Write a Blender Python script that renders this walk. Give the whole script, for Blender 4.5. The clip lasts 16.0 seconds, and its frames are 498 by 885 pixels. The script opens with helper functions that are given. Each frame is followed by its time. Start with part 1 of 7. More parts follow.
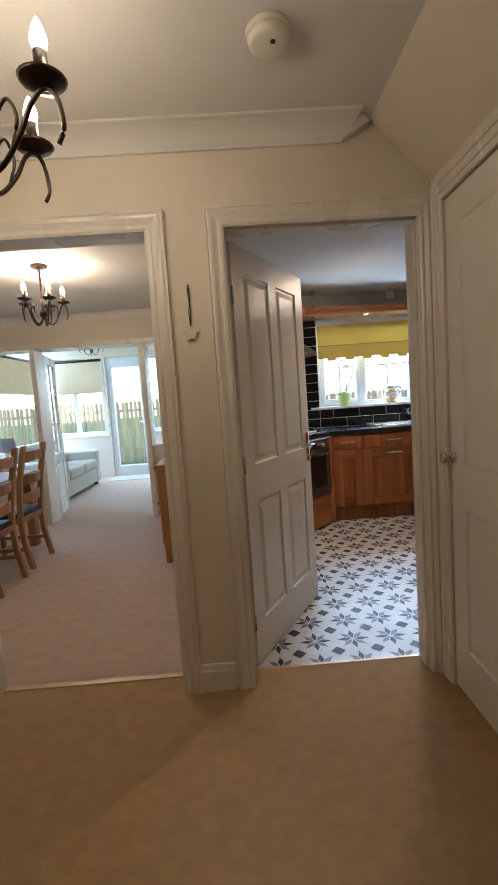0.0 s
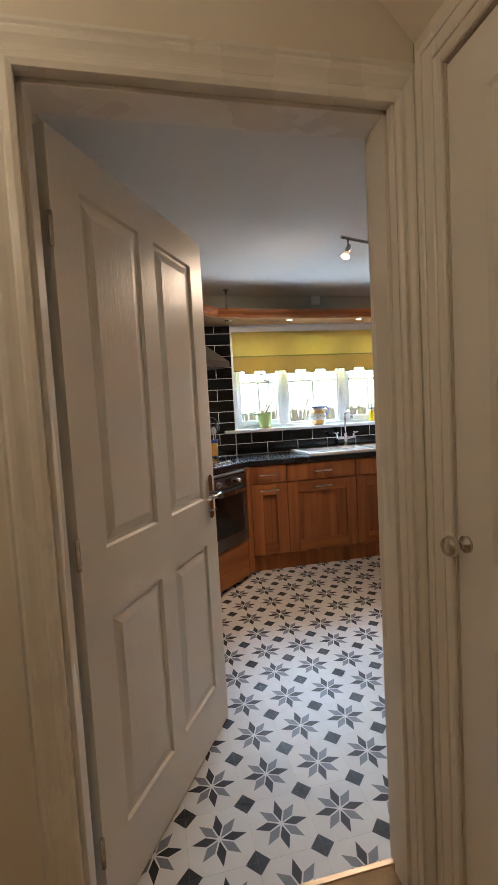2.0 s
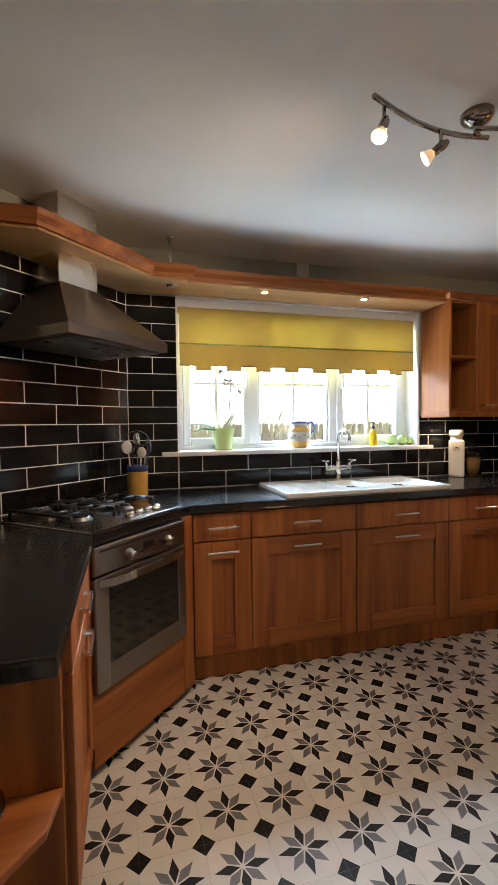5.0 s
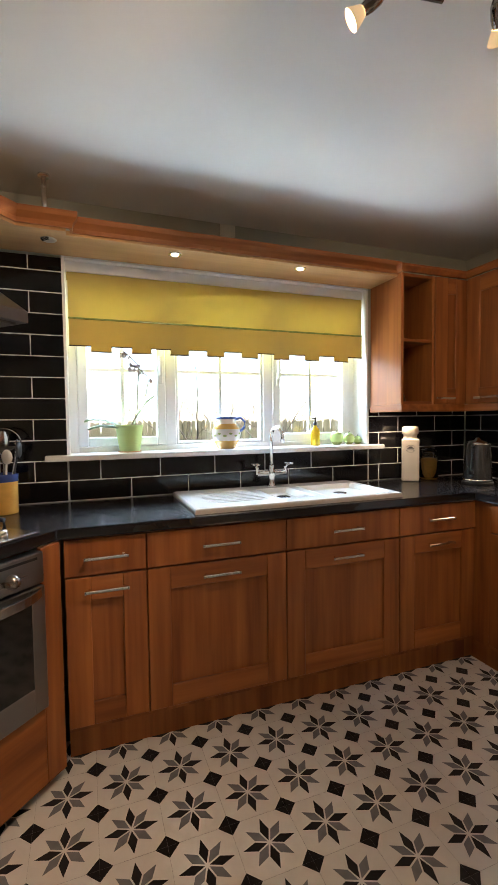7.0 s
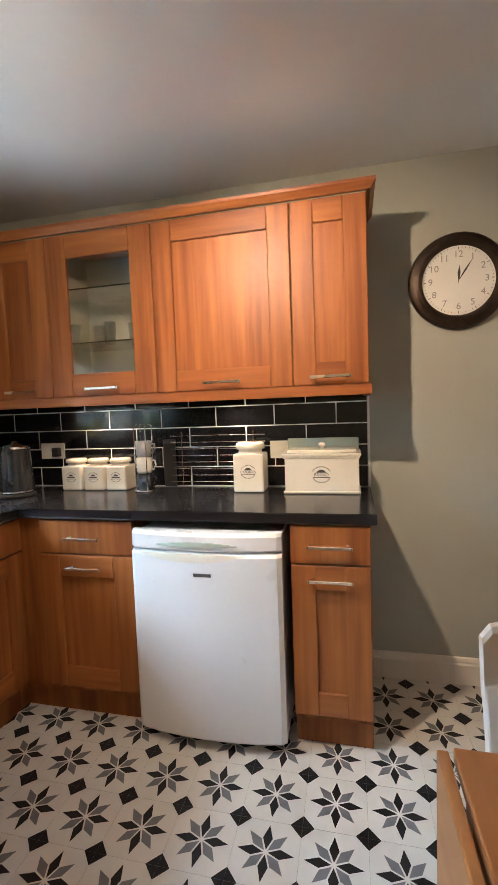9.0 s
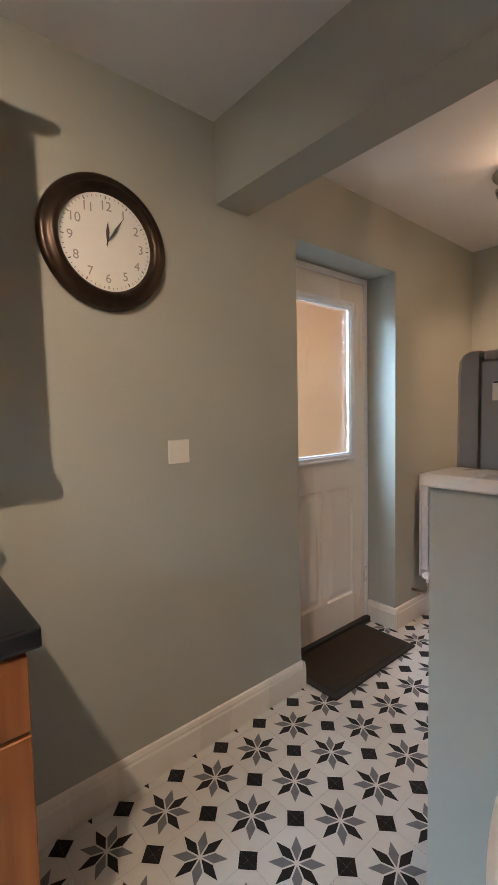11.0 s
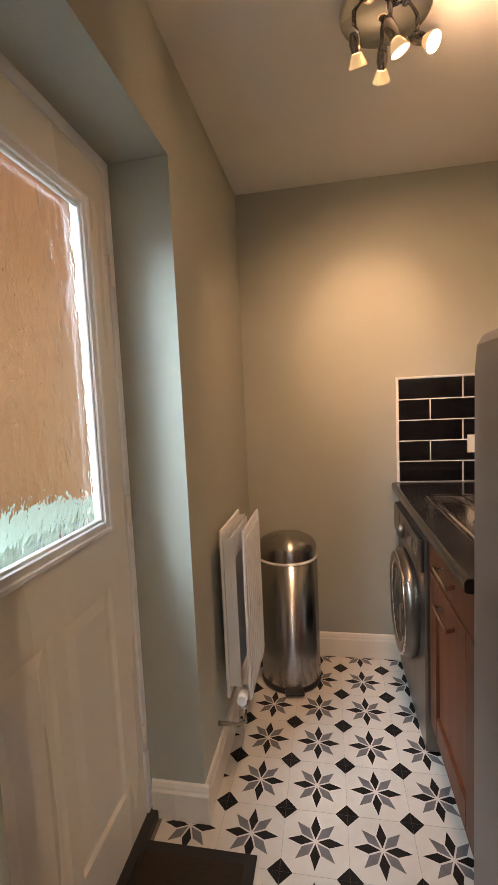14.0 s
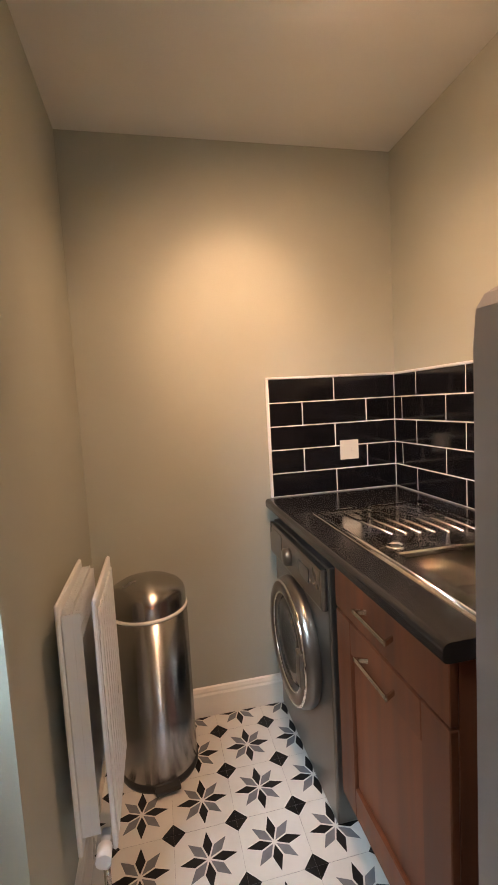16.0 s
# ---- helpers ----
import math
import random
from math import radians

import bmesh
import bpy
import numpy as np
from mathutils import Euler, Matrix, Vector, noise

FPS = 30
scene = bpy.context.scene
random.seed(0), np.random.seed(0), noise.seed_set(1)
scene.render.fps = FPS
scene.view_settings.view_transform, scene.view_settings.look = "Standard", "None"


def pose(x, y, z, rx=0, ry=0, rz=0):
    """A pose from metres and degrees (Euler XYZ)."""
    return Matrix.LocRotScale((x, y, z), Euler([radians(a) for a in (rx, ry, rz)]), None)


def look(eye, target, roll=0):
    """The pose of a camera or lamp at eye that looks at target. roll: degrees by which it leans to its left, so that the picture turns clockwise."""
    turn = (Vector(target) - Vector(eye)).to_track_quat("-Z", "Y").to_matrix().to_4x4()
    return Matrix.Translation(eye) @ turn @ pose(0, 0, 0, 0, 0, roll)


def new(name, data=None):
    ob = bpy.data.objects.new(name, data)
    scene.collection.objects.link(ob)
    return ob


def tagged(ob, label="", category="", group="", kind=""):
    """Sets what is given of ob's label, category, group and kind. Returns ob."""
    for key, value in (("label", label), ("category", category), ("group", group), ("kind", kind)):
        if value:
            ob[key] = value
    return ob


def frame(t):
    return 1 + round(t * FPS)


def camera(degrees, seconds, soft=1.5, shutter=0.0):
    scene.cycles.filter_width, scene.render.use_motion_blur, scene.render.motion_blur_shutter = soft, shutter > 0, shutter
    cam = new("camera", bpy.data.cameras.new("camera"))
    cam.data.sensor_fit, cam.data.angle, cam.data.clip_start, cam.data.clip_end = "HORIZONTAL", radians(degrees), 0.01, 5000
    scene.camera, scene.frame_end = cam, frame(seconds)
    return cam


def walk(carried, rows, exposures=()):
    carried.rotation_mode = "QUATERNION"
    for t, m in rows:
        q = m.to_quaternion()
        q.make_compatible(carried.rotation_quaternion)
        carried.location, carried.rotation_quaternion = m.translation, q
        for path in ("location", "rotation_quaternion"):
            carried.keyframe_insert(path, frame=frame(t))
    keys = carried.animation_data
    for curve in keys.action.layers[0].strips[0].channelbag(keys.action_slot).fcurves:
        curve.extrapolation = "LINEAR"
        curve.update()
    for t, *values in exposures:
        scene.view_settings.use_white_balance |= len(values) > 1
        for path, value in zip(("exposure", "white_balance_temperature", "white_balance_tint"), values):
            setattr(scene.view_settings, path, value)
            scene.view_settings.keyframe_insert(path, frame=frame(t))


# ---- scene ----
cam = camera(59.1, 16.0)
PATH = [
    (0, (0.102, -0.1, 1.308), (0.151, 1.891, 1.119), -4.0),
    (0.5, (0.088, 0.103, 1.315), (0.335, 2.08, 1.144), -3.5),
    (1, (0.191, 0.349, 1.328), (0.396, 2.334, 1.186), -3.4),
    (1.5, (0.277, 0.56, 1.325), (0.508, 2.542, 1.187), -3.3),
    (2, (0.331, 0.832, 1.334), (0.74, 2.785, 1.199), -3.2),
    (2.5, (0.409, 1.087, 1.338), (0.899, 3.021, 1.203), -3.2),
    (3, (0.511, 1.369, 1.356), (1.02, 3.3, 1.235), -3.0),
    (3.5, (0.568, 1.625, 1.354), (1.122, 3.544, 1.251), -2.5),
    (4, (0.617, 1.83, 1.361), (1.255, 3.723, 1.269), -1.6),
    (4.2, (0.652, 1.896, 1.348), (1.274, 3.795, 1.27), -1.4),
    (6.3, (0.923, 2.416, 1.35), (1.382, 4.359, 1.242), 0.4),
    (6.5, (0.997, 2.466, 1.314), (1.445, 4.414, 1.231), 0.6),
    (7, (1.15, 2.53, 1.337), (1.841, 4.404, 1.237), -0.7),
    (7.5, (1.209, 2.615, 1.336), (2.312, 4.28, 1.215), -1.1),
    (8, (1.226, 2.754, 1.323), (2.77, 4.02, 1.207), -1.8),
    (8.4, (1.282, 2.833, 1.314), (3.044, 3.771, 1.186), -2.0),
    (8.5, (1.31, 2.835, 1.315), (3.109, 3.698, 1.181), -1.8),
    (9, (1.472, 2.873, 1.328), (3.414, 3.328, 1.183), -2.1),
    (9.3, (1.545, 2.871, 1.323), (3.534, 3.037, 1.187), -2.2),
    (9.5, (1.63, 2.948, 1.303), (3.622, 2.831, 1.169), -1.6),
    (10, (1.807, 3.032, 1.32), (3.693, 2.379, 1.184), -1.5),
    (10.2, (1.883, 3.03, 1.309), (3.716, 2.241, 1.176), -1.3),
    (12.3, (2.753, 2.607, 1.391), (3.752, 0.884, 1.212), -2.6),
    (12.5, (2.804, 2.493, 1.403), (3.774, 0.753, 1.221), -2.8),
    (13, (2.935, 2.303, 1.386), (3.778, 0.499, 1.2), -2.8),
    (13.5, (3.12, 2.122, 1.389), (3.694, 0.214, 1.211), -2.7),
    (14, (3.202, 1.972, 1.374), (3.562, 0.013, 1.192), -2.6),
    (14.5, (3.227, 1.798, 1.384), (3.366, -0.189, 1.204), -3.7),
    (15, (3.249, 1.73, 1.363), (3.174, -0.261, 1.191), -3.9),
    (15.5, (3.291, 1.633, 1.353), (3.025, -0.342, 1.18), -3.7),
    (16, (3.341, 1.528, 1.358), (2.934, -0.422, 1.181), -3.2),
]
walk(cam, [(t, look(eye, target, roll)) for t, eye, target, roll in PATH],
     [(0.0, 5.22, 5500, 10), (1.0, 5.22, 5500, 10), (2.0, 5.28, 5850, 10), (2.5, 5.1, 6200, 10), (3.0, 5.2, 6350, 10), (4.0, 5.22, 6300, 10), (6.5, 5.36, 6400, 11), (7.2, 5.26, 6400, 11), (8.2, 5.3, 6250, 10), (9.0, 5.66, 5950, 8),
      (10.0, 5.52, 5600, 8), (12.5, 5.3, 5950, 10), (13.3, 5.24, 6200, 10), (14.0, 5.1, 6900, 12), (14.5, 5.1, 6900, 12), (15.5, 5.3, 6750, 11), (16.0, 5.34, 6550, 10)])

# ---- light ----
world = bpy.data.worlds.new("sky")
scene.world = world
world.use_nodes = True
wn = world.node_tree
sky = wn.nodes.new("ShaderNodeTexSky")
sky.sky_type, sky.sun_disc = "NISHITA", False
sky.sun_elevation, sky.sun_rotation = radians(38), radians(200)
sky.dust_density, sky.air_density = 0.5, 1.0
wn.links.new(sky.outputs[0], wn.nodes["Background"].inputs[0])
wn.nodes["Background"].inputs[1].default_value = 0.018


def lamp(name, kind, place, energy, colour, size=0.03, target=None, angle=70, blend=0.6):
    data = bpy.data.lights.new(name, kind)
    data.energy, data.color = energy, colour
    if kind == "SUN":
        data.angle = radians(size)
    else:
        data.shadow_soft_size = size
    if kind == "SPOT":
        data.spot_size, data.spot_blend = radians(angle), blend
    ob = new(name, data)
    ob.matrix_basis = look(place, target or (place[0], place[1], place[2] - 1))
    return ob


WARM = (1.0, 0.73, 0.46)
SPOT = (1.0, 0.70, 0.45)
WARM_SPOT = (1.0, 0.585, 0.34)
lamp("sun", "SUN", (6, -14, 12), 0.3, (1.0, 0.96, 0.9), 20, (0, 0, 0))


def sky_light(name, place, target, w, h, energy, colour):
    """An added area lamp outside a window, standing in for daylight."""
    data = bpy.data.lights.new(name, "AREA")
    data.shape, data.size, data.size_y = "RECTANGLE", w, h
    data.energy, data.color = energy, colour
    new(name, data).matrix_basis = look(place, target)


DAY = (0.64, 0.83, 1.0)
sky_light("kitchen_window_sky", (1.95, 6.5, 2.66), (1.95, 2.6, 0.8), 2.4, 1.05, 9.2, DAY)
# Unseen lamp low outside, in place of daylight thrown up by the garden.
sky_light("garden_bounce", (1.95, 5.65, 0.72), (1.95, 3.6, 2.5), 1.9, 0.4, 1.15, (0.80, 0.92, 1.0))
sky_light("back_door_sky", (4.5, 1.75, 2.35), (3.72, 0.75, 0.95), 0.6, 1.1, 2.4, DAY)
sky_light("sun_room_sky", (-2.0, 9.35, 2.95), (-2.0, 6.0, 0.2), 3.2, 0.8, 6.0, DAY)
sky_light("sun_room_side_sky", (-4.3, 7.0, 2.8), (-2.0, 6.6, 0.3), 2.6, 0.8, 5.0, DAY)
# ---- materials ----


def mat(name, colour, rough=0.6, metal=0.0, vary=0.08, scale=6.0, bump=0.0, bump_scale=80.0, stretch=(1, 1, 1), per=0.0, coat=0.0, spec=0.5):
    m = bpy.data.materials.new(name)
    m.use_nodes = True
    t = m.node_tree
    b = t.nodes["Principled BSDF"]
    b.inputs["Roughness"].default_value, b.inputs["Metallic"].default_value = rough, metal
    b.inputs["Coat Weight"].default_value = coat
    b.inputs["Specular IOR Level"].default_value = spec
    b.inputs["Coat Roughness"].default_value = 0.12
    co = t.nodes.new("ShaderNodeTexCoord")
    mp = t.nodes.new("ShaderNodeMapping")
    mp.inputs["Scale"].default_value = stretch
    t.links.new(co.outputs["Object"], mp.inputs[0])
    n = t.nodes.new("ShaderNodeTexNoise")
    n.inputs["Scale"].default_value, n.inputs["Detail"].default_value = scale, 6
    t.links.new(mp.outputs[0], n.inputs["Vector"])
    r = t.nodes.new("ShaderNodeMapRange")
    r.inputs[1].default_value, r.inputs[2].default_value = 0.3, 0.7
    r.inputs[3].default_value, r.inputs[4].default_value = 1 - vary, 1 + vary
    t.links.new(n.outputs[0], r.inputs[0])
    h = t.nodes.new("ShaderNodeHueSaturation")
    h.inputs["Color"].default_value = (*colour, 1)
    if per:
        oi = t.nodes.new("ShaderNodeObjectInfo")
        r2 = t.nodes.new("ShaderNodeMapRange")
        r2.inputs[3].default_value, r2.inputs[4].default_value = 1 - per, 1 + per
        t.links.new(oi.outputs["Random"], r2.inputs[0])
        mu = t.nodes.new("ShaderNodeMath")
        mu.operation = "MULTIPLY"
        t.links.new(r.outputs[0], mu.inputs[0])
        t.links.new(r2.outputs[0], mu.inputs[1])
        t.links.new(mu.outputs[0], h.inputs["Value"])
    else:
        t.links.new(r.outputs[0], h.inputs["Value"])
    t.links.new(h.outputs[0], b.inputs["Base Color"])
    rr = t.nodes.new("ShaderNodeMapRange")
    rr.inputs[3].default_value, rr.inputs[4].default_value = max(0, rough - 0.08), min(1, rough + 0.08)
    t.links.new(n.outputs[0], rr.inputs[0])
    t.links.new(rr.outputs[0], b.inputs["Roughness"])
    if bump:
        n2 = t.nodes.new("ShaderNodeTexNoise")
        n2.inputs["Scale"].default_value, n2.inputs["Detail"].default_value = bump_scale, 4
        t.links.new(mp.outputs[0], n2.inputs["Vector"])
        bu = t.nodes.new("ShaderNodeBump")
        bu.inputs["Strength"].default_value, bu.inputs["Distance"].default_value = bump, 0.003
        t.links.new(n2.outputs[0], bu.inputs["Height"])
        t.links.new(bu.outputs[0], b.inputs["Normal"])
    return m


def wood(name, light, dark, grain="z", rough=0.44, per=0.06):
    """Cherry or oak boards with long grain along one axis and broad staves of varied tone."""
    m = bpy.data.materials.new(name)
    m.use_nodes = True
    t = m.node_tree
    b = t.nodes["Principled BSDF"]
    co = t.nodes.new("ShaderNodeTexCoord")
    fine, broad = [t.nodes.new("ShaderNodeMapping") for _ in range(2)]
    k = "xyz".index(grain)
    fine.inputs["Scale"].default_value = [2.5 if i == k else 42 for i in range(3)]
    broad.inputs["Scale"].default_value = [0.7 if i == k else 13 for i in range(3)]
    oi = t.nodes.new("ShaderNodeObjectInfo")
    sh = t.nodes.new("ShaderNodeVectorMath")
    sh.operation = "ADD"
    sc = t.nodes.new("ShaderNodeMath")
    sc.operation = "MULTIPLY"
    sc.inputs[1].default_value = 7
    t.links.new(oi.outputs["Random"], sc.inputs[0])
    t.links.new(co.outputs["Object"], sh.inputs[0])
    t.links.new(sc.outputs[0], sh.inputs[1])
    n1, n2 = [t.nodes.new("ShaderNodeTexNoise") for _ in range(2)]
    for mp, n, s, d in ((fine, n1, 1.0, 5), (broad, n2, 1.0, 2)):
        t.links.new(sh.outputs[0], mp.inputs[0])
        t.links.new(mp.outputs[0], n.inputs["Vector"])
        n.inputs["Scale"].default_value, n.inputs["Detail"].default_value = s, d
    ad = t.nodes.new("ShaderNodeMath")
    ad.operation = "MULTIPLY_ADD"
    ad.inputs[1].default_value = 0.36
    t.links.new(n1.outputs[0], ad.inputs[0])
    cr = t.nodes.new("ShaderNodeValToRGB")
    cr.color_ramp.elements[0].position, cr.color_ramp.elements[1].position = 0.36, 0.66
    cr.color_ramp.elements[0].color, cr.color_ramp.elements[1].color = (*dark, 1), (*light, 1)
    hf = t.nodes.new("ShaderNodeMath")
    hf.operation = "MULTIPLY"
    hf.inputs[1].default_value = 0.64
    t.links.new(n2.outputs[0], hf.inputs[0])
    t.links.new(hf.outputs[0], ad.inputs[2])
    t.links.new(ad.outputs[0], cr.inputs[0])
    h = t.nodes.new("ShaderNodeHueSaturation")
    r2 = t.nodes.new("ShaderNodeMapRange")
    r2.inputs[3].default_value, r2.inputs[4].default_value = 1 - per, 1 + per
    t.links.new(oi.outputs["Random"], r2.inputs[0])
    t.links.new(r2.outputs[0], h.inputs["Value"])
    t.links.new(cr.outputs[0], h.inputs["Color"])
    t.links.new(h.outputs[0], b.inputs["Base Color"])
    rr = t.nodes.new("ShaderNodeMapRange")
    rr.inputs[3].default_value, rr.inputs[4].default_value = rough - 0.08, rough + 0.1
    t.links.new(n1.outputs[0], rr.inputs[0])
    t.links.new(rr.outputs[0], b.inputs["Roughness"])
    bu = t.nodes.new("ShaderNodeBump")
    bu.inputs["Strength"].default_value, bu.inputs["Distance"].default_value = 0.12, 0.001
    b.inputs["Specular IOR Level"].default_value = 0.35
    t.links.new(n1.outputs[0], bu.inputs["Height"])
    t.links.new(bu.outputs[0], b.inputs["Normal"])
    return m


def glow(name, colour, strength):
    m = bpy.data.materials.new(name)
    m.use_nodes = True
    b = m.node_tree.nodes["Principled BSDF"]
    b.inputs["Base Color"].default_value = (*colour, 1)
    b.inputs["Emission Color"].default_value = (*colour, 1)
    b.inputs["Emission Strength"].default_value = strength
    return m


def glass(name, colour=(1, 1, 1), rough=0.0, bump=0.0, bump_scale=40.0):
    m = bpy.data.materials.new(name)
    m.use_nodes = True
    t = m.node_tree
    b = t.nodes["Principled BSDF"]
    b.inputs["Base Color"].default_value = (*colour, 1)
    b.inputs["Transmission Weight"].default_value = 1
    b.inputs["Roughness"].default_value, b.inputs["IOR"].default_value = rough, 1.45
    if bump:
        co = t.nodes.new("ShaderNodeTexCoord")
        n = t.nodes.new("ShaderNodeTexNoise")
        n.inputs["Scale"].default_value, n.inputs["Detail"].default_value = bump_scale, 3
        mp = t.nodes.new("ShaderNodeMapping")
        mp.inputs["Scale"].default_value = (1, 1.3, 0.75)
        t.links.new(co.outputs["Object"], mp.inputs[0])
        t.links.new(mp.outputs[0], n.inputs["Vector"])
        bu = t.nodes.new("ShaderNodeBump")
        bu.inputs["Strength"].default_value, bu.inputs["Distance"].default_value = bump, 0.006
        t.links.new(n.outputs[0], bu.inputs["Height"])
        t.links.new(bu.outputs[0], b.inputs["Normal"])
    return m


def fabric(name, colour, through_light=0.5):
    """Thin cloth that lets daylight through."""
    m = mat(name, colour, 0.9, vary=0.05, scale=9, bump=0.3, bump_scale=700)
    t = m.node_tree
    out, b = t.nodes["Material Output"], t.nodes["Principled BSDF"]
    tr = t.nodes.new("ShaderNodeBsdfTranslucent")
    tr.inputs[0].default_value = (*colour, 1)
    mx = t.nodes.new("ShaderNodeMixShader")
    mx.inputs[0].default_value = through_light
    t.links.new(b.outputs[0], mx.inputs[1])
    t.links.new(tr.outputs[0], mx.inputs[2])
    t.links.new(mx.outputs[0], out.inputs[0])
    return m


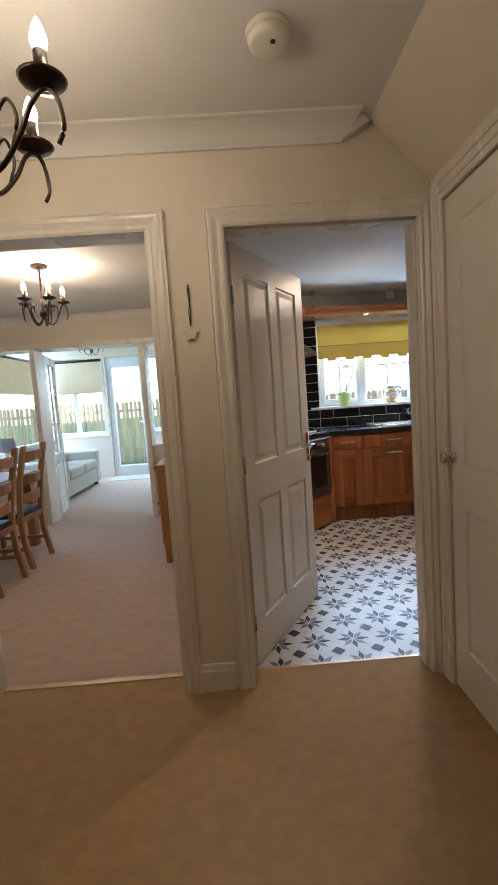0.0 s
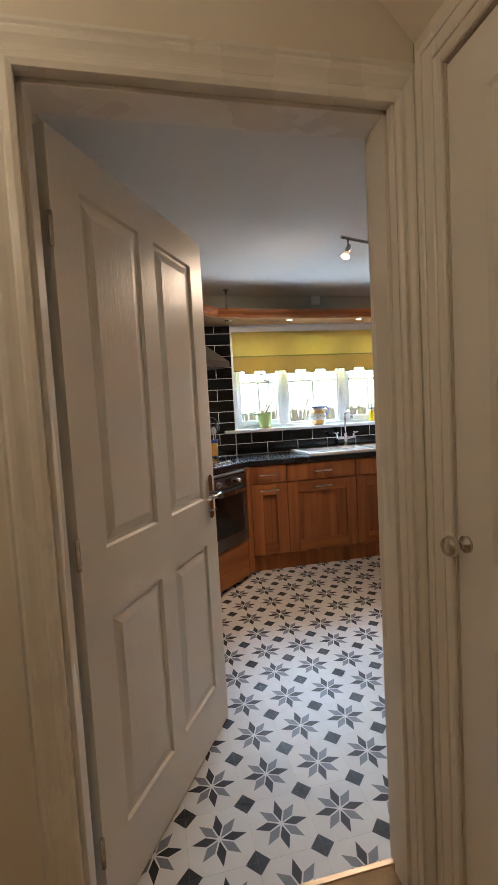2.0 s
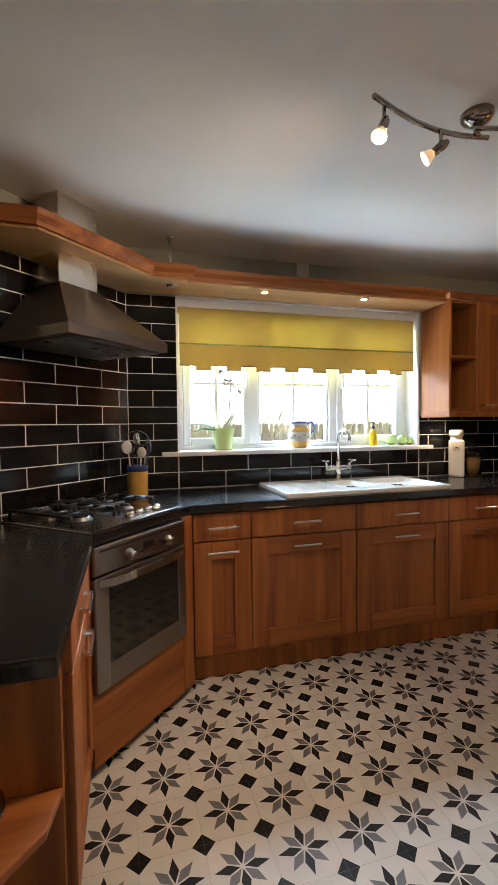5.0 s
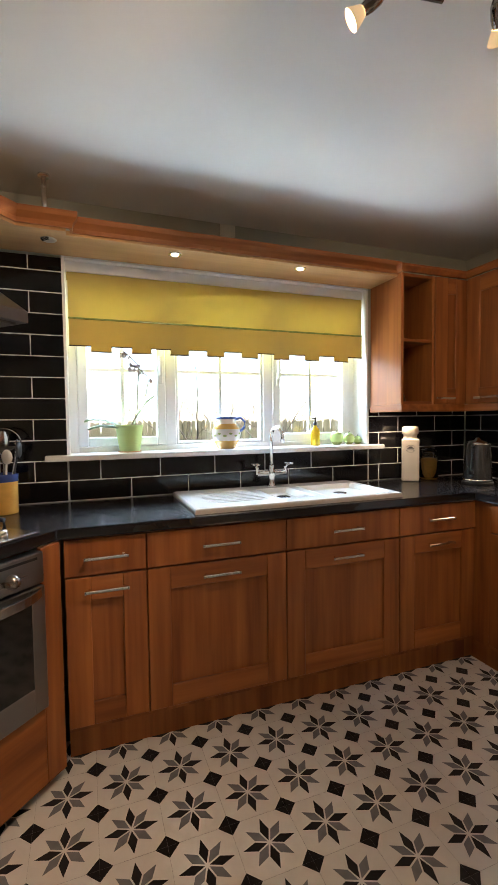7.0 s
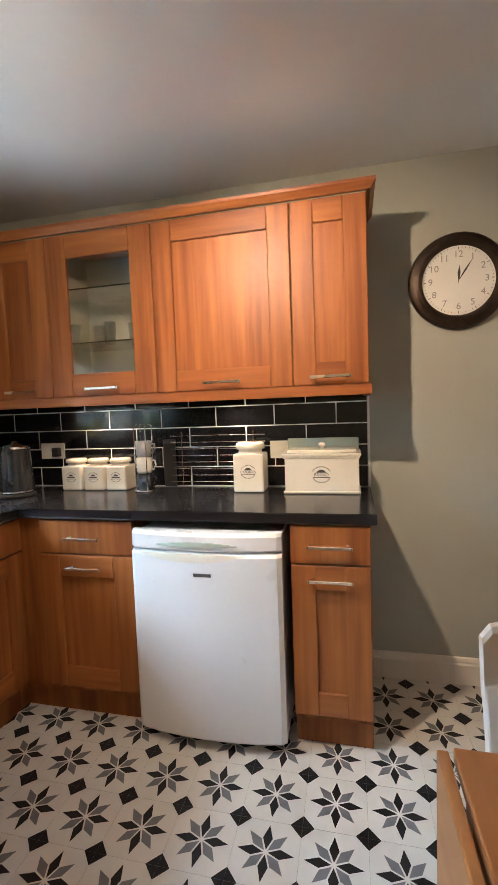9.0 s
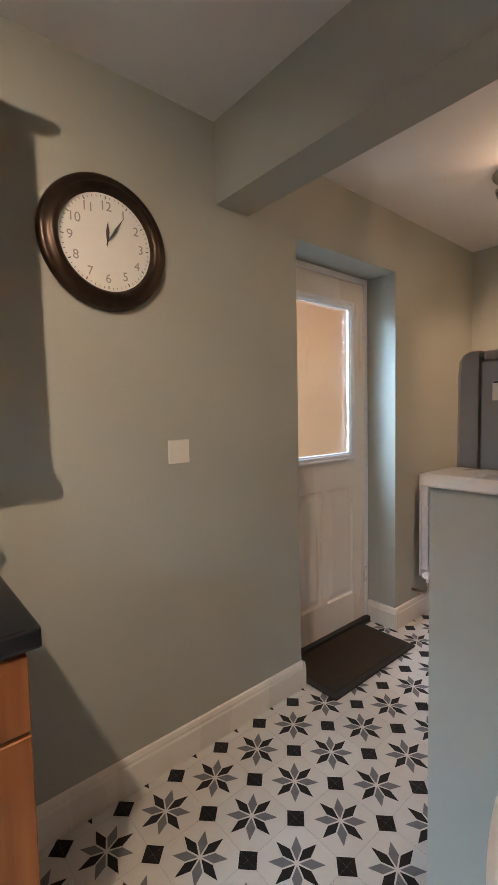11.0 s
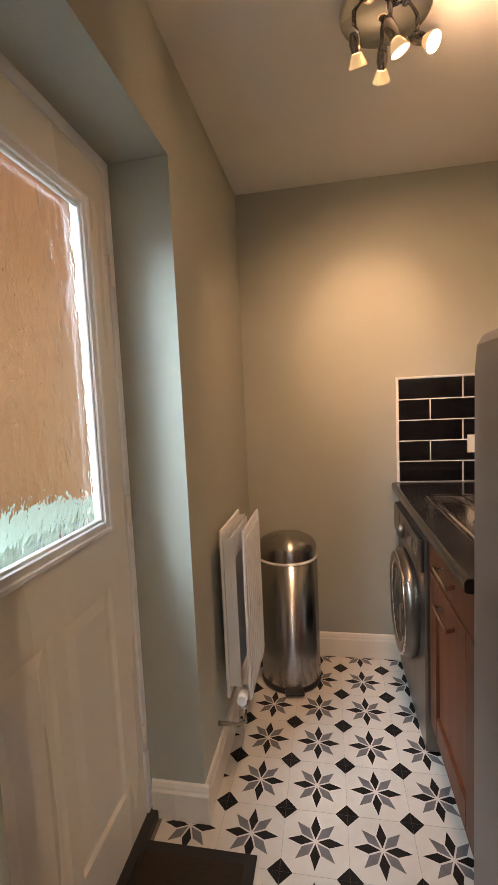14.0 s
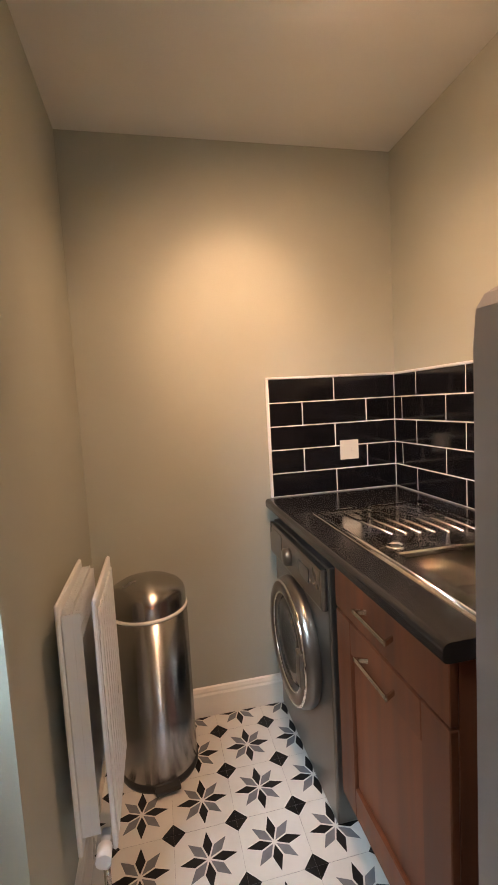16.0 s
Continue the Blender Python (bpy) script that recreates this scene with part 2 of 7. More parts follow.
M = dict(
    cream=mat("cream_wall_paint", (0.76, 0.695, 0.585), 0.85, vary=0.04, scale=2.5, bump=0.15, bump_scale=220),
    sage=mat("sage_wall_paint", (0.41, 0.415, 0.355), 0.8, vary=0.04, scale=2.5, bump=0.15, bump_scale=220),
    ceil=mat("white_ceiling_paint", (0.76, 0.75, 0.72), 0.9, vary=0.03, scale=2, bump=0.15, bump_scale=150),
    gloss=mat("white_gloss_woodwork", (0.80, 0.76, 0.68), 0.28, vary=0.03, scale=4, bump=0.12, bump_scale=60, stretch=(1, 1, 0.15)),
    door_paint=mat("embossed_white_door_paint", (0.80, 0.765, 0.70), 0.3, vary=0.03, scale=4, bump=0.22, bump_scale=170, stretch=(1, 1, 0.06)),
    upvc=mat("white_upvc", (0.82, 0.83, 0.84), 0.35, vary=0.02, scale=4),
    # The hall's warm, dim light is put into this carpet's brown-gold colour.
    hall_carpet=mat("carpet_in_warm_light", (0.45, 0.295, 0.14), 0.98, vary=0.09, scale=16, bump=0.9, bump_scale=420),
    carpet=mat("beige_carpet", (0.52, 0.39, 0.30), 0.98, vary=0.08, scale=16, bump=0.9, bump_scale=420),
    grout=mat("white_grout", (0.82, 0.80, 0.77), 0.9, vary=0.08, scale=30),
    floor_grout=mat("pale_floor_grout", (0.20, 0.17, 0.145), 0.9, vary=0.1, scale=30),
    t_white=mat("white_floor_tile", (0.63, 0.61, 0.575), 0.4, vary=0.03, scale=14, per=0.03, spec=0.3),
    t_dark=mat("charcoal_floor_tile", (0.010, 0.010, 0.011), 0.45, vary=0.15, scale=40, per=0.1, spec=0.25),
    t_grey=mat("grey_floor_tile", (0.17, 0.17, 0.185), 0.45, vary=0.10, scale=40, per=0.05, spec=0.25),
    black_tile=mat("black_gloss_wall_tile", (0.006, 0.006, 0.008), 0.12, vary=0.2, scale=8, per=0.25, bump=0.04, bump_scale=14),
    cherry=wood("cherry_wood", (0.42, 0.150, 0.038), (0.20, 0.060, 0.016), "z"),
    cherry_x=wood("cherry_wood_lengthwise", (0.42, 0.150, 0.038), (0.20, 0.060, 0.016), "x"),
    cherry_y=wood("cherry_wood_sideways", (0.42, 0.150, 0.038), (0.20, 0.060, 0.016), "y"),
    beech=wood("pale_beech_veneer", (0.56, 0.33, 0.15), (0.44, 0.24, 0.10), "x"),
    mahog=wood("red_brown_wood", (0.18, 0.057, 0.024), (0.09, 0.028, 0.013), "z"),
    oak=wood("golden_oak", (0.46, 0.24, 0.09), (0.30, 0.14, 0.05), "z"),
    oak_x=wood("golden_oak_lengthwise", (0.46, 0.21, 0.075), (0.32, 0.13, 0.045), "x"),
    worktop=mat("black_laminate_worktop", (0.014, 0.014, 0.016), 0.2, vary=0.06, scale=4),
    steel=mat("brushed_steel", (0.40, 0.385, 0.37), 0.25, 1.0, vary=0.05, scale=8, stretch=(1, 1, 0.02)),
    oven_steel=mat("dark_bronze_steel", (0.30, 0.275, 0.255), 0.3, 1.0, vary=0.06, scale=8, stretch=(0.1, 0.1, 1)),
    bar_chrome=mat("dark_chrome", (0.38, 0.36, 0.34), 0.12, 1.0, vary=0.03),
    # Grey of the room mirrored in the cabinet pane; one mug shares it.
    lining=mat("reflection_and_mug_grey", (0.48, 0.46, 0.40), 0.5, vary=0.04),
    silver=mat("silver_grey_coated_steel", (0.30, 0.295, 0.30), 0.45, 0.5, vary=0.02, scale=3),
    dark_steel=mat("graphite_steel", (0.20, 0.18, 0.16), 0.3, 0.9, vary=0.05, scale=8),
    chrome=mat("chrome", (0.85, 0.85, 0.85), 0.07, 1.0, vary=0.02),
    nickel=mat("satin_nickel", (0.70, 0.65, 0.58), 0.26, 1.0, vary=0.03),
    brass=mat("worn_brass", (0.62, 0.44, 0.27), 0.42, 0.7, vary=0.08, scale=20),
    sink_steel=mat("polished_sink_steel", (0.56, 0.53, 0.50), 0.16, 1.0, vary=0.04, scale=12),
    bronze=mat("dark_bronze", (0.055, 0.038, 0.028), 0.32, 0.8, vary=0.2, scale=30),
    black=mat("black_plastic", (0.015, 0.015, 0.016), 0.4, vary=0.1),
    iron=mat("cast_iron", (0.009, 0.009, 0.0095), 0.5, vary=0.1, scale=50, spec=0.25),
    ceramic=mat("cream_ceramic", (0.80, 0.745, 0.63), 0.2, vary=0.03, scale=10, coat=0.5),
    white_c=mat("white_ceramic", (0.82, 0.80, 0.76), 0.15, vary=0.02, coat=0.5),
    enamel=mat("white_appliance_enamel", (0.78, 0.80, 0.82), 0.3, vary=0.015, scale=5, bump=0.03, bump_scale=300),
    white_p=mat("white_painted_wood", (0.80, 0.78, 0.73), 0.4, vary=0.03, bump=0.1, bump_scale=60),
    plate=mat("ivory_plastic", (0.78, 0.75, 0.66), 0.35, vary=0.02),
    numeral=mat("grey_print", (0.33, 0.31, 0.29), 0.6),
    print=mat("dark_print", (0.05, 0.05, 0.05), 0.6),
    blind=fabric("yellow_blind_cloth", (0.74, 0.60, 0.20), 0.23),
    hem=fabric("mustard_blind_hem", (0.64, 0.47, 0.14), 0.2),
    blind_c=fabric("cream_blind_cloth", (0.74, 0.62, 0.42), 0.22),
    mat=mat("brown_coir_mat", (0.042, 0.029, 0.019), 0.95, vary=0.2, scale=30, bump=1.0, bump_scale=350, stretch=(1, 6, 1)),
    rubber=mat("black_rubber", (0.02, 0.02, 0.02), 0.7, vary=0.1),
    yellow=mat("yellow_glaze", (0.78, 0.46, 0.11), 0.2, vary=0.1, scale=20, coat=0.4),
    blue=mat("blue_glaze", (0.05, 0.09, 0.30), 0.2, vary=0.1, coat=0.4),
    lime=mat("pale_green_pot", (0.48, 0.62, 0.22), 0.35, vary=0.05),
    olive=mat("green_glaze", (0.30, 0.38, 0.12), 0.25, vary=0.3, scale=40, coat=0.4),
    leaf=mat("orchid_leaf", (0.08, 0.17, 0.035), 0.4, vary=0.2, scale=20),
    petal=mat("withered_petal", (0.46, 0.40, 0.40), 0.7),
    stem=mat("brown_stem", (0.10, 0.09, 0.04), 0.7),
    bark=mat("grey_bark", (0.15, 0.12, 0.10), 0.9, vary=0.3, scale=20, bump=0.6, bump_scale=40),
    fence=wood("weathered_fence_wood", (0.15, 0.135, 0.075), (0.08, 0.07, 0.04), "z", 0.8, 0.2),
    grass=mat("lawn", (0.05, 0.105, 0.02), 0.95, vary=0.3, scale=3, bump=1.0, bump_scale=60),
    twig=mat("pinkish_twigs", (0.20, 0.13, 0.11), 0.9, vary=0.3, scale=8),
    soap=mat("yellow_soap", (0.80, 0.52, 0.02), 0.2, vary=0.03),
    sofa=mat("grey_sofa_cloth", (0.50, 0.47, 0.40), 0.9, vary=0.06, scale=10, bump=0.5, bump_scale=500),
    leather=mat("black_leather", (0.018, 0.017, 0.018), 0.35, vary=0.2, scale=30, bump=0.2, bump_scale=120),
    kettle=mat("grey_kettle_metal", (0.055, 0.06, 0.07), 0.25, 0.7, vary=0.05),
    amber=mat("amber_jar_contents", (0.75, 0.42, 0.10), 0.5, vary=0.3, scale=60),
    brick=mat("orange_brick", (0.52, 0.27, 0.13), 0.9, vary=0.2, scale=18, bump=0.6, bump_scale=40),
    palegreen=mat("pale_green_plastic", (0.45, 0.62, 0.52), 0.5),
    bluebin=mat("blue_plastic", (0.02, 0.12, 0.45), 0.4),
    board=mat("pale_green_glass_board", (0.45, 0.53, 0.48), 0.15, vary=0.02, coat=0.5),
    shade=fabric("grey_lamp_shade", (0.34, 0.34, 0.36), 0.3),
    bulb=glow("bulb_face", (1.0, 0.80, 0.50), 0.5),
    bulb_side=glow("bulb_glass", (1.0, 0.70, 0.36), 0.014),
    led=glow("downlight_lens", (1.0, 0.88, 0.66), 0.3),
    screen=mat("smoked_oven_glass", (0.01, 0.01, 0.011), 0.06, vary=0.1, coat=0.6),
    pane=glass("clear_glass"),
    rain=glass("rain_textured_glass", (0.98, 0.97, 0.95), 0.02, 1.0, 15),
    jug=glass("thin_clear_glass", (0.95, 0.97, 0.96)),
    tumbler=glass("frosted_tumbler_glass", (0.97, 0.98, 0.97), 0.45),
    frost=glass("cabinet_glass", (0.86, 0.90, 0.87), 0.12),
)
for key in ("steel", "oven_steel"):
    M[key].node_tree.nodes["Principled BSDF"].inputs["Anisotropic"].default_value = 0.85
    M[key].node_tree.nodes["Principled BSDF"].inputs["Anisotropic Rotation"].default_value = 0.25

# ---- building helpers ----


def bm_box(bm, a, b, bevel=0.0, m=0, seg=1):
    """A box from corner a to corner b, its edges rounded by bevel."""
    lo, hi = [min(p, q) for p, q in zip(a, b)], [max(p, q) for p, q in zip(a, b)]
    c = [(p + q) / 2 for p, q in zip(lo, hi)]
    s = [q - p for p, q in zip(lo, hi)]
    r = bmesh.ops.create_cube(bm, size=1, matrix=Matrix.Translation(c) @ Matrix.Diagonal((*s, 1)))
    vs = r["verts"]
    fs = {f for v in vs for f in v.link_faces}
    if bevel:
        bevel = min(bevel, min(s) * 0.45)
        es = list({e for v in vs for e in v.link_edges})
        r = bmesh.ops.bevel(bm, geom=es, offset=bevel, segments=seg, affect="EDGES", profile=0.6)
        fs = set(r["faces"]) | {f for f in fs if f.is_valid}
    for f in fs:
        f.material_index = m
    return bm


def bm_lathe(bm, profile, n=24, centre=(0, 0), m=0, smooth=True):
    """A turned body from (radius, height) pairs."""
    rings = []
    for r, z in profile:
        if r < 1e-5:
            rings.append([bm.verts.new((centre[0], centre[1], z))])
        else:
            rings.append([bm.verts.new((centre[0] + r * math.cos(2 * math.pi * i / n), centre[1] + r * math.sin(2 * math.pi * i / n), z)) for i in range(n)])
    for p, q in zip(rings, rings[1:]):
        for i in range(n):
            j = (i + 1) % n
            vs = [p[i % len(p)], p[j % len(p)], q[j % len(q)], q[i % len(q)]]
            vs = list(dict.fromkeys(vs))
            if len(vs) > 2:
                f = bm.faces.new(vs)
                f.smooth, f.material_index = smooth, m
    return bm


def bm_tube(bm, pts, r, n=10, m=0, taper=None):
    """A round bar along the points; taper gives its radius at the end."""
    pts = [Vector(p) for p in pts]
    rings = []
    up = Vector((0, 0, 1))
    for i, p in enumerate(pts):
        d = (pts[min(i + 1, len(pts) - 1)] - pts[max(i - 1, 0)]).normalized()
        a = d.cross(up if abs(d.z) < 0.95 else Vector((1, 0, 0))).normalized()
        b = d.cross(a)
        k = r if taper is None else r + (taper - r) * i / (len(pts) - 1)
        rings.append([bm.verts.new(p + k * (a * math.cos(2 * math.pi * j / n) + b * math.sin(2 * math.pi * j / n))) for j in range(n)])
    for p, q in zip(rings, rings[1:]):
        for j in range(n):
            f = bm.faces.new([p[j], p[(j + 1) % n], q[(j + 1) % n], q[j]])
            f.smooth, f.material_index = True, m
    for ring in (rings[0], rings[-1]):
        bm.faces.new(ring).material_index = m
    return bm


def bm_prism(bm, outline, vec, m=0, bevel=0.0):
    """A plate: a closed outline of 3D points pushed along vec."""
    vec = Vector(vec)
    a = [bm.verts.new(Vector(p)) for p in outline]
    b = [bm.verts.new(Vector(p) + vec) for p in outline]
    fs = [bm.faces.new(a), bm.faces.new(b[::-1])]
    n = len(a)
    for i in range(n):
        fs.append(bm.faces.new([a[i], b[i], b[(i + 1) % n], a[(i + 1) % n]]))
    if bevel:
        es = list({e for f in fs for e in f.edges})
        r = bmesh.ops.bevel(bm, geom=es, offset=bevel, segments=2, affect="EDGES", profile=0.6)
        fs = r["faces"] + [f for f in fs if f.is_valid]
    for f in fs:
        f.material_index = m
    return bm


def bm_loft(bm, loops, closed=False, m=0, smooth=False):
    """Skin between point rows of one length."""
    rows = [[bm.verts.new(Vector(p)) for p in row] for row in loops]
    n = len(rows[0])
    for p, q in zip(rows, rows[1:]):
        for i in range(n if closed else n - 1):
            f = bm.faces.new([p[i], p[(i + 1) % n], q[(i + 1) % n], q[i]])
            f.smooth, f.material_index = smooth, m
    if closed:
        for row in (rows[0], rows[-1]):
            bm.faces.new(row).material_index = m
    return bm


def mesh_of(name, bm, materials):
    bmesh.ops.recalc_face_normals(bm, faces=bm.faces)
    me = bpy.data.meshes.new(name)
    bm.to_mesh(me)
    bm.free()
    for one in materials if isinstance(materials, (list, tuple)) else [materials]:
        me.materials.append(one)
    return me


def part(name, bm, material, parent, label=""):
    ob = new(name, mesh_of(name, bm, material))
    ob.parent = parent
    return tagged(ob, label)


def thing(name, label, category, place=(0, 0, 0), turn=0, group=""):
    ob = new(name)
    ob.empty_display_size = 0.1
    ob.matrix_basis = pose(*place, 0, 0, turn)
    return tagged(ob, label, category, group)


def structure(name, bm, material, label="", category=""):
    return tagged(new(name, mesh_of(name, bm, material)), label, category, kind="structure")


def one(name, bm, material, label, category, place=(0, 0, 0), turn=0, group=""):
    ob = new(name, mesh_of(name, bm, material))
    ob.matrix_basis = pose(*place, 0, 0, turn)
    return tagged(ob, label, category, group)


def box(a, b, bevel=0.0, m=0, seg=1):
    return bm_box(bmesh.new(), a, b, bevel, m, seg)


def text_mesh(words, size, material):
    cu = bpy.data.curves.new("writing", "FONT")
    cu.body, cu.size, cu.align_x, cu.align_y = words, size, "CENTER", "CENTER"
    cu.extrude = 0.0004
    ob = bpy.data.objects.new("writing", cu)
    scene.collection.objects.link(ob)
    bpy.context.view_layer.update()
    me = bpy.data.meshes.new_from_object(ob.evaluated_get(bpy.context.evaluated_depsgraph_get()))
    bpy.data.objects.remove(ob)
    me.materials.clear()
    me.materials.append(material)
    return me


def writing(words, size, place, rx, rz, parent, material, name="lettering"):
    ob = new(name, text_mesh(words, size, material))
    ob.parent = parent
    ob.matrix_basis = pose(*place, rx, 0, rz)
    return ob

# ---- structure ----
NW, EW, WT, CE = 4.90, 3.638, 0.942, 2.42


def walls(name, boxes, material, label):
    bm = bmesh.new()
    for a, b in boxes:
        bm_box(bm, a, b)
    return structure(name, bm, material, label, "wall")


wall_kitchen_north = walls("wall_north", [((-0.1, NW, -0.3), (1.06, 5.17, CE)), ((2.83, NW, -0.3), (3.9, 5.17, CE)), ((1.06, NW, -0.3), (2.83, 5.17, 1.15)), ((1.06, NW, 2.155), (2.83, 5.17, CE))], M["sage"], "sage green painted kitchen wall with a wide window")
wall_diag = structure("wall_corner", bm_prism(bmesh.new(), [(0.0, NW, 0), (0.755, NW, 0), (0.0, 4.145, 0)], (0, 0, CE)), M["sage"], "sage green boxed-in corner behind the hob", "wall")
wall_east = walls("wall_east", [((EW, -0.5, -0.3), (3.9, 0.69, CE)), ((EW, 1.51, -0.3), (3.9, NW, CE)), ((EW, 0.69, 2.096), (3.9, 1.51, CE)), ((EW, 0.69, -0.3), (3.9, 1.51, -0.012))], M["sage"], "sage green painted wall with a back door recess")
walls("wall_west", [((-0.05, 1.95, 0), (0.0, NW, CE))], M["sage"], "sage green painted kitchen side wall")
walls("wall_kitchen_south", [((0.07, 1.88, 2.07), (0.98, 1.95, CE)), ((0.0, 1.88, 0), (0.07, 1.95, CE)), ((0.98, 1.81, 0), (2.26, 1.95, CE))], M["sage"], "sage green painted wall round the hall door")
walls("beam", [((2.26, 1.788, 2.117), (EW, 1.951, CE))], M["sage"], "boxed sage green ceiling beam")
walls("half_wall", [((2.26, 1.79, 0), (2.786, 1.93, 1.12))], M["sage"], "low sage green partition wall")
wall_ut_s = walls("wall_utility_south", [((2.16, -0.5, 0), (EW, -0.316, CE))], M["sage"], "sage green painted end wall of the utility corner")
wall_ut_w = walls("wall_utility_west", [((2.16, -0.316, 0), (2.26, 1.81, CE))], M["sage"], "sage green painted utility side wall")
structure("trim_cap", box((2.262, 1.76, 1.121), (2.808, 1.952, 1.156), 0.014, 0, 3), M["gloss"], "rounded white wooden cap on the low wall", "trim")
wall_hall = walls("wall_hall_north", [((-2.4, 1.808, 0), (-1.135, 1.95, CE)), ((-0.195, 1.808, 0), (0.0, 1.95, CE)), ((0.0, 1.808, 0), (0.07, 1.878, CE)), ((-1.135, 1.808, 2.07), (-0.195, 1.95, CE)), ((0.07, 1.808, 2.07), (0.98, 1.878, CE)), ((0.956, 1.808, 0), (0.98, 1.878, 2.07))], M["cream"], "cream painted hall wall with two doorways")
walls("wall_hall_east", [((0.982, 1.70, 0), (1.08, 1.806, CE)), ((0.982, 0.93, 2.05), (1.08, 1.70, CE)), ((0.982, -2.6, 0), (1.08, 0.93, CE)), ((1.30, 0.8, 0), (1.35, 1.8, CE))], M["cream"], "cream painted hall wall with a cupboard")
walls("wall_hall_west", [((-2.4, -2.6, 0), (-2.3, 1.806, CE)), ((-2.3, -2.7, 0), (1.08, -2.6, CE))], M["cream"], "plain cream hall wall")
walls("wall_dining", [((-0.1, 1.952, 0), (-0.052, 5.1, CE)), ((-3.7, 1.81, 0), (-3.6, 5.38, 2.6)), ((-3.6, 1.81, 0), (-2.402, 1.95, CE)),
      ((-3.6, 5.1, 0), (-3.2, 5.38, CE)), ((-0.5, 5.1, 0), (-0.102, 5.38, CE)), ((-3.2, 5.1, 2.12), (-0.5, 5.38, CE)), ((-0.92, 5.2, 0), (-0.5, 5.36, 0.85)), ((-3.2, 5.2, 0), (-2.24, 5.36, 0.6))], M["cream"], "cream painted dining room wall with a wide opening")
walls("wall_sunroom", [((-3.6, 8.6, 0), (-2.42, 8.8, 0.84)), ((-3.6, 8.6, 2.34), (-0.3, 8.8, 2.6)), ((-2.42, 8.6, 0), (-2.38, 8.8, 2.34)), ((-1.62, 8.6, 0), (-0.3, 8.8, 0.84)),
      ((-0.3, 5.382, 0), (-0.2, 8.8, 2.6)), ((-3.6, 5.382, 2.421), (-0.3, 5.43, 2.6))], M["cream"], "cream painted sun room wall below the windows")

structure("ceiling_kitchen", bm_box(box((-0.052, 1.808, CE), (3.9, 5.17, 2.55)), (2.1, -0.5, CE), (3.9, 1.808, 2.55)), M["ceil"], "white painted ceiling", "ceiling")
structure("ceiling_hall", box((-2.4, -2.7, CE), (1.08, 1.806, 2.55)), M["ceil"], "white painted hall ceiling", "ceiling")
structure("ceiling_dining", box((-3.7, 1.81, CE), (-0.054, 5.38, 2.55)), M["ceil"], "white painted dining room ceiling", "ceiling")
structure("ceiling_sunroom", box((-3.7, 5.382, 2.6), (-0.2, 8.8, 2.68)), M["ceil"], "white sun room ceiling", "ceiling")
structure("ceiling_soffit", bm_prism(bmesh.new(), [(0.735, -2.6, CE), (0.981, -2.6, CE), (0.981, -2.6, 2.17)], (0, 4.405, 0)), M["cream"], "sloping cream soffit below the stairs", "ceiling")

structure("floor_hall", box((-2.4, -2.7, -0.06), (1.3, 1.925, 0.002)), M["hall_carpet"], "fitted carpet in the hall, coloured as in warm dim light", "floor")
structure("floor_dining", box((-3.7, 1.945, -0.06), (-0.05, 8.8, 0.002)), M["carpet"], "beige fitted carpet in the dining room", "floor")
structure("trim_threshold_dining", box((-1.105, 1.918, -0.02), (-0.225, 1.95, 0.009), 0.004, 0, 2), M["brass"], "brass carpet strip in the doorway", "trim")
structure("trim_threshold_kitchen", box((0.07, 1.925, -0.02), (0.96, 1.943, 0.005), 0.002), M["brass"], "metal strip between carpet and tiles", "trim")
floor_k = structure("floor_kitchen", bm_box(box((-0.05, 1.945, -0.06), (3.64, 4.92, -0.0015)), (2.2, -0.33, -0.06), (3.84, 1.945, -0.0015)), M["floor_grout"], "patterned black, grey and white tile floor", "floor")


def run(name, profile, p0, p1, inward, material, label, category="trim"):
    """A moulding of (out, up) profile along the line p0 to p1 on a wall; inward points into the room."""
    inward = Vector(inward)
    loops = [[Vector(p) + inward * u + Vector((0, 0, v)) for u, v in profile] for p in (p0, p1)]
    return structure(name, bm_loft(bmesh.new(), loops, True), material, label, category)


SKIRT = [(0.001, 0), (0.016, 0), (0.016, 0.095), (0.012, 0.104), (0.012, 0.112), (0.008, 0.125), (0.001, 0.13)]
COVE = [(0, 0), (0.012, 0.0), (0.014, 0.008)] + [(0.014 + 0.078 * (1 - math.cos(a)), 0.008 + 0.066 * math.sin(a)) for a in [math.pi / 2 * i / 8 for i in range(1, 9)]] + [(0.1, 0.076), (0.1, 0.0839), (0, 0.0839)]
for p0, p1, inw in (((EW, 2.80, 0), (EW, 1.512, 0), (-1, 0, 0)), ((EW, 0.688, 0), (EW, -0.316, 0), (-1, 0, 0)), ((3.622, -0.316, 0), (2.262, -0.316, 0), (0, 1, 0)),
                    ((EW - 0.016, 0.69, 0), (3.82, 0.69, 0), (0, 1, 0)), ((EW - 0.016, 1.51, 0), (3.82, 1.51, 0), (0, -1, 0))):
    run("baseboard", SKIRT, p0, p1, inw, M["gloss"], "white moulded baseboard along the wall", "baseboard")
run("baseboard", SKIRT, (-0.145, 1.808, 0), (0.018, 1.808, 0), (0, -1, 0), M["gloss"], "white moulded baseboard between the doorways", "baseboard")
run("baseboard", SKIRT, (-2.3, 1.808, 0), (-1.19, 1.808, 0), (0, -1, 0), M["gloss"], "white moulded baseboard", "baseboard")
loops = [[(-2.3, 1.808 - u, 2.336 + v) for u, v in COVE], [(0.612 + 0.85 * v, 1.808 - u, 2.336 + v) for u, v in COVE]]
structure("cornice", bm_loft(bmesh.new(), loops, True), M["ceil"], "white plaster cornice cut off at the soffit", "trim")
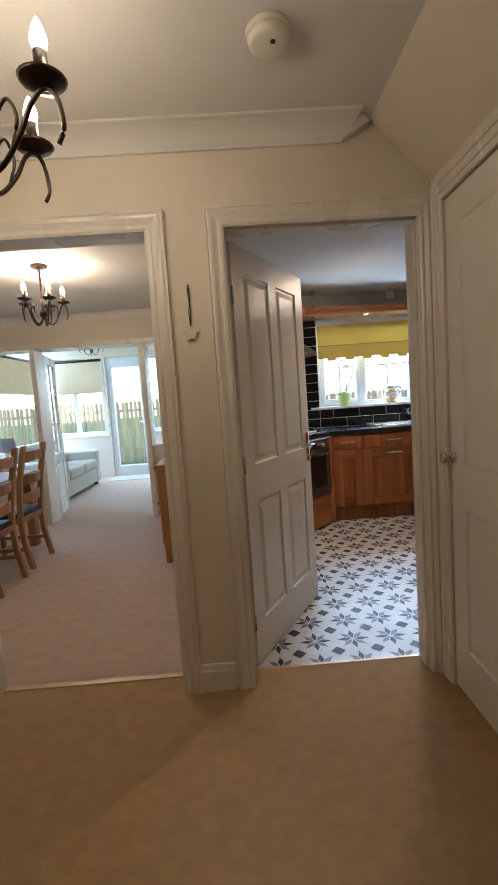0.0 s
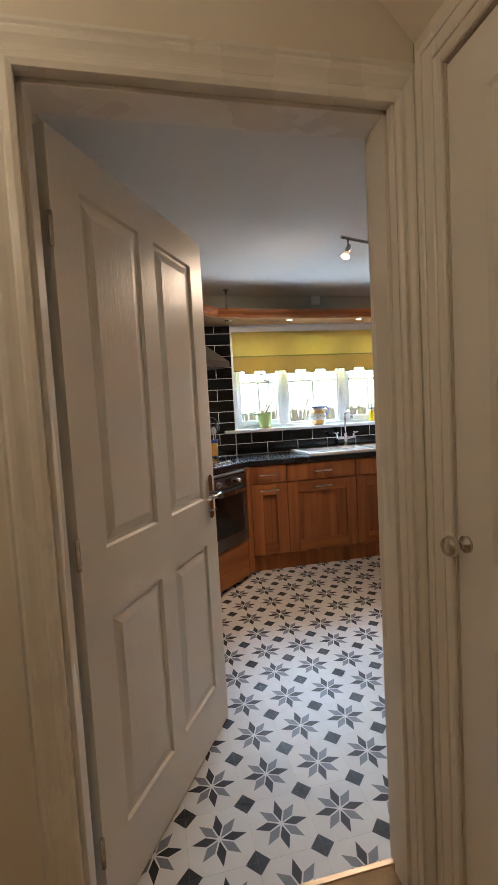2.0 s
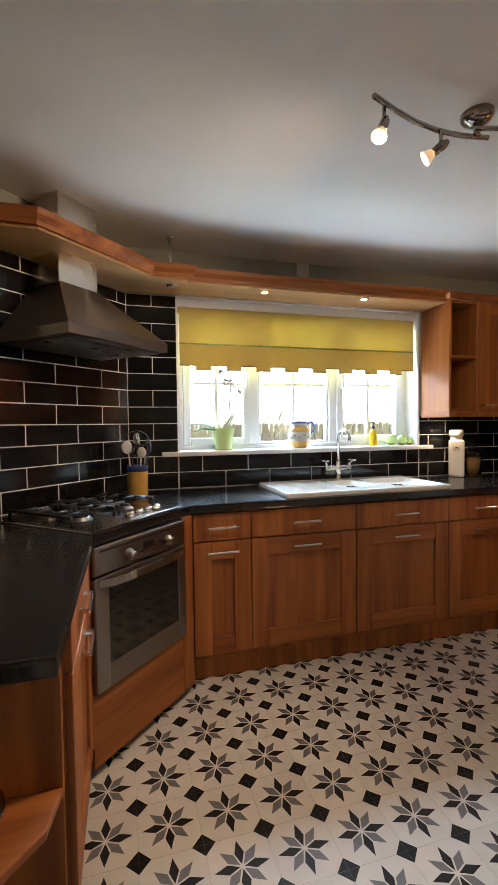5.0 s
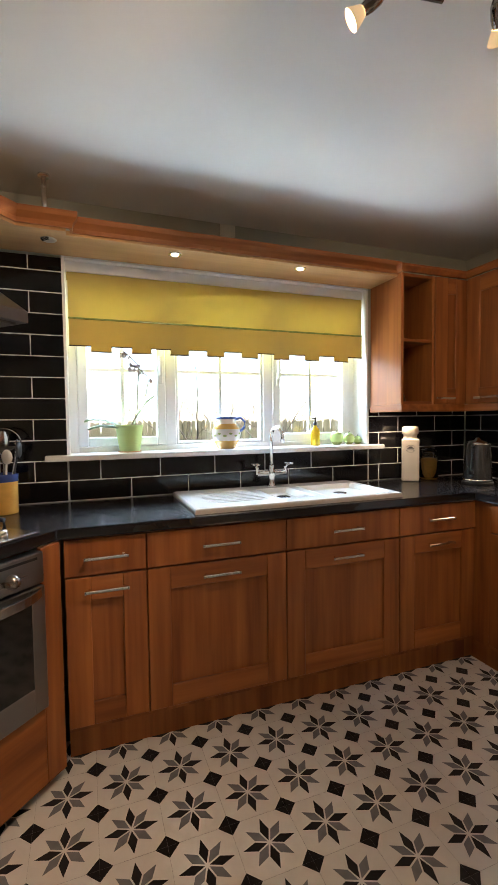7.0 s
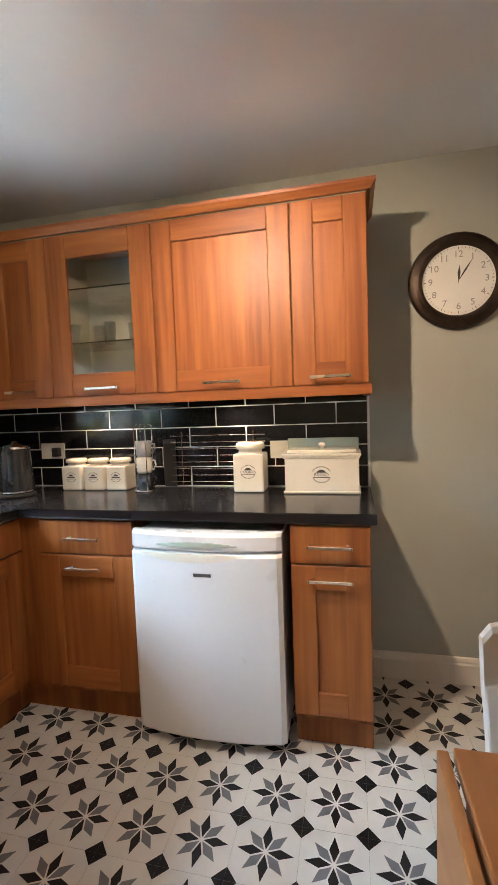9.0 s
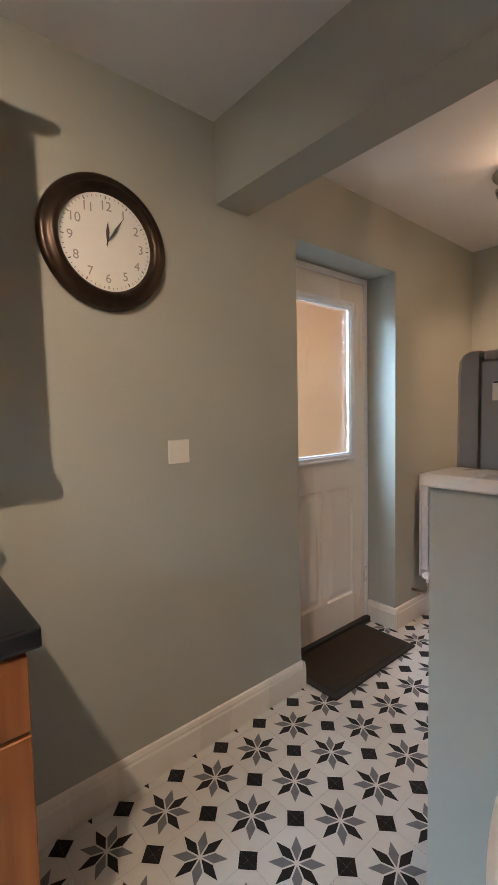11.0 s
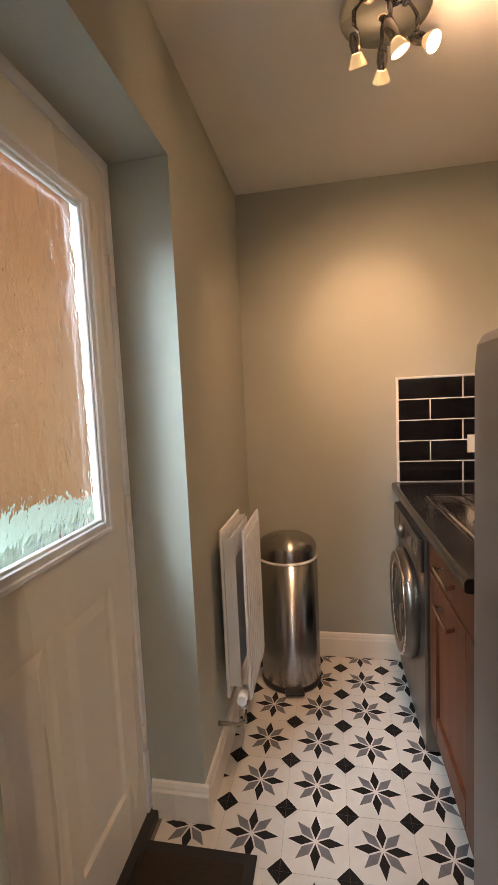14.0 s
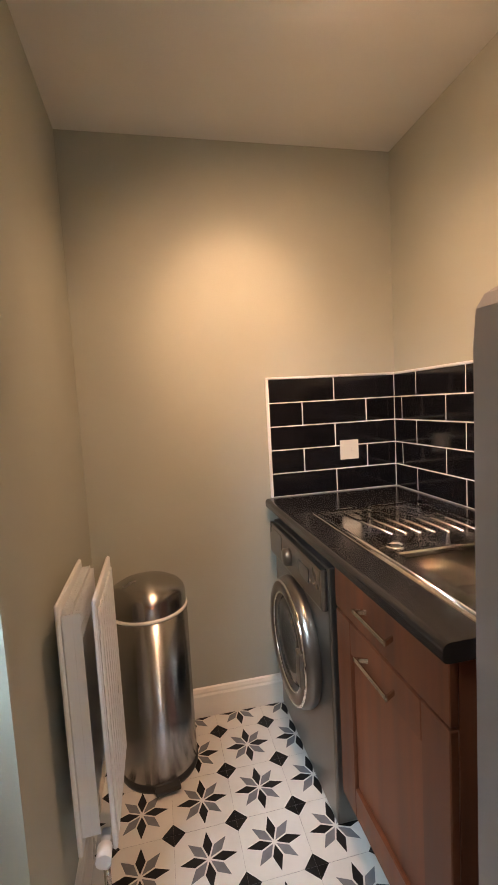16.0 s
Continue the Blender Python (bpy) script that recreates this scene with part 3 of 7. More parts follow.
structure("cornice", bm_prism(bmesh.new(), [(0.613, 1.8075, 2.337), (0.684, 1.8075, 2.4185), (0.70, 1.8075, 2.4185), (0.722, 1.8075, 2.395)], (0, -0.045, 0)), M["ceil"], "small plaster return at the cornice end", "trim")
run("cornice", COVE, (-3.6, 5.1, 2.336), (-0.1, 5.1, 2.336), (0, -1, 0), M["ceil"], "white plaster cornice in the dining room")


def casing(name, x0, x1, top, y, out, right=0.08, left=0.08):
    """Moulded casing round a doorway on the wall plane y; out is the side that it stands towards."""
    prof = [(0.0, 0.0), (0.0, 0.008), (0.01, 0.014), (0.022, 0.014), (0.027, 0.01), (0.036, 0.013), (0.05, 0.02), (0.06, 0.022), (0.068, 0.018), (0.073, 0.022), (0.08, 0.022), (0.08, 0.0)]
    rows = []
    for which in range(4):
        row = []
        for u, v in prof:
            ul, ur = u * left / 0.08, u * right / 0.08
            x = (x0 - ul, x0 - ul, x1 + ur, x1 + ur)[which]
            z = (0.0, top + u, top + u, 0.0)[which]
            row.append((x, y + out * v, z))
        rows.append(row)
    return structure(name, bm_loft(bmesh.new(), rows, True), M["gloss"], "white gloss moulded door casing", "trim")


casing("trim_kitchen_casing", 0.105, 0.925, 2.032, 1.806, -1, right=0.05)
casing("trim_dining_casing", -1.105, -0.222, 2.032, 1.806, -1)


def lining(name, x0, x1, top, y0, y1, stop):
    bm = bmesh.new()
    for a, b in (((x0 - 0.03, y0, 0), (x0, y1, top)), ((x1, y0, 0), (x1 + 0.03, y1, top)), ((x0 - 0.03, y0, top), (x1 + 0.03, y1, top + 0.03))):
        bm_box(bm, a, b)
    if stop:
        for a, b in (((x0, y0 + 0.03, 0), (x0 + 0.012, y1 - 0.045, top)), ((x1 - 0.012, y0 + 0.03, 0), (x1, y1 - 0.045, top)), ((x0, y0 + 0.03, top - 0.012), (x1, y1 - 0.045, top))):
            bm_box(bm, a, b, 0.001)
    return structure(name, bm, M["gloss"], "white gloss door lining", "trim")


lining("trim_kitchen_lining", 0.1, 0.925, 2.04, 1.809, 1.952, True)
lining("trim_dining_lining", -1.105, -0.225, 2.04, 1.809, 1.952, False)

# cupboard casing on the hall's east wall
bm = bmesh.new()
for u0, u1, v in ((0.0, 0.026, 0.012), (0.026, 0.06, 0.0155), (0.06, 0.078, 0.019)):
    bm_box(bm, (0.982 - v, 1.70 + u0, 0), (0.982, 1.70 + u1, 2.05 + u1), 0.003)
    bm_box(bm, (0.982 - v, 0.93 - u1, 0), (0.982, 0.93 - u0, 2.05 + u1), 0.003)
    bm_box(bm, (0.982 - v, 0.93 - u0, 2.05 + u0), (0.982, 1.70 + u0, 2.05 + u1), 0.003)
structure("trim_cupboard_casing", bm, M["gloss"], "white gloss moulded cupboard casing", "trim")

# ---- wall tiles: black gloss, laid in half bond on grout beds ----
TW, TH, GR = 0.3025, 0.1025, 0.0042


def tile_mesh(w):
    return mesh_of("tile", box((0.0, 0.0, 0.0), (w - GR, 0.0085, TH - GR), 0.0016), M["black_tile"])


TILE_CACHE = {}


def tiled(host, origin, along, normal, width, rows, shift, z0, top=None, holes=()):
    """Rows of tiles on a wall. shift: length of the first piece in even and odd rows."""
    al, no = Vector(along), Vector(normal)
    turn = math.degrees(math.atan2(al.y, al.x))
    side = 1 if (Matrix.Rotation(radians(turn), 3, "Z") @ Vector((0, 1, 0))).dot(no) > 0 else -1
    bed = bmesh.new()
    height = (top or z0 + rows * TH) - z0
    o = Vector(origin)
    bm_prism(bed, [o, o + al * width, o + al * width + no * 0.0076, o + no * 0.0076], (0, 0, height))
    bmesh.ops.translate(bed, verts=bed.verts, vec=(0, 0, z0))
    part("grout_bed", bed, M["grout"], host)
    for k in range(rows):
        z = z0 + k * TH + GR / 2
        edges, x = [0.0], shift[k % 2]
        while x < width - 0.012:
            edges.append(x)
            x += TW
        edges.append(width)
        tall = min(TH - GR, (top or 99) - z)
        for a, b in zip(edges, edges[1:]):
            w = round(b - a, 4)
            if w < 0.012 or tall < 0.015:
                continue
            key = (w, round(tall, 3))
            if key not in TILE_CACHE:
                TILE_CACHE[key] = mesh_of("tile", box((0, 0, 0), (w - GR, 0.0088, tall), 0.0016), M["black_tile"])
            ob = new("tile", TILE_CACHE[key])
            ob.parent = host
            p = o + al * (a + GR / 2)
            if side < 0:
                p = o + al * (b - GR / 2)
                ob.matrix_basis = pose(p.x, p.y, z, 0, 0, turn + 180)
            else:
                ob.matrix_basis = pose(p.x, p.y, z, 0, 0, turn)


# ---- floor tiles: star in a square, its corners cut dark ----
FP, FX, FY = 0.203, 1.25, 3.15


def floor_tile():
    from mathutils.geometry import delaunay_2d_cdt
    h = FP / 2 - 0.00025
    pts, faces, kind = [], [], []

    def poly(ps, k):
        faces.append(list(range(len(pts), len(pts) + len(ps))))
        pts.extend(Vector(p) for p in ps)
        kind.append(k)

    poly([(-h, -h), (h, -h), (h, h), (-h, h)], 0)
    for i in range(8):
        a = math.pi / 4 * i
        c, s = math.cos(a), math.sin(a)
        tip = FP * (0.43 if i % 2 == 0 else 0.415)
        q = [(FP * 0.035, 0), (FP * 0.215, -FP * 0.076), (tip, 0), (FP * 0.215, FP * 0.076)]
        poly([(c * x - s * y, s * x + c * y) for x, y in q], 1 if i % 2 == 0 else 2)
    d = FP * 0.186
    for sx, sy in ((1, 1), (-1, 1), (-1, -1), (1, -1)):
        ps = [(sx * h, sy * h), (sx * (h - d), sy * h), (sx * h, sy * (h - d))]
        poly(ps if sx * sy > 0 else ps[::-1], 1)
    vs, _, fs, _, _, forig = delaunay_2d_cdt(pts, [], faces, 1, 1e-6)
    bm = bmesh.new()
    top = [bm.verts.new((v.x, v.y, 0)) for v in vs]
    for f, orig in zip(fs, forig):
        bm.faces.new([top[i] for i in f]).material_index = max([kind[o] for o in orig] or [0])
    low = []
    for x, y in ((-h, -h), (h, -h), (h, h), (-h, h)):
        low.append((bm.verts.new((x, y, 0)), bm.verts.new((x * 1.0, y * 1.0, -0.006))))
    for i in range(4):
        p, q = low[i], low[(i + 1) % 4]
        bm.faces.new([p[0], p[1], q[1], q[0]]).material_index = 2
    me = bpy.data.meshes.new("tile")
    for f in bm.faces:
        if f.normal.z < 0:
            f.normal_flip()
    bm.to_mesh(me)
    bm.free()
    for m in ("t_white", "t_dark", "t_grey"):
        me.materials.append(M[m])
    return me


def lay_floor():
    me = floor_tile()
    rng = random.Random(4)
    for i in range(-7, 13):
        for j in range(-18, 9):
            x, y = FX + i * FP, FY + j * FP
            if y < 1.90 or y < 1.95 and x > 1.1:
                ok = 2.25 < x < 3.75 and y > -0.36
            else:
                ok = -0.05 < x < 3.72 and y < 4.5
                if x < 0.5 and y > 3.05 or x > 3.3 and y > 2.9 or y > 4.45 or y - x > 3.5:
                    ok = False
            if ok:
                ob = new("tile", me)
                ob.parent = floor_k
                ob.matrix_basis = pose(x, y, 0.0, 0, 0, 90 * rng.randrange(4))


# ---- doors ----
def panel_leaf(w, h, t, panels):
    """A moulded leaf from (0,0,0), along x, t thick in y. panels: x0, x1, z0, z1."""
    bm = bmesh.new()
    xs = sorted({0, w, *[p[0] for p in panels], *[p[1] for p in panels]})
    zs = sorted({0, h, *[p[2] for p in panels], *[p[3] for p in panels]})
    for a, b in zip(xs, xs[1:]):
        for c, d in zip(zs, zs[1:]):
            if not any(p[0] <= a and b <= p[1] and p[2] <= c and d <= p[3] for p in panels):
                bm_box(bm, (a, 0, c), (b, t, d))
    bmesh.ops.remove_doubles(bm, verts=bm.verts, dist=1e-5)
    for x0, x1, z0, z1 in panels:
        rec, bev = 0.009, 0.03
        for y, s in ((0, 1), (t, -1)):
            rows = []
            for inset, depth in ((0, 0), (0.006, rec), (0.016, rec), (0.016 + bev, 0.002), (0.5, 0.002)):
                k = min(inset, (x1 - x0) / 2 - 0.002, (z1 - z0) / 2 - 0.002)
                rows.append([(x0 + k, y + s * depth, z0 + k), (x1 - k, y + s * depth, z0 + k), (x1 - k, y + s * depth, z1 - k), (x0 + k, y + s * depth, z1 - k)])
            vv = [[bm.verts.new(p) for p in r] for r in rows]
            for p, q in zip(vv, vv[1:]):
                for i in range(4):
                    bm.faces.new([p[i], p[(i + 1) % 4], q[(i + 1) % 4], q[i]])
            bm.faces.new(vv[-1])
    return bm


def four_panels(w, h):
    s, mid = 0.105, 0.09
    a, b = s, w / 2 - mid / 2
    c, d = w / 2 + mid / 2, w - s
    lo, lock = (0.20, 0.80), (0.985, h - 0.115)
    return [(a, b, *lo), (c, d, *lo), (a, b, *lock), (c, d, *lock)]


def lever(parent, x, z, y, s):
    """A chrome lever on a long back plate; s is the side of the leaf."""
    plate = part("back_plate", bm_prism(bmesh.new(), [(x + 0.02 * math.cos(a), y, z + (0.072 if math.sin(a) > 0 else -0.072) + 0.02 * math.sin(a)) for a in [math.pi * (k + 0.5) / 8 for k in range(16)]], (0, s * 0.008, 0), 0, 0.002), M["chrome"], parent, "long chrome back plate")
    bm = bm_tube(bmesh.new(), [(x, y + s * 0.006, z + 0.015), (x, y + s * 0.045, z + 0.015), (x - 0.02, y + s * 0.056, z + 0.015), (x - 0.06, y + s * 0.056, z + 0.012), (x - 0.115, y + s * 0.05, z + 0.014)], 0.0085, 12)
    part("door_handle", bm, M["chrome"], plate, "chrome lever handle")
    part("thumb_turn", bm_box(bm_tube(bmesh.new(), [(x, y + s * 0.006, z - 0.055), (x, y + s * 0.022, z - 0.055)], 0.006, 10), (x - 0.012, y + s * 0.02, z - 0.059), (x + 0.012, y + s * 0.026, z - 0.051), 0.002), M["chrome"], plate)


door_k = tagged(new("door_1"), "white four-panel kitchen door standing open", "door", kind="structure")
door_k.matrix_basis = pose(0.126, 1.957, 0.008, 0, 0, 59.2)
part("leaf", panel_leaf(0.838, 2.022, 0.042, four_panels(0.838, 2.022)), M["door_paint"], door_k, "white gloss moulded leaf")
lever(door_k, 0.785, 0.99, 0.0, -1)
lever(door_k, 0.785, 0.99, 0.042, 1)
for z in (0.22, 1.0, 1.78):
    part("hinge", bm_tube(bmesh.new(), [(-0.004, 0.0, z - 0.04), (-0.004, 0.0, z + 0.04)], 0.006, 8), M["nickel"], door_k)

door_c = tagged(new("door_2"), "white panelled cupboard door, closed", "door", kind="structure")
door_c.matrix_basis = pose(0.986, 1.697, 0.012, 0, 0, -90)
part("leaf", panel_leaf(0.762, 2.032, 0.036, four_panels(0.762, 2.032)), M["door_paint"], door_c, "white gloss moulded leaf")
bm = bm_lathe(bmesh.new(), [(0.0, 0), (0.019, 0), (0.019, 0.006), (0.008, 0.01), (0.008, 0.022), (0.02, 0.032), (0.024, 0.042), (0.02, 0.052), (0.0, 0.056)], 20)
bmesh.ops.transform(bm, verts=bm.verts, matrix=pose(0.028, 0.0, 1.005, 90, 0, 0))
part("knob", bm, M["nickel"], door_c, "round satin metal knob")

# back door in the recess
door_b = tagged(new("door_3"), "white back door with a rain-textured glass pane", "door", kind="structure")
door_b.matrix_basis = pose(3.826, 0.69, 0.0)
bm = bmesh.new()
for a, b in (((0, 0.0, 0.0), (0.06, 0.03, 2.096)), ((0, 0.79, 0.0), (0.06, 0.82, 2.096)), ((0, 0.03, 2.062), (0.06, 0.79, 2.096))):
    bm_box(bm, a, b, 0.002)
part("door_frame", bm, M["upvc"], door_b)
bm = bmesh.new()
LW = 0.752
xs, zs = [0, 0.115, 0.355, 0.397, 0.637, LW], [0, 0.2, 0.86, 1.035, 1.925, 2.05]
for a, b, c, d in ((0, LW, 0, 0.2), (0, 0.115, 0.2, 0.86), (0.355, 0.397, 0.2, 0.86), (0.637, LW, 0.2, 0.86), (0, LW, 0.86, 1.02), (0, 0.112, 1.02, 1.93), (0.64, LW, 1.02, 1.93), (0, LW, 1.93, 2.05)):
    bm_box(bm, (0.006, 0.034 + a, 0.01 + c), (0.05, 0.034 + b, 0.01 + d))
for a, b in ((0.115, 0.355), (0.397, 0.637)):
    rows = []
    for inset, depth in ((0, 0.006), (0.008, 0.016), (0.02, 0.016), (0.05, 0.007), (0.09, 0.007)):
        rows.append([(depth, 0.034 + a + inset, 0.21 + inset), (depth, 0.034 + b - inset, 0.21 + inset), (depth, 0.034 + b - inset, 0.87 - inset), (depth, 0.034 + a + inset, 0.87 - inset)])
    vv = [[bm.verts.new(p) for p in r] for r in rows]
    for p, q in zip(vv, vv[1:]):
        for i in range(4):
            bm.faces.new([p[i], p[(i + 1) % 4], q[(i + 1) % 4], q[i]])
    bm.faces.new(vv[-1])
    bm_box(bm, (0.03, 0.034 + a, 0.21), (0.045, 0.034 + b, 0.87))
leaf_b = part("leaf", bm, M["gloss"], door_b, "white leaf with two raised lower panels")
bm = bmesh.new()
y0, y1, z0, z1 = 0.146, 0.674, 1.03, 1.94
for k, (w, d) in enumerate(((0.044, 0.008), (0.034, 0.014), (0.014, 0.019))):
    for a, b in (((0.006 - d, y0, z0), (0.01, y0 + w, z1)), ((0.006 - d, y1 - w, z0), (0.01, y1, z1)), ((0.006 - d, y0 + w, z0), (0.01, y1 - w, z0 + w)), ((0.006 - d, y0 + w, z1 - w), (0.01, y1 - w, z1))):
        bm_box(bm, a, b, 0.003)
part("glazing_bead", bm, M["upvc"], leaf_b, "white moulded glazing bead")
pane_b = part("pane", box((0.022, y0 + 0.005, z0 + 0.005), (0.028, y1 - 0.005, z1 - 0.005)), M["rain"], leaf_b, "rain-textured obscure glass")
pane_b.visible_shadow = False
for z in (0.3, 1.06, 1.78):
    part("hinge", bm_tube(bmesh.new(), [(-0.004, 0.032, z - 0.045), (-0.004, 0.032, z + 0.045)], 0.008, 8), M["gloss"], door_b, "white painted hinge")
structure("trim_back_door_sill", box((3.80, 0.692, -0.01), (3.9, 1.508, 0.03), 0.004), M["rubber"], "dark threshold of the back door", "trim")

# ---- kitchen window ----
win = tagged(new("window_1"), "white three-light window with glazing bars", "window", kind="structure")
WY = 5.045
bm = bmesh.new()
for a, b in (((1.06, WY, 1.165), (1.11, WY + 0.07, 2.15)), ((2.78, WY, 1.165), (2.83, WY + 0.07, 2.15)), ((1.11, WY, 1.165), (2.78, WY + 0.07, 1.205)), ((1.11, WY, 2.10), (2.78, WY + 0.07, 2.15)), ((1.575, WY, 1.205), (1.635, WY + 0.07, 2.10)), ((2.175, WY, 1.205), (2.235, WY + 0.07, 2.10))):
    bm_box(bm, a, b, 0.004)
frame_w = part("window_frame", bm, M["upvc"], win)
for x0, x1, opens in ((1.11, 1.575, 1), (1.635, 2.175, 0), (2.235, 2.78, 1)):
    bm = bmesh.new()
    w = 0.05 if opens else 0.018
    yy = WY - 0.012 if opens else WY + 0.012
    for a, b in (((x0, yy, 1.205), (x0 + w, yy + 0.055, 2.10)), ((x1 - w, yy, 1.205), (x1, yy + 0.055, 2.10)), ((x0 + w, yy, 1.205), (x1 - w, yy + 0.055, 1.205 + w)), ((x0 + w, yy, 2.10 - w), (x1 - w, yy + 0.055, 2.10))):
        bm_box(bm, a, b, 0.005)
    part("sash", bm, M["upvc"], win)
    xm = (x0 + x1) / 2
    bm = bmesh.new()
    bm_box(bm, (xm - 0.009, WY + 0.02, 1.22), (xm + 0.009, WY + 0.05, 2.09))
    bm_box(bm, (x0 + w, WY + 0.022, 1.615), (x1 - w, WY + 0.048, 1.633))
    part("glazing_bar", bm, M["upvc"], win)
    pane = part("pane", box((x0 + 0.01, WY + 0.032, 1.215), (x1 - 0.01, WY + 0.038, 2.09)), M["pane"], win)
    pane.visible_shadow = False
    if opens:
        xh = x1 - 0.03 if x0 < 1.5 else x0 + 0.03
        part("window_handle", bm_box(box((xh - 0.012, yy - 0.012, 1.55), (xh + 0.012, yy, 1.63), 0.003), (xh - 0.009, yy - 0.04, 1.59), (xh + 0.009, yy - 0.012, 1.70), 0.005), M["upvc"], win)
bm = bmesh.new()
bm_box(bm, (1.055, NW - 0.001, 1.155), (1.068, WY, 2.158))
bm_box(bm, (2.822, NW - 0.001, 1.165), (2.835, WY, 2.158))
bm_box(bm, (1.055, NW - 0.001, 2.146), (2.835, WY, 2.16))
part("reveal", bm, M["upvc"], win, "white painted window reveal")
bm = bmesh.new()
bm_box(bm, (0.955, 4.852, 1.147), (2.93, 4.908, 1.176), 0.008, 0, 3)
bm_box(bm, (1.068, 4.906, 1.147), (2.822, WY + 0.01, 1.176))
part("window_sill", bm, M["upvc"], win, "white window board with a rounded nose")

# ---- kitchen units ----


def handle(parent, x, z, w=0.165, y=0.0):
    bm = bmesh.new()
    bm_box(bm, (x - w / 2, y - 0.03, z - 0.006), (x + w / 2, y - 0.024, z + 0.006), 0.0015)
    for s in (-1, 1):
        bm_prism(bm, [(x + s * w / 2, y - 0.03, z - 0.006), (x + s * (w / 2 - 0.006), y - 0.03, z - 0.006), (x + s * (w / 2 - 0.022), y, z - 0.006), (x + s * (w / 2 - 0.016), y, z - 0.006)], (0, 0, 0.012))
    return part("handle", bm, M["nickel"], parent, "satin metal bar handle")


def shaker(name, parent, x0, x1, z0, z1, wood_name="cherry", cross="cherry_x", stile=0.092, thick=0.02, glazed=False):
    """A framed front at y 0, facing -y."""
    g = 0.002
    x0, x1, z0, z1 = x0 + g, x1 - g, z0 + g, z1 - g
    if glazed:
        ob = part(name, box((x0 + stile - 0.004, -0.012, z0 + stile - 0.004), (x1 - stile + 0.004, -0.008, z1 - stile + 0.004)), M["frost"], parent, "glazed door panel")
        ob.visible_shadow = False
    else:
        ob = part(name, box((x0 + stile - 0.002, -thick + 0.011, z0 + stile - 0.002), (x1 - stile + 0.002, -0.003, z1 - stile + 0.002)), M[wood_name], parent, "framed cherry-coloured wooden front")
    for a, b in (((x0, -thick, z0), (x0 + stile, 0, z1)), ((x1 - stile, -thick, z0), (x1, 0, z1))):
        part("stile", box(a, b, 0.0025), M[wood_name], ob)
    for a, b in (((x0 + stile, -thick, z0), (x1 - stile, 0, z0 + stile)), ((x0 + stile, -thick, z1 - stile), (x1 - stile, 0, z1))):
        part("rail", box(a, b, 0.0025), M[cross], ob)
    return ob


def slab(name, parent, x0, x1, z0, z1, thick=0.02, wood_name="cherry"):
    g = 0.0016
    return part(name, box((x0 + g, -thick, z0 + g), (x1 - g, 0, z1 - g), 0.002), M[wood_name], parent, "plain cherry-coloured drawer front")


def base_unit(place, turn, w, drawer=True, fronts=True, label="cherry wood base cabinet with a drawer above a framed door", depth=0.56, wood_name="cherry", cross="cherry_x", handle_x=None, stile=0.092, hollow=False):
    c = thing("base_cabinet", label, "cabinet", place, turn, "kitchen base cabinets")
    if hollow:
        bm = bmesh.new()
        for a, b in (((0.0008, 0, 0.13), (0.018, depth, 0.90)), ((w - 0.018, 0, 0.13), (w - 0.0008, depth, 0.90)), ((0.018, 0, 0.13), (w - 0.018, depth, 0.148)), ((0.018, depth - 0.01, 0.148), (w - 0.018, depth, 0.90)), ((0.018, 0, 0.148), (w - 0.018, 0.012, 0.90))):
            bm_box(bm, a, b)
        part("body", bm, M[wood_name], c)
    else:
        part("body", box((0.0008, 0, 0.13), (w - 0.0008, depth, 0.90)), M[wood_name], c)
    part("plinth", box((0, 0.045, 0.0), (w, 0.063, 0.13)), M[wood_name], c, "recessed wooden plinth")
    if fronts:
        if drawer:
            d = slab("drawer_front", c, 0, w, 0.748, 0.893, wood_name=wood_name)
            handle(d, handle_x or w / 2, 0.818, min(0.165, w * 0.6), -0.02)
        d = shaker("door", c, 0, w, 0.152, 0.744 if drawer else 0.893, wood_name, cross, stile)
        handle(d, handle_x or w / 2, 0.69, min(0.165, w * 0.6), -0.02)
    return c


FY0, FX0 = 4.325, 3.10
base_unit((1.053, FY0, 0), 0, 0.308)
base_unit((1.361, FY0, 0), 0, 0.618)
base_unit((1.979, FY0, 0), 0, 0.622)
base_unit((2.601, FY0, 0), 0, 0.497, label="cherry wood corner base cabinet with drawer and door")
base_unit((FX0, 4.305, 0), -90, 0.105, fronts=False, label="narrow cherry wood corner filler")
base_unit((FX0, 4.20, 0), -90, 0.443, depth=0.52)
base_unit((FX0, 3.107, 0), -90, 0.296, depth=0.53, label="narrow cherry wood end cabinet with drawer and door")

structure("trim_corner_plinth", bm_box(bm_box(box((3.0985, 4.371, 0), (3.163, 4.387, 0.13)), (3.146, 4.3055, 0), (3.162, 4.371, 0.13)), (3.0985, 4.3055, 0.13), (3.13, 4.33, 0.90)), M["cherry"], "cherry wood filler where the two runs meet", "trim")
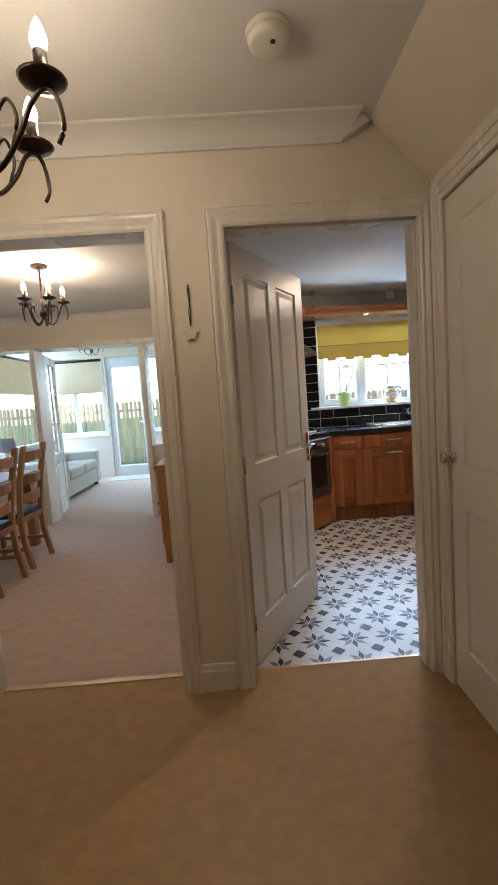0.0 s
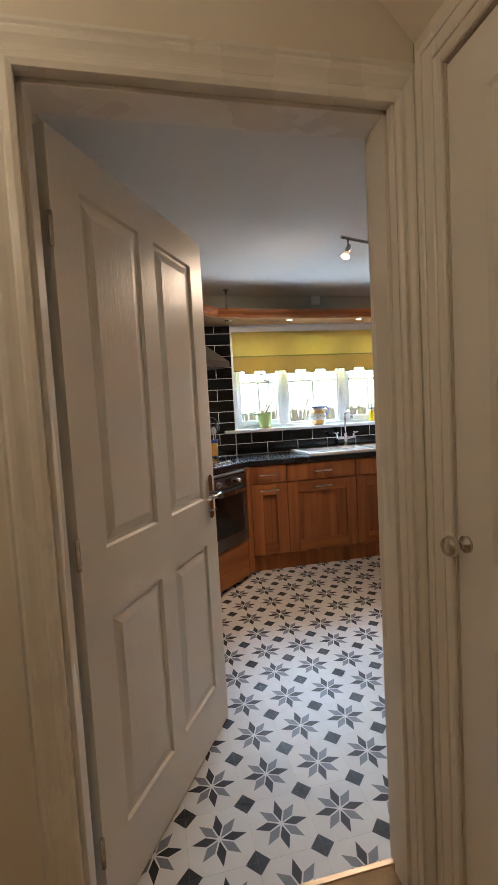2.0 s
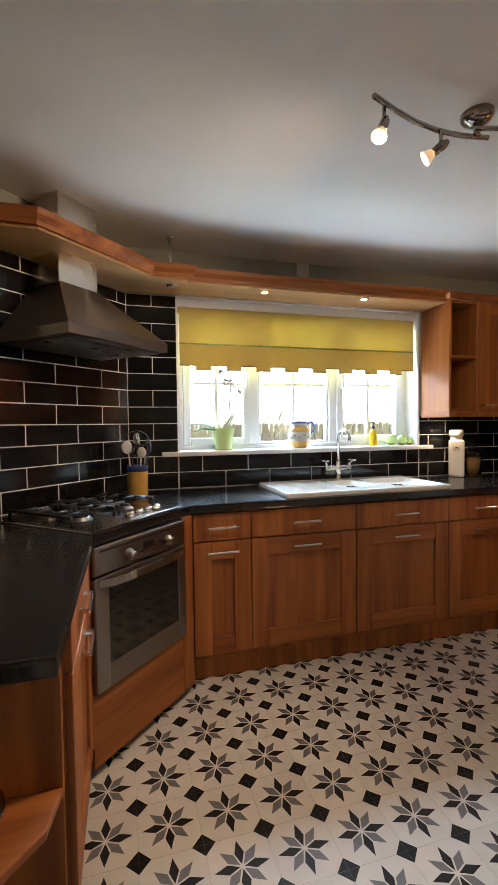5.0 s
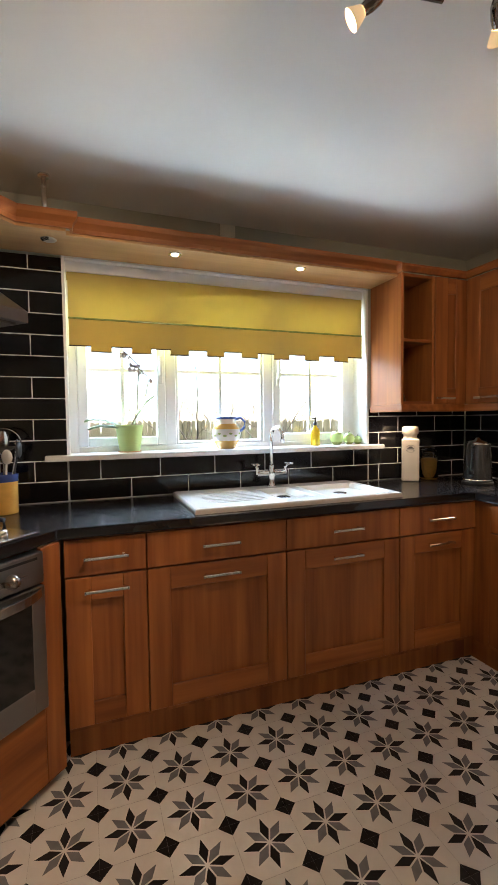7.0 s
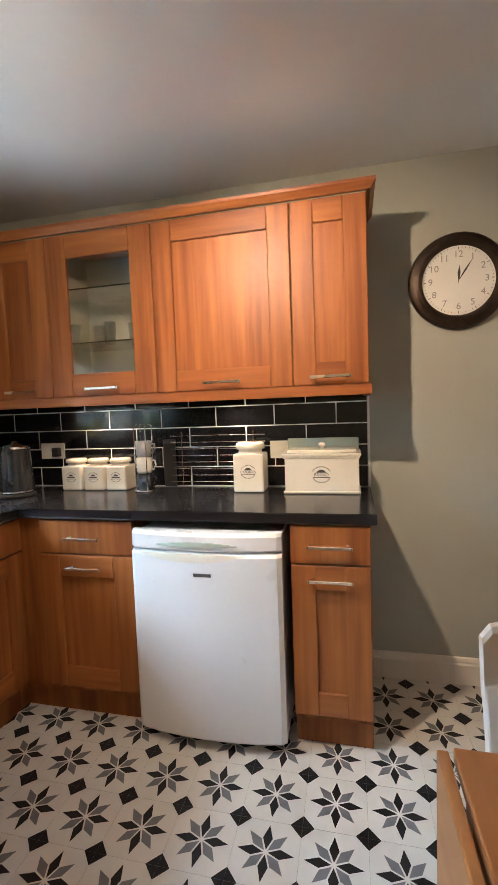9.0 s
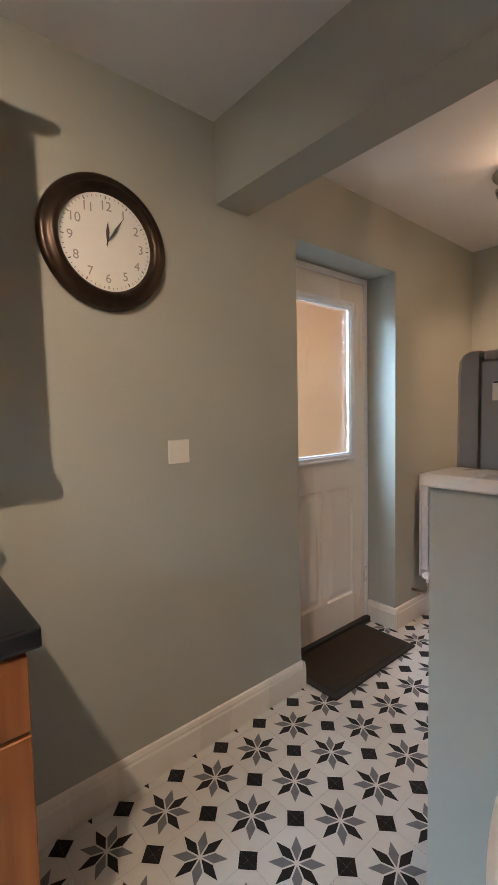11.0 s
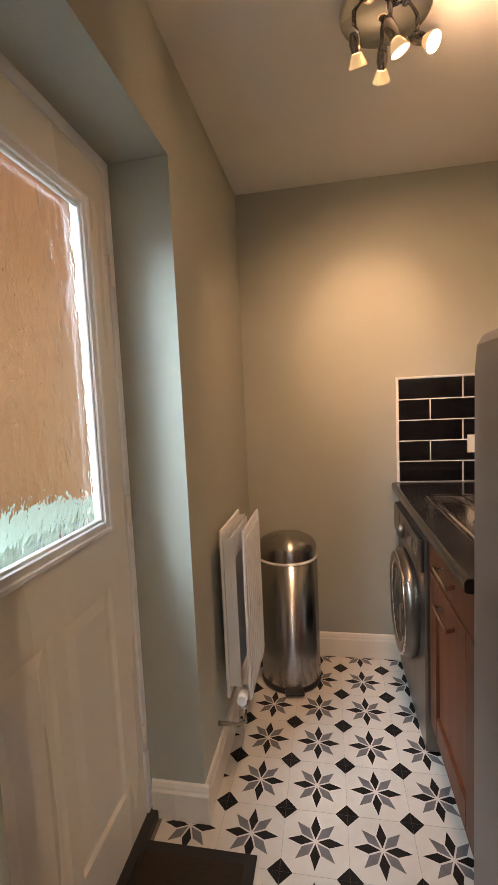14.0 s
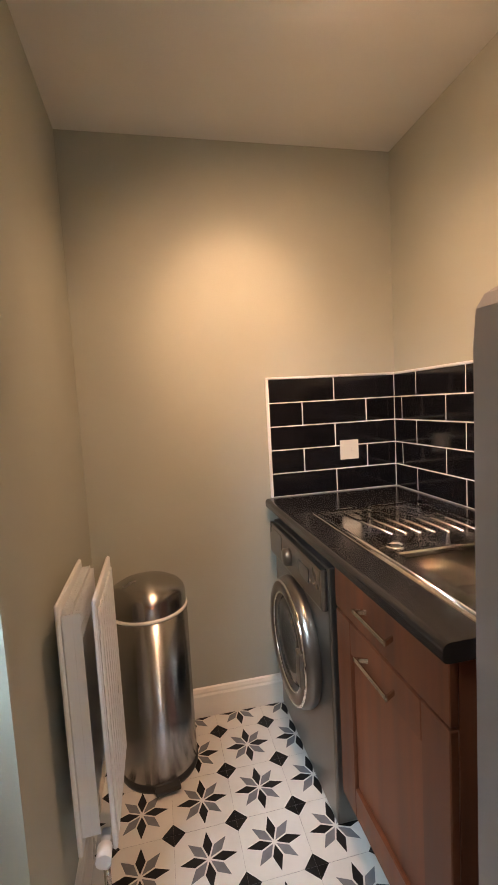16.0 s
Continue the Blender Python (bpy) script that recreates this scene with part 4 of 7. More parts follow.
# west run: drawer unit and open end shelves
base_unit((0.575, 3.235, 0), 90, 0.53, depth=0.57, label="cherry wood base cabinet beside the oven")
sh = thing("end_shelf_unit", "open cherry wood end shelves under the worktop", "shelf unit", (0, 0, 0))
part("back_panel", box((0.005, 3.205, 0.13), (0.57, 3.232, 0.90)), M["cherry"], sh)
for z in (0.13, 0.47):
    part("shelf", bm_prism(bmesh.new(), [(0.005, 3.205, z), (0.005, 2.965, z), (0.33, 2.965, z), (0.47, 3.0, z), (0.55, 3.09, z), (0.57, 3.205, z)], (0, 0, 0.02), 0, 0.003), M["cherry_x"], sh)
part("plinth", bm_prism(bmesh.new(), [(0.005, 3.23, 0), (0.005, 3.0, 0), (0.30, 3.0, 0), (0.43, 3.03, 0), (0.50, 3.1, 0), (0.52, 3.23, 0)], (0, 0, 0.128)), M["cherry"], sh)
one("serving_bowl", bm_lathe(bmesh.new(), [(0.0, 0.0), (0.05, 0.0), (0.09, 0.035), (0.115, 0.07), (0.11, 0.07), (0.085, 0.037), (0.045, 0.008), (0.0, 0.008)], 28), M["steel"], "shiny metal bowl on the end shelf", "bowl", (0.36, 3.08, 0.4915))

# oven housing across the corner
S2 = math.sqrt(0.5)
ov = thing("built_in_oven", "stainless steel built-in oven set across the corner", "oven", (0.596, 3.814, 0), 45)
OW = 0.55
part("base_panel", box((0.0, 0.0, 0.045), (OW, 0.02, 0.335), 0.002), M["cherry_x"], ov, "cherry wood base panel")
part("side_strip", box((-0.012, 0.0, 0.13), (0.002, 0.022, 0.90)), M["cherry"], ov, "cherry wood side strip")
part("side_strip", box((OW + 0.002, 0.0, 0.045), (OW + 0.085, 0.022, 0.90), 0.002), M["cherry"], ov, "cherry wood side strip")
part("housing", box((0.004, 0.03, 0.335), (OW - 0.004, 0.5, 0.885)), M["cherry_x"], ov)
part("plinth", box((-0.02, 0.06, 0.0), (OW + 0.06, 0.08, 0.06)), M["cherry_x"], ov)
part("control_panel", box((0.003, -0.02, 0.785), (OW - 0.003, 0.025, 0.895), 0.004), M["oven_steel"], ov, "brushed steel control panel")
part("vent_slot", box((0.03, -0.0215, 0.872), (OW - 0.03, -0.015, 0.881)), M["black"], ov)
for x in (0.18, 0.42):
    bm = bm_lathe(bmesh.new(), [(0.0, 0), (0.024, 0), (0.024, 0.006), (0.019, 0.01), (0.017, 0.028), (0.0, 0.029)], 22)
    bmesh.ops.transform(bm, verts=bm.verts, matrix=pose(x, -0.02, 0.828, 90, 0, 0))
    part("knob", bm, M["oven_steel"], ov, "round metal oven knob")
part("clock_display", box((0.262, -0.0225, 0.826), (0.338, -0.018, 0.858), 0.001), M["screen"], ov)
part("display_trim", box((0.255, -0.0215, 0.806), (0.345, -0.018, 0.81)), M["steel"], ov)
od = part("oven_door", box((0.07, -0.0195, 0.43), (OW - 0.055, 0.015, 0.735)), M["screen"], ov, "dark smoked glass door")
for a, b in (((0.003, -0.022, 0.34), (0.072, 0.02, 0.777)), ((OW - 0.057, -0.022, 0.34), (OW - 0.003, 0.02, 0.777)), ((0.072, -0.022, 0.34), (OW - 0.057, 0.02, 0.432)), ((0.072, -0.022, 0.733), (OW - 0.057, 0.02, 0.777))):
    part("door_rail", box(a, b, 0.003), M["oven_steel"], od, "brushed steel door rail")
rows = []
for k in range(17):
    u = -1 + k / 8
    x, y = OW / 2 + u * 0.255, -0.066 + 0.04 * abs(u) ** 5
    rows.append([(x, y, 0.742), (x, y + 0.012, 0.742), (x, y + 0.012, 0.772), (x, y, 0.772)])
bm = bm_loft(bmesh.new(), rows, True)
for x in (0.05, OW - 0.05):
    bm_box(bm, (x - 0.012, -0.034, 0.744), (x + 0.012, -0.02, 0.770))
part("oven_handle", bm, M["steel"], od, "curved steel bar handle")

# worktops
one("worktop", bm_prism(bmesh.new(), [(0.003, 2.936, 0.902), (0.605, 2.936, 0.902), (0.605, 3.812, 0.902), (1.034, 4.293, 0.902), (3.07, 4.293, 0.902), (3.07, 2.789, 0.902), (EW - 0.003, 2.789, 0.902), (EW - 0.003, NW - 0.003, 0.902), (0.753, NW - 0.003, 0.902), (0.003, 4.147, 0.902)], (0, 0, WT - 0.902), 0, 0.006), M["worktop"], "black laminate worktop round the kitchen", "worktop")

# tiles belong to their walls
tiled(wall_kitchen_north, (0.757, NW, 0), (1, 0, 0), (0, -1, 0), 0.3, 12, (0.3, 0.15), WT + 0.002, 2.14)
tiled(wall_kitchen_north, (1.06, NW, 0), (1, 0, 0), (0, -1, 0), 1.77, 2, (TW, TW / 2), WT + 0.002, 1.146)
tiled(wall_kitchen_north, (2.832, NW, 0), (1, 0, 0), (0, -1, 0), 0.796, 5, (0.08, 0.23), WT + 0.002, 1.40)
tiled(wall_diag, (0.755 - 0.004, NW - 0.004, 0), (-S2, -S2, 0), (S2, -S2, 0), 1.05, 12, (0.2, 0.07), WT + 0.002, 2.14)
tiled(wall_east, (EW, 2.797, 0), (0, 1, 0), (-1, 0, 0), 2.09, 5, (0.292, 0.146), WT + 0.002, 1.40)
tiled(wall_ut_s, (2.862, -0.316, 0), (-1, 0, 0), (0, 1, 0), 0.594, 5, (0.3, 0.15), 0.942, 1.454)
tiled(wall_ut_w, (2.26, -0.307, 0), (0, 1, 0), (1, 0, 0), 1.3, 5, (0.17, 0.06), 0.942, 1.454)
structure("trim_tile_edge", box((EW - 0.012, 2.788, WT + 0.002), (EW, 2.796, 1.38), 0.001), M["upvc"], "white tile edge strip", "trim")
structure("trim_utility_tile_edge", bm_box(bm_box(box((2.863, -0.315, 0.942), (2.872, -0.304, 1.463), 0.001), (2.27, -0.315, 1.4545), (2.863, -0.304, 1.463), 0.001), (2.261, -0.315, 1.4545), (2.271, 0.99, 1.463), 0.001), M["upvc"], "white tile edge strip", "trim")
structure("trim_reveal_tile", box((2.8265, NW - 0.0005, 1.177), (2.8295, WY - 0.01, 1.385)), M["black_tile"], "tiled foot of the window reveal", "trim")

# wall cupboards on the east wall
CB, CT = 1.42, 2.165


def wall_unit(place, turn, w, label, glazed=False, depth=0.30, handle_x=None):
    c = thing("wall_cabinet", label, "cabinet", place, turn, "kitchen wall cabinets")
    bm = bmesh.new()
    bm_box(bm, (0.0006, 0, CB), (0.017, depth, CT))
    bm_box(bm, (w - 0.017, 0, CB), (w - 0.0006, depth, CT))
    bm_box(bm, (0.017, 0, CB), (w - 0.017, depth, CB + 0.017))
    bm_box(bm, (0.017, 0, CT - 0.017), (w - 0.017, depth, CT))
    bm_box(bm, (0.017, depth - 0.008, CB + 0.017), (w - 0.017, depth, CT - 0.017))
    part("body", bm, M["cherry"], c)
    d = shaker("door", c, 0, w, CB, CT, glazed=glazed, stile=0.105 if glazed else 0.092)
    handle(d, handle_x or w / 2, CB + 0.035, min(0.165, w * 0.55), -0.02)
    if glazed:
        # Added lining whose grey stands in for reflections on the door glass.
        part("lining", bm_box(bm_box(box((0.018, depth - 0.0125, CB + 0.018), (w - 0.018, depth - 0.0085, CT - 0.018)), (0.0175, 0.002, CB + 0.018), (0.02, depth - 0.013, CT - 0.018)), (w - 0.02, 0.002, CB + 0.018), (w - 0.0175, depth - 0.013, CT - 0.018)), M["lining"], c, "added pale grey lining for the reflection in the glass")
        for z in (1.67, 1.92):
            part("shelf", box((0.018, 0.01, z), (w - 0.018, depth - 0.01, z + 0.006)), M["jug"], c, "glass shelf")
    return c


EWX = 3.332
wall_unit((EWX, 4.585, 0), -90, 0.334, "cherry wood corner wall cabinet with a framed door")
wall_unit((EWX, 4.251, 0), -90, 0.535, "cherry wood wall cabinet with a glazed door and glassware", True)
wall_unit((EWX, 3.716, 0), -90, 0.611, "wide cherry wood wall cabinet with a framed door")
wall_unit((EWX, 3.105, 0), -90, 0.307, "narrow cherry wood end wall cabinet")
# north cupboard, with open shelves at its end
wall_unit((3.083, 4.612, 0), 0, 0.25, "cherry wood corner wall cabinet over the worktop", depth=0.28, handle_x=0.06)
sh = thing("open_shelf_unit", "open cherry wood wall shelves beside the window", "shelf unit")
part("end_panel", box((2.845, 4.60, CB), (2.862, NW - 0.012, CT)), M["cherry"], sh, "glossy end panel catching the daylight")
part("back_panel", box((2.862, NW - 0.02, CB), (3.081, NW - 0.012, CT)), M["cherry"], sh)
part("side_panel", box((3.066, 4.60, CB), (3.081, NW - 0.02, CT)), M["cherry"], sh)
for z in (CB, 1.78, CT - 0.017):
    part("shelf", box((2.862, 4.605, z), (3.066, NW - 0.02, z + 0.017), 0.002), M["cherry_x"], sh)
one("brass_bell", bm_lathe(bmesh.new(), [(0, 0), (0.022, 0), (0.017, 0.02), (0.012, 0.04), (0.006, 0.05), (0.004, 0.07), (0.007, 0.085), (0, 0.092)], 16), M["bronze"], "small brown hand bell on the shelf", "bell", (2.92, 4.68, CB + 0.0175))
rail = thing("cabinet_cornice", "cherry wood cornice along the tops of the wall cabinets", "moulding")
prof = [(0.0, 0.0), (0.014, 0.0), (0.018, 0.008), (0.032, 0.024), (0.034, 0.036), (0.0, 0.036)]


def strip(name, pts, parent, profile, z, material):
    """A moulding along a run of corners, kept square at them; it stands to the right of the way."""
    rows = []
    n = len(pts)
    for i, p in enumerate(pts):
        p = Vector((*p, 0))
        ds = []
        if i:
            ds.append((p - Vector((*pts[i - 1], 0))).normalized())
        if i < n - 1:
            ds.append((Vector((*pts[i + 1], 0)) - p).normalized())
        ns = [Vector((d.y, -d.x, 0)) for d in ds]
        if len(ns) == 2:
            m = (ns[0] + ns[1]) / (1 + ns[0].dot(ns[1]))
        else:
            m = ns[0]
        rows.append([p + m * u + Vector((0, 0, z + v)) for u, v in profile])
    return part(name, bm_loft(bmesh.new(), rows, True), material, parent)


strip("upper_strip", [(2.845, NW - 0.02), (2.845, 4.592), (EWX - 0.02, 4.592), (EWX - 0.02, 2.797), (EW - 0.005, 2.797)][::-1], rail, [(-u, v) for u, v in prof][::-1], CT + 0.001, M["cherry_y"])
low = thing("light_pelmet", "cherry wood strip below the wall cabinets", "moulding")
strip("lower_strip", [(2.845, NW - 0.02), (2.845, 4.592), (EWX - 0.02, 4.592), (EWX - 0.02, 2.797), (EW - 0.012, 2.797)][::-1], low, [(0.0, 0.0), (-0.006, 0.0), (-0.008, 0.008), (-0.008, 0.042), (0.018, 0.042), (0.018, 0.0)], CB - 0.043, M["cherry_y"])

def puck_light(x, y):
    """A small round lamp fixed under a wall cabinet."""
    c = thing("cabinet_light", "small round lit lamp under a wall cabinet", "lamp", (x, y, CB), 0, "lamps under the cabinets")
    part("housing", bm_lathe(bmesh.new(), [(0, -0.0005), (0.033, -0.0005), (0.033, -0.01), (0.027, -0.012)], 24), M["nickel"], c)
    part("lens", bm_lathe(bmesh.new(), [(0, -0.0118), (0.027, -0.0118)], 20), M["led"], c)
    lamp("cabinet_lamp", "SPOT", (x, y, CB - 0.02), 0.2, SPOT, 0.02, (x, y, CB - 1), 150, 1.0)


puck_light(3.52, 3.42)
# This one is added to brighten the double socket; no known lamp here.
puck_light(3.50, 4.12)
puck_light(2.965, 4.76)

# bridging shelf over the window and round the hood
pel = thing("window_pelmet", "cherry wood shelf bridging the window with small downlights", "shelf")
part("board", bm_prism(bmesh.new(), [(2.842, 4.63, 2.150), (1.09, 4.63, 2.150), (1.09, 4.59, 2.150), (0.90, 4.59, 2.150), (0.41, 4.10, 2.150), (0.004, 4.10, 2.150), (0.004, 4.15, 2.150), (0.745, NW - 0.014, 2.150), (2.842, NW - 0.014, 2.150)], (0, 0, 0.02)), M["beech"], pel, "pale veneered underside")
strip("front_moulding", [(2.842, 4.63), (1.105, 4.63), (1.105, 4.583), (0.898, 4.583), (0.405, 4.09), (0.004, 4.09)], pel, [(-u, v) for u, v in [(0.0, 0.0), (0.012, 0.0), (0.014, 0.018), (0.03, 0.04), (0.034, 0.062), (0.0, 0.062)]][::-1], 2.16, M["cherry_x"])
for x, y in ((1.577, 4.70), (2.253, 4.69), (1.015, 4.70)):
    bm = bm_lathe(bmesh.new(), [(0.0, 2.1475), (0.022, 2.1475), (0.032, 2.146), (0.034, 2.1495)], 20, (x, y))
    d = part("downlight", bm, M["nickel"], pel, "small recessed downlight")
    part("lens", bm_lathe(bmesh.new(), [(0.0, 2.1465), (0.02, 2.1465)], 16, (x, y)), M["led"] if x > 1.2 else M["nickel"], d)
one("chrome_post", bm_lathe(bm_tube(bmesh.new(), [(0, 0, 0), (0, 0, 0.245)], 0.011, 14), [(0.0, 0.236), (0.024, 0.236), (0.024, 0.2448), (0.0, 0.2448)], 18), M["nickel"], "slim metal support post up to the ceiling", "post", (1.005, 4.68, 2.1705))

# cooker hood on the corner wall; local x along the wall, -y into the room
hood = thing("cooker_hood", "stainless steel chimney cooker hood over the hob", "cooker hood", (0.391, 4.538, 0), 45)
bm = bmesh.new()
rows = []
for z, hw, d, off in ((1.716, 0.30, 0.495, 0.0), (1.758, 0.30, 0.495, 0.0), (2.012, 0.112, 0.21, 0.0)):
    rows.append([(-hw, -0.012, z), (-hw, -d, z), (hw, -d, z), (hw, -0.012, z)])
part("canopy", bm_loft(bm, rows, True), M["oven_steel"], hood, "flared brushed steel canopy")
part("filter", box((-0.27, -0.465, 1.706), (0.27, -0.05, 1.7155)), M["dark_steel"], hood, "dark grease filter")
for x in (-0.09, -0.03, 0.03, 0.09):
    part("switch", box((x - 0.018, -0.44, 1.7045), (x + 0.018, -0.415, 1.7058)), M["black"], hood)
part("chimney", box((-0.112, -0.21, 2.010), (0.112, -0.012, CE - 0.001), 0.003), M["nickel"], hood, "steel chimney")

# hob
hob = thing("gas_hob", "stainless steel gas hob with black pan supports", "hob", (0.61, 3.80, WT), 48.3)
HW = 0.58
part("hob_plate", bm_box(box((0.01, 0.02, 0.001), (HW, 0.535, 0.009), 0.003, 0, 2), (0.02, 0.13, 0.0085), (HW - 0.01, 0.525, 0.0095)), M["steel"], hob)
for x, y, r in ((0.15, 0.23, 0.048), (0.15, 0.42, 0.036), (0.42, 0.22, 0.028), (0.42, 0.42, 0.036)):
    b = part("burner", bm_lathe(bmesh.new(), [(0, 0.0098), (r + 0.012, 0.0098), (r + 0.01, 0.016), (r, 0.018), (r, 0.026), (0, 0.026)], 24, (x, y)), M["oven_steel"], hob)
    part("burner_cap", bm_lathe(bmesh.new(), [(0, 0.0265), (r - 0.006, 0.0265), (r - 0.006, 0.032), (r - 0.012, 0.035), (0, 0.035)], 24, (x, y)), M["iron"], b)
for x0, x1 in ((0.04, 0.275), (0.305, 0.545)):
    bm = bmesh.new()
    for x in (x0, x1):
        bm_tube(bm, [(x, 0.15, 0.012), (x, 0.15, 0.048), (x, 0.51, 0.048), (x, 0.51, 0.012)], 0.008, 8)
    for y in (0.2, 0.27, 0.37, 0.45):
        for s, e in ((x0, x0 + 0.085), (x1 - 0.085, x1)):
            bm_tube(bm, [(s, y, 0.048), (e, y, 0.048)], 0.0075, 8)
    part("pan_support", bm, M["iron"], hob, "black cast iron pan support")
for i in range(4):
    part("knob", bm_lathe(bmesh.new(), [(0, 0.0098), (0.021, 0.0098), (0.019, 0.03), (0.0, 0.031)], 18, (0.30 + i * 0.06, 0.085)), M["nickel"], hob, "metal control knob")

# sink
sk = thing("kitchen_sink", "white ceramic bowl-and-a-half sink with a drainer", "sink", (0, 0, WT))


def basin_top(x0, x1, y0, y1, holes, z, depth_list, material, parent, nose):
    """A flat top with sunk bowls."""
    bm = bmesh.new()
    xs = sorted({x0, x1, *[h[0] for h in holes], *[h[1] for h in holes]})
    ys = sorted({y0, y1, *[h[2] for h in holes], *[h[3] for h in holes]})
    for a, b in zip(xs, xs[1:]):
        for c, d in zip(ys, ys[1:]):
            if not any(h[0] <= a and b <= h[1] and h[2] <= c and d <= h[3] for h in holes):
                bm.faces.new([bm.verts.new((p, q, z)) for p, q in ((a, c), (b, c), (b, d), (a, d))])
    bmesh.ops.remove_doubles(bm, verts=bm.verts, dist=1e-5)
    n = []
    for o, zz in ((0, z), (nose, z - nose * 0.4), (nose * 1.4, z - nose * 1.4), (nose * 1.4, 0.001)):
        n.append([(x0 - o, y0 - o, zz), (x1 + o, y0 - o, zz), (x1 + o, y1 + o, zz), (x0 - o, y1 + o, zz)])
    vv = [[bm.verts.new(p) for p in r] for r in n]
    for p, q in zip(vv, vv[1:]):
        for i in range(4):
            bm.faces.new([p[i], p[(i + 1) % 4], q[(i + 1) % 4], q[i]])
    for h, dep in zip(holes, depth_list):
        rows = []
        for o, zz in ((0, z), (0.006, z - 0.004), (0.01, z - 0.012), (0.016, z - dep + 0.02), (0.03, z - dep)):
            rows.append([(h[0] + o, h[2] + o, zz), (h[1] - o, h[2] + o, zz), (h[1] - o, h[3] - o, zz), (h[0] + o, h[3] - o, zz)])
        vv = [[bm.verts.new(p) for p in r] for r in rows]
        for p, q in zip(vv, vv[1:]):
            for i in range(4):
                bm.faces.new([p[i], p[(i + 1) % 4], q[(i + 1) % 4], q[i]])
        bm.faces.new(vv[-1])
    return part("basin", bm, material, parent)


bas = basin_top(1.58, 2.62, 4.335, 4.82, [(1.99, 2.18, 4.41, 4.72), (2.23, 2.585, 4.375, 4.72)], 0.026, (0.024, 0.024), M["white_c"], sk, 0.009)
for i in range(8):
    part("drain_rib", box((1.66, 4.42 + i * 0.04, 0.0262), (1.94, 4.436 + i * 0.04, 0.0284), 0.001), M["white_c"], bas)
for x, y in ((2.085, 4.56), (2.41, 4.55)):
    part("waste", bm_lathe(bmesh.new(), [(0, 0.0035), (0.03, 0.0035), (0.034, 0.005), (0.036, 0.0028)], 20, (x, y)), M["chrome"], bas)
tap = thing("mixer_tap", "chrome mixer tap with crosshead handles and a tall curved spout", "tap", (2.11, 4.775, WT + 0.0262))
part("tap_body", bm_lathe(bm_tube(bmesh.new(), [(-0.085, 0, 0.075), (0.085, 0, 0.075)], 0.014, 12), [(0, 0), (0.026, 0), (0.026, 0.008), (0.018, 0.014), (0.017, 0.055), (0.024, 0.065), (0.024, 0.088), (0.014, 0.098), (0.012, 0.12), (0, 0.12)], 20), M["chrome"], tap)
arc = [(0, 0, 0.11), (0, 0, 0.27)] + [(0, -0.075 + 0.075 * math.cos(a), 0.27 + 0.06 * math.sin(a)) for a in [math.pi * i / 10 for i in range(1, 10)]] + [(0, -0.15, 0.25)]
part("spout", bm_tube(bmesh.new(), arc, 0.0105, 12), M["chrome"], tap)
for s in (-1, 1):
    bm = bmesh.new()
    bm_tube(bm, [(s * 0.085, 0, 0.07), (s * 0.085, 0, 0.105), (s * 0.1, -0.01, 0.125)], 0.01, 10)
    for a in range(4):
        c, d = math.cos(a * math.pi / 2 + 0.6), math.sin(a * math.pi / 2 + 0.6)
        bm_tube(bm, [(s * 0.1, -0.01, 0.125), (s * 0.1 + 0.027 * c, -0.01 + 0.027 * d, 0.127)], 0.0055, 8)
    part("tap_handle", bm, M["chrome"], tap, "chrome crosshead handle")

# roller blind with a stepped hem
bl = thing("roller_blind", "yellow roller blind with a castellated hem, half drawn", "blind", (0, 0, 0))
part("blind_roller", bm_tube(bmesh.new(), [(1.075, 4.957, 2.075), (2.812, 4.957, 2.075)], 0.02, 14), M["blind"], bl)
# Added white board: shows as the reveal head and stops light above the roller.
part("head_rail", box((1.07, 4.938, 2.094), (2.82, 4.985, 2.1455), 0.003), M["upvc"], bl, "white filler standing for the reveal head above the blind")
part("upper_cloth", box((1.08, 4.933, 1.862), (2.808, 4.935, 2.09)), M["blind"], bl)
bm = bmesh.new()
n, x0, x1 = 17, 1.08, 2.808
w = (x1 - x0) / n
bm_box(bm, (x0, 4.929, 1.725), (x1, 4.931, 1.868))
for i in range(n):
    if i % 2 == 1:
        bm_box(bm, (x0 + i * w, 4.929, 1.697), (x0 + (i + 1) * w, 4.931, 1.725))
part("hem", bm, M["hem"], bl, "doubled stepped mustard hem")
for i in range(n):
    z = 1.697 if i % 2 else 1.725
    part("braid", box((x0 + i * w - 0.002, 4.9275, z - 0.003), (x0 + (i + 1) * w + 0.002, 4.9285, z + 0.003)), M["bronze"], bl)
part("hem_bar", box((1.078, 4.926, 1.858), (2.81, 4.938, 1.867), 0.002), M["olive"], bl)

# fridge under the worktop
fr = thing("undercounter_fridge", "white undercounter fridge with a curved door", "fridge", (0, 0, 0))
FA, FB = 3.135, 3.745
part("body", box((3.09, FA + 0.005, 0.03), (3.60, FB - 0.005, 0.855), 0.004), M["enamel"], fr)


def curved_front(z0, z1, depth, x_back, ya, yb, bulge=0.03, n=36, dip=0):
    """A door whose face bows out between ya and yb."""
    rows = []
    for i in range(n + 1):
        u = i / n
        y = ya + (yb - ya) * u
        k = 1 - (2 * u - 1) ** 2
        e = 0.006 if i in (0, n) else 0
        x = x_back - depth - bulge * k + e * 2
        rows.append([(x_back, y, z0), (x + 0.006, y, z0), (x, y, z0 + 0.008), (x, y, z1 - 0.012), (x + 0.012, y, z1), (x_back, y, z1)])
    return bm_loft(bmesh.new(), rows, True, smooth=False)


dr = part("fridge_door", curved_front(0.045, 0.79, 0.045, 3.085, FA, FB), M["enamel"], fr, "white bowed door")
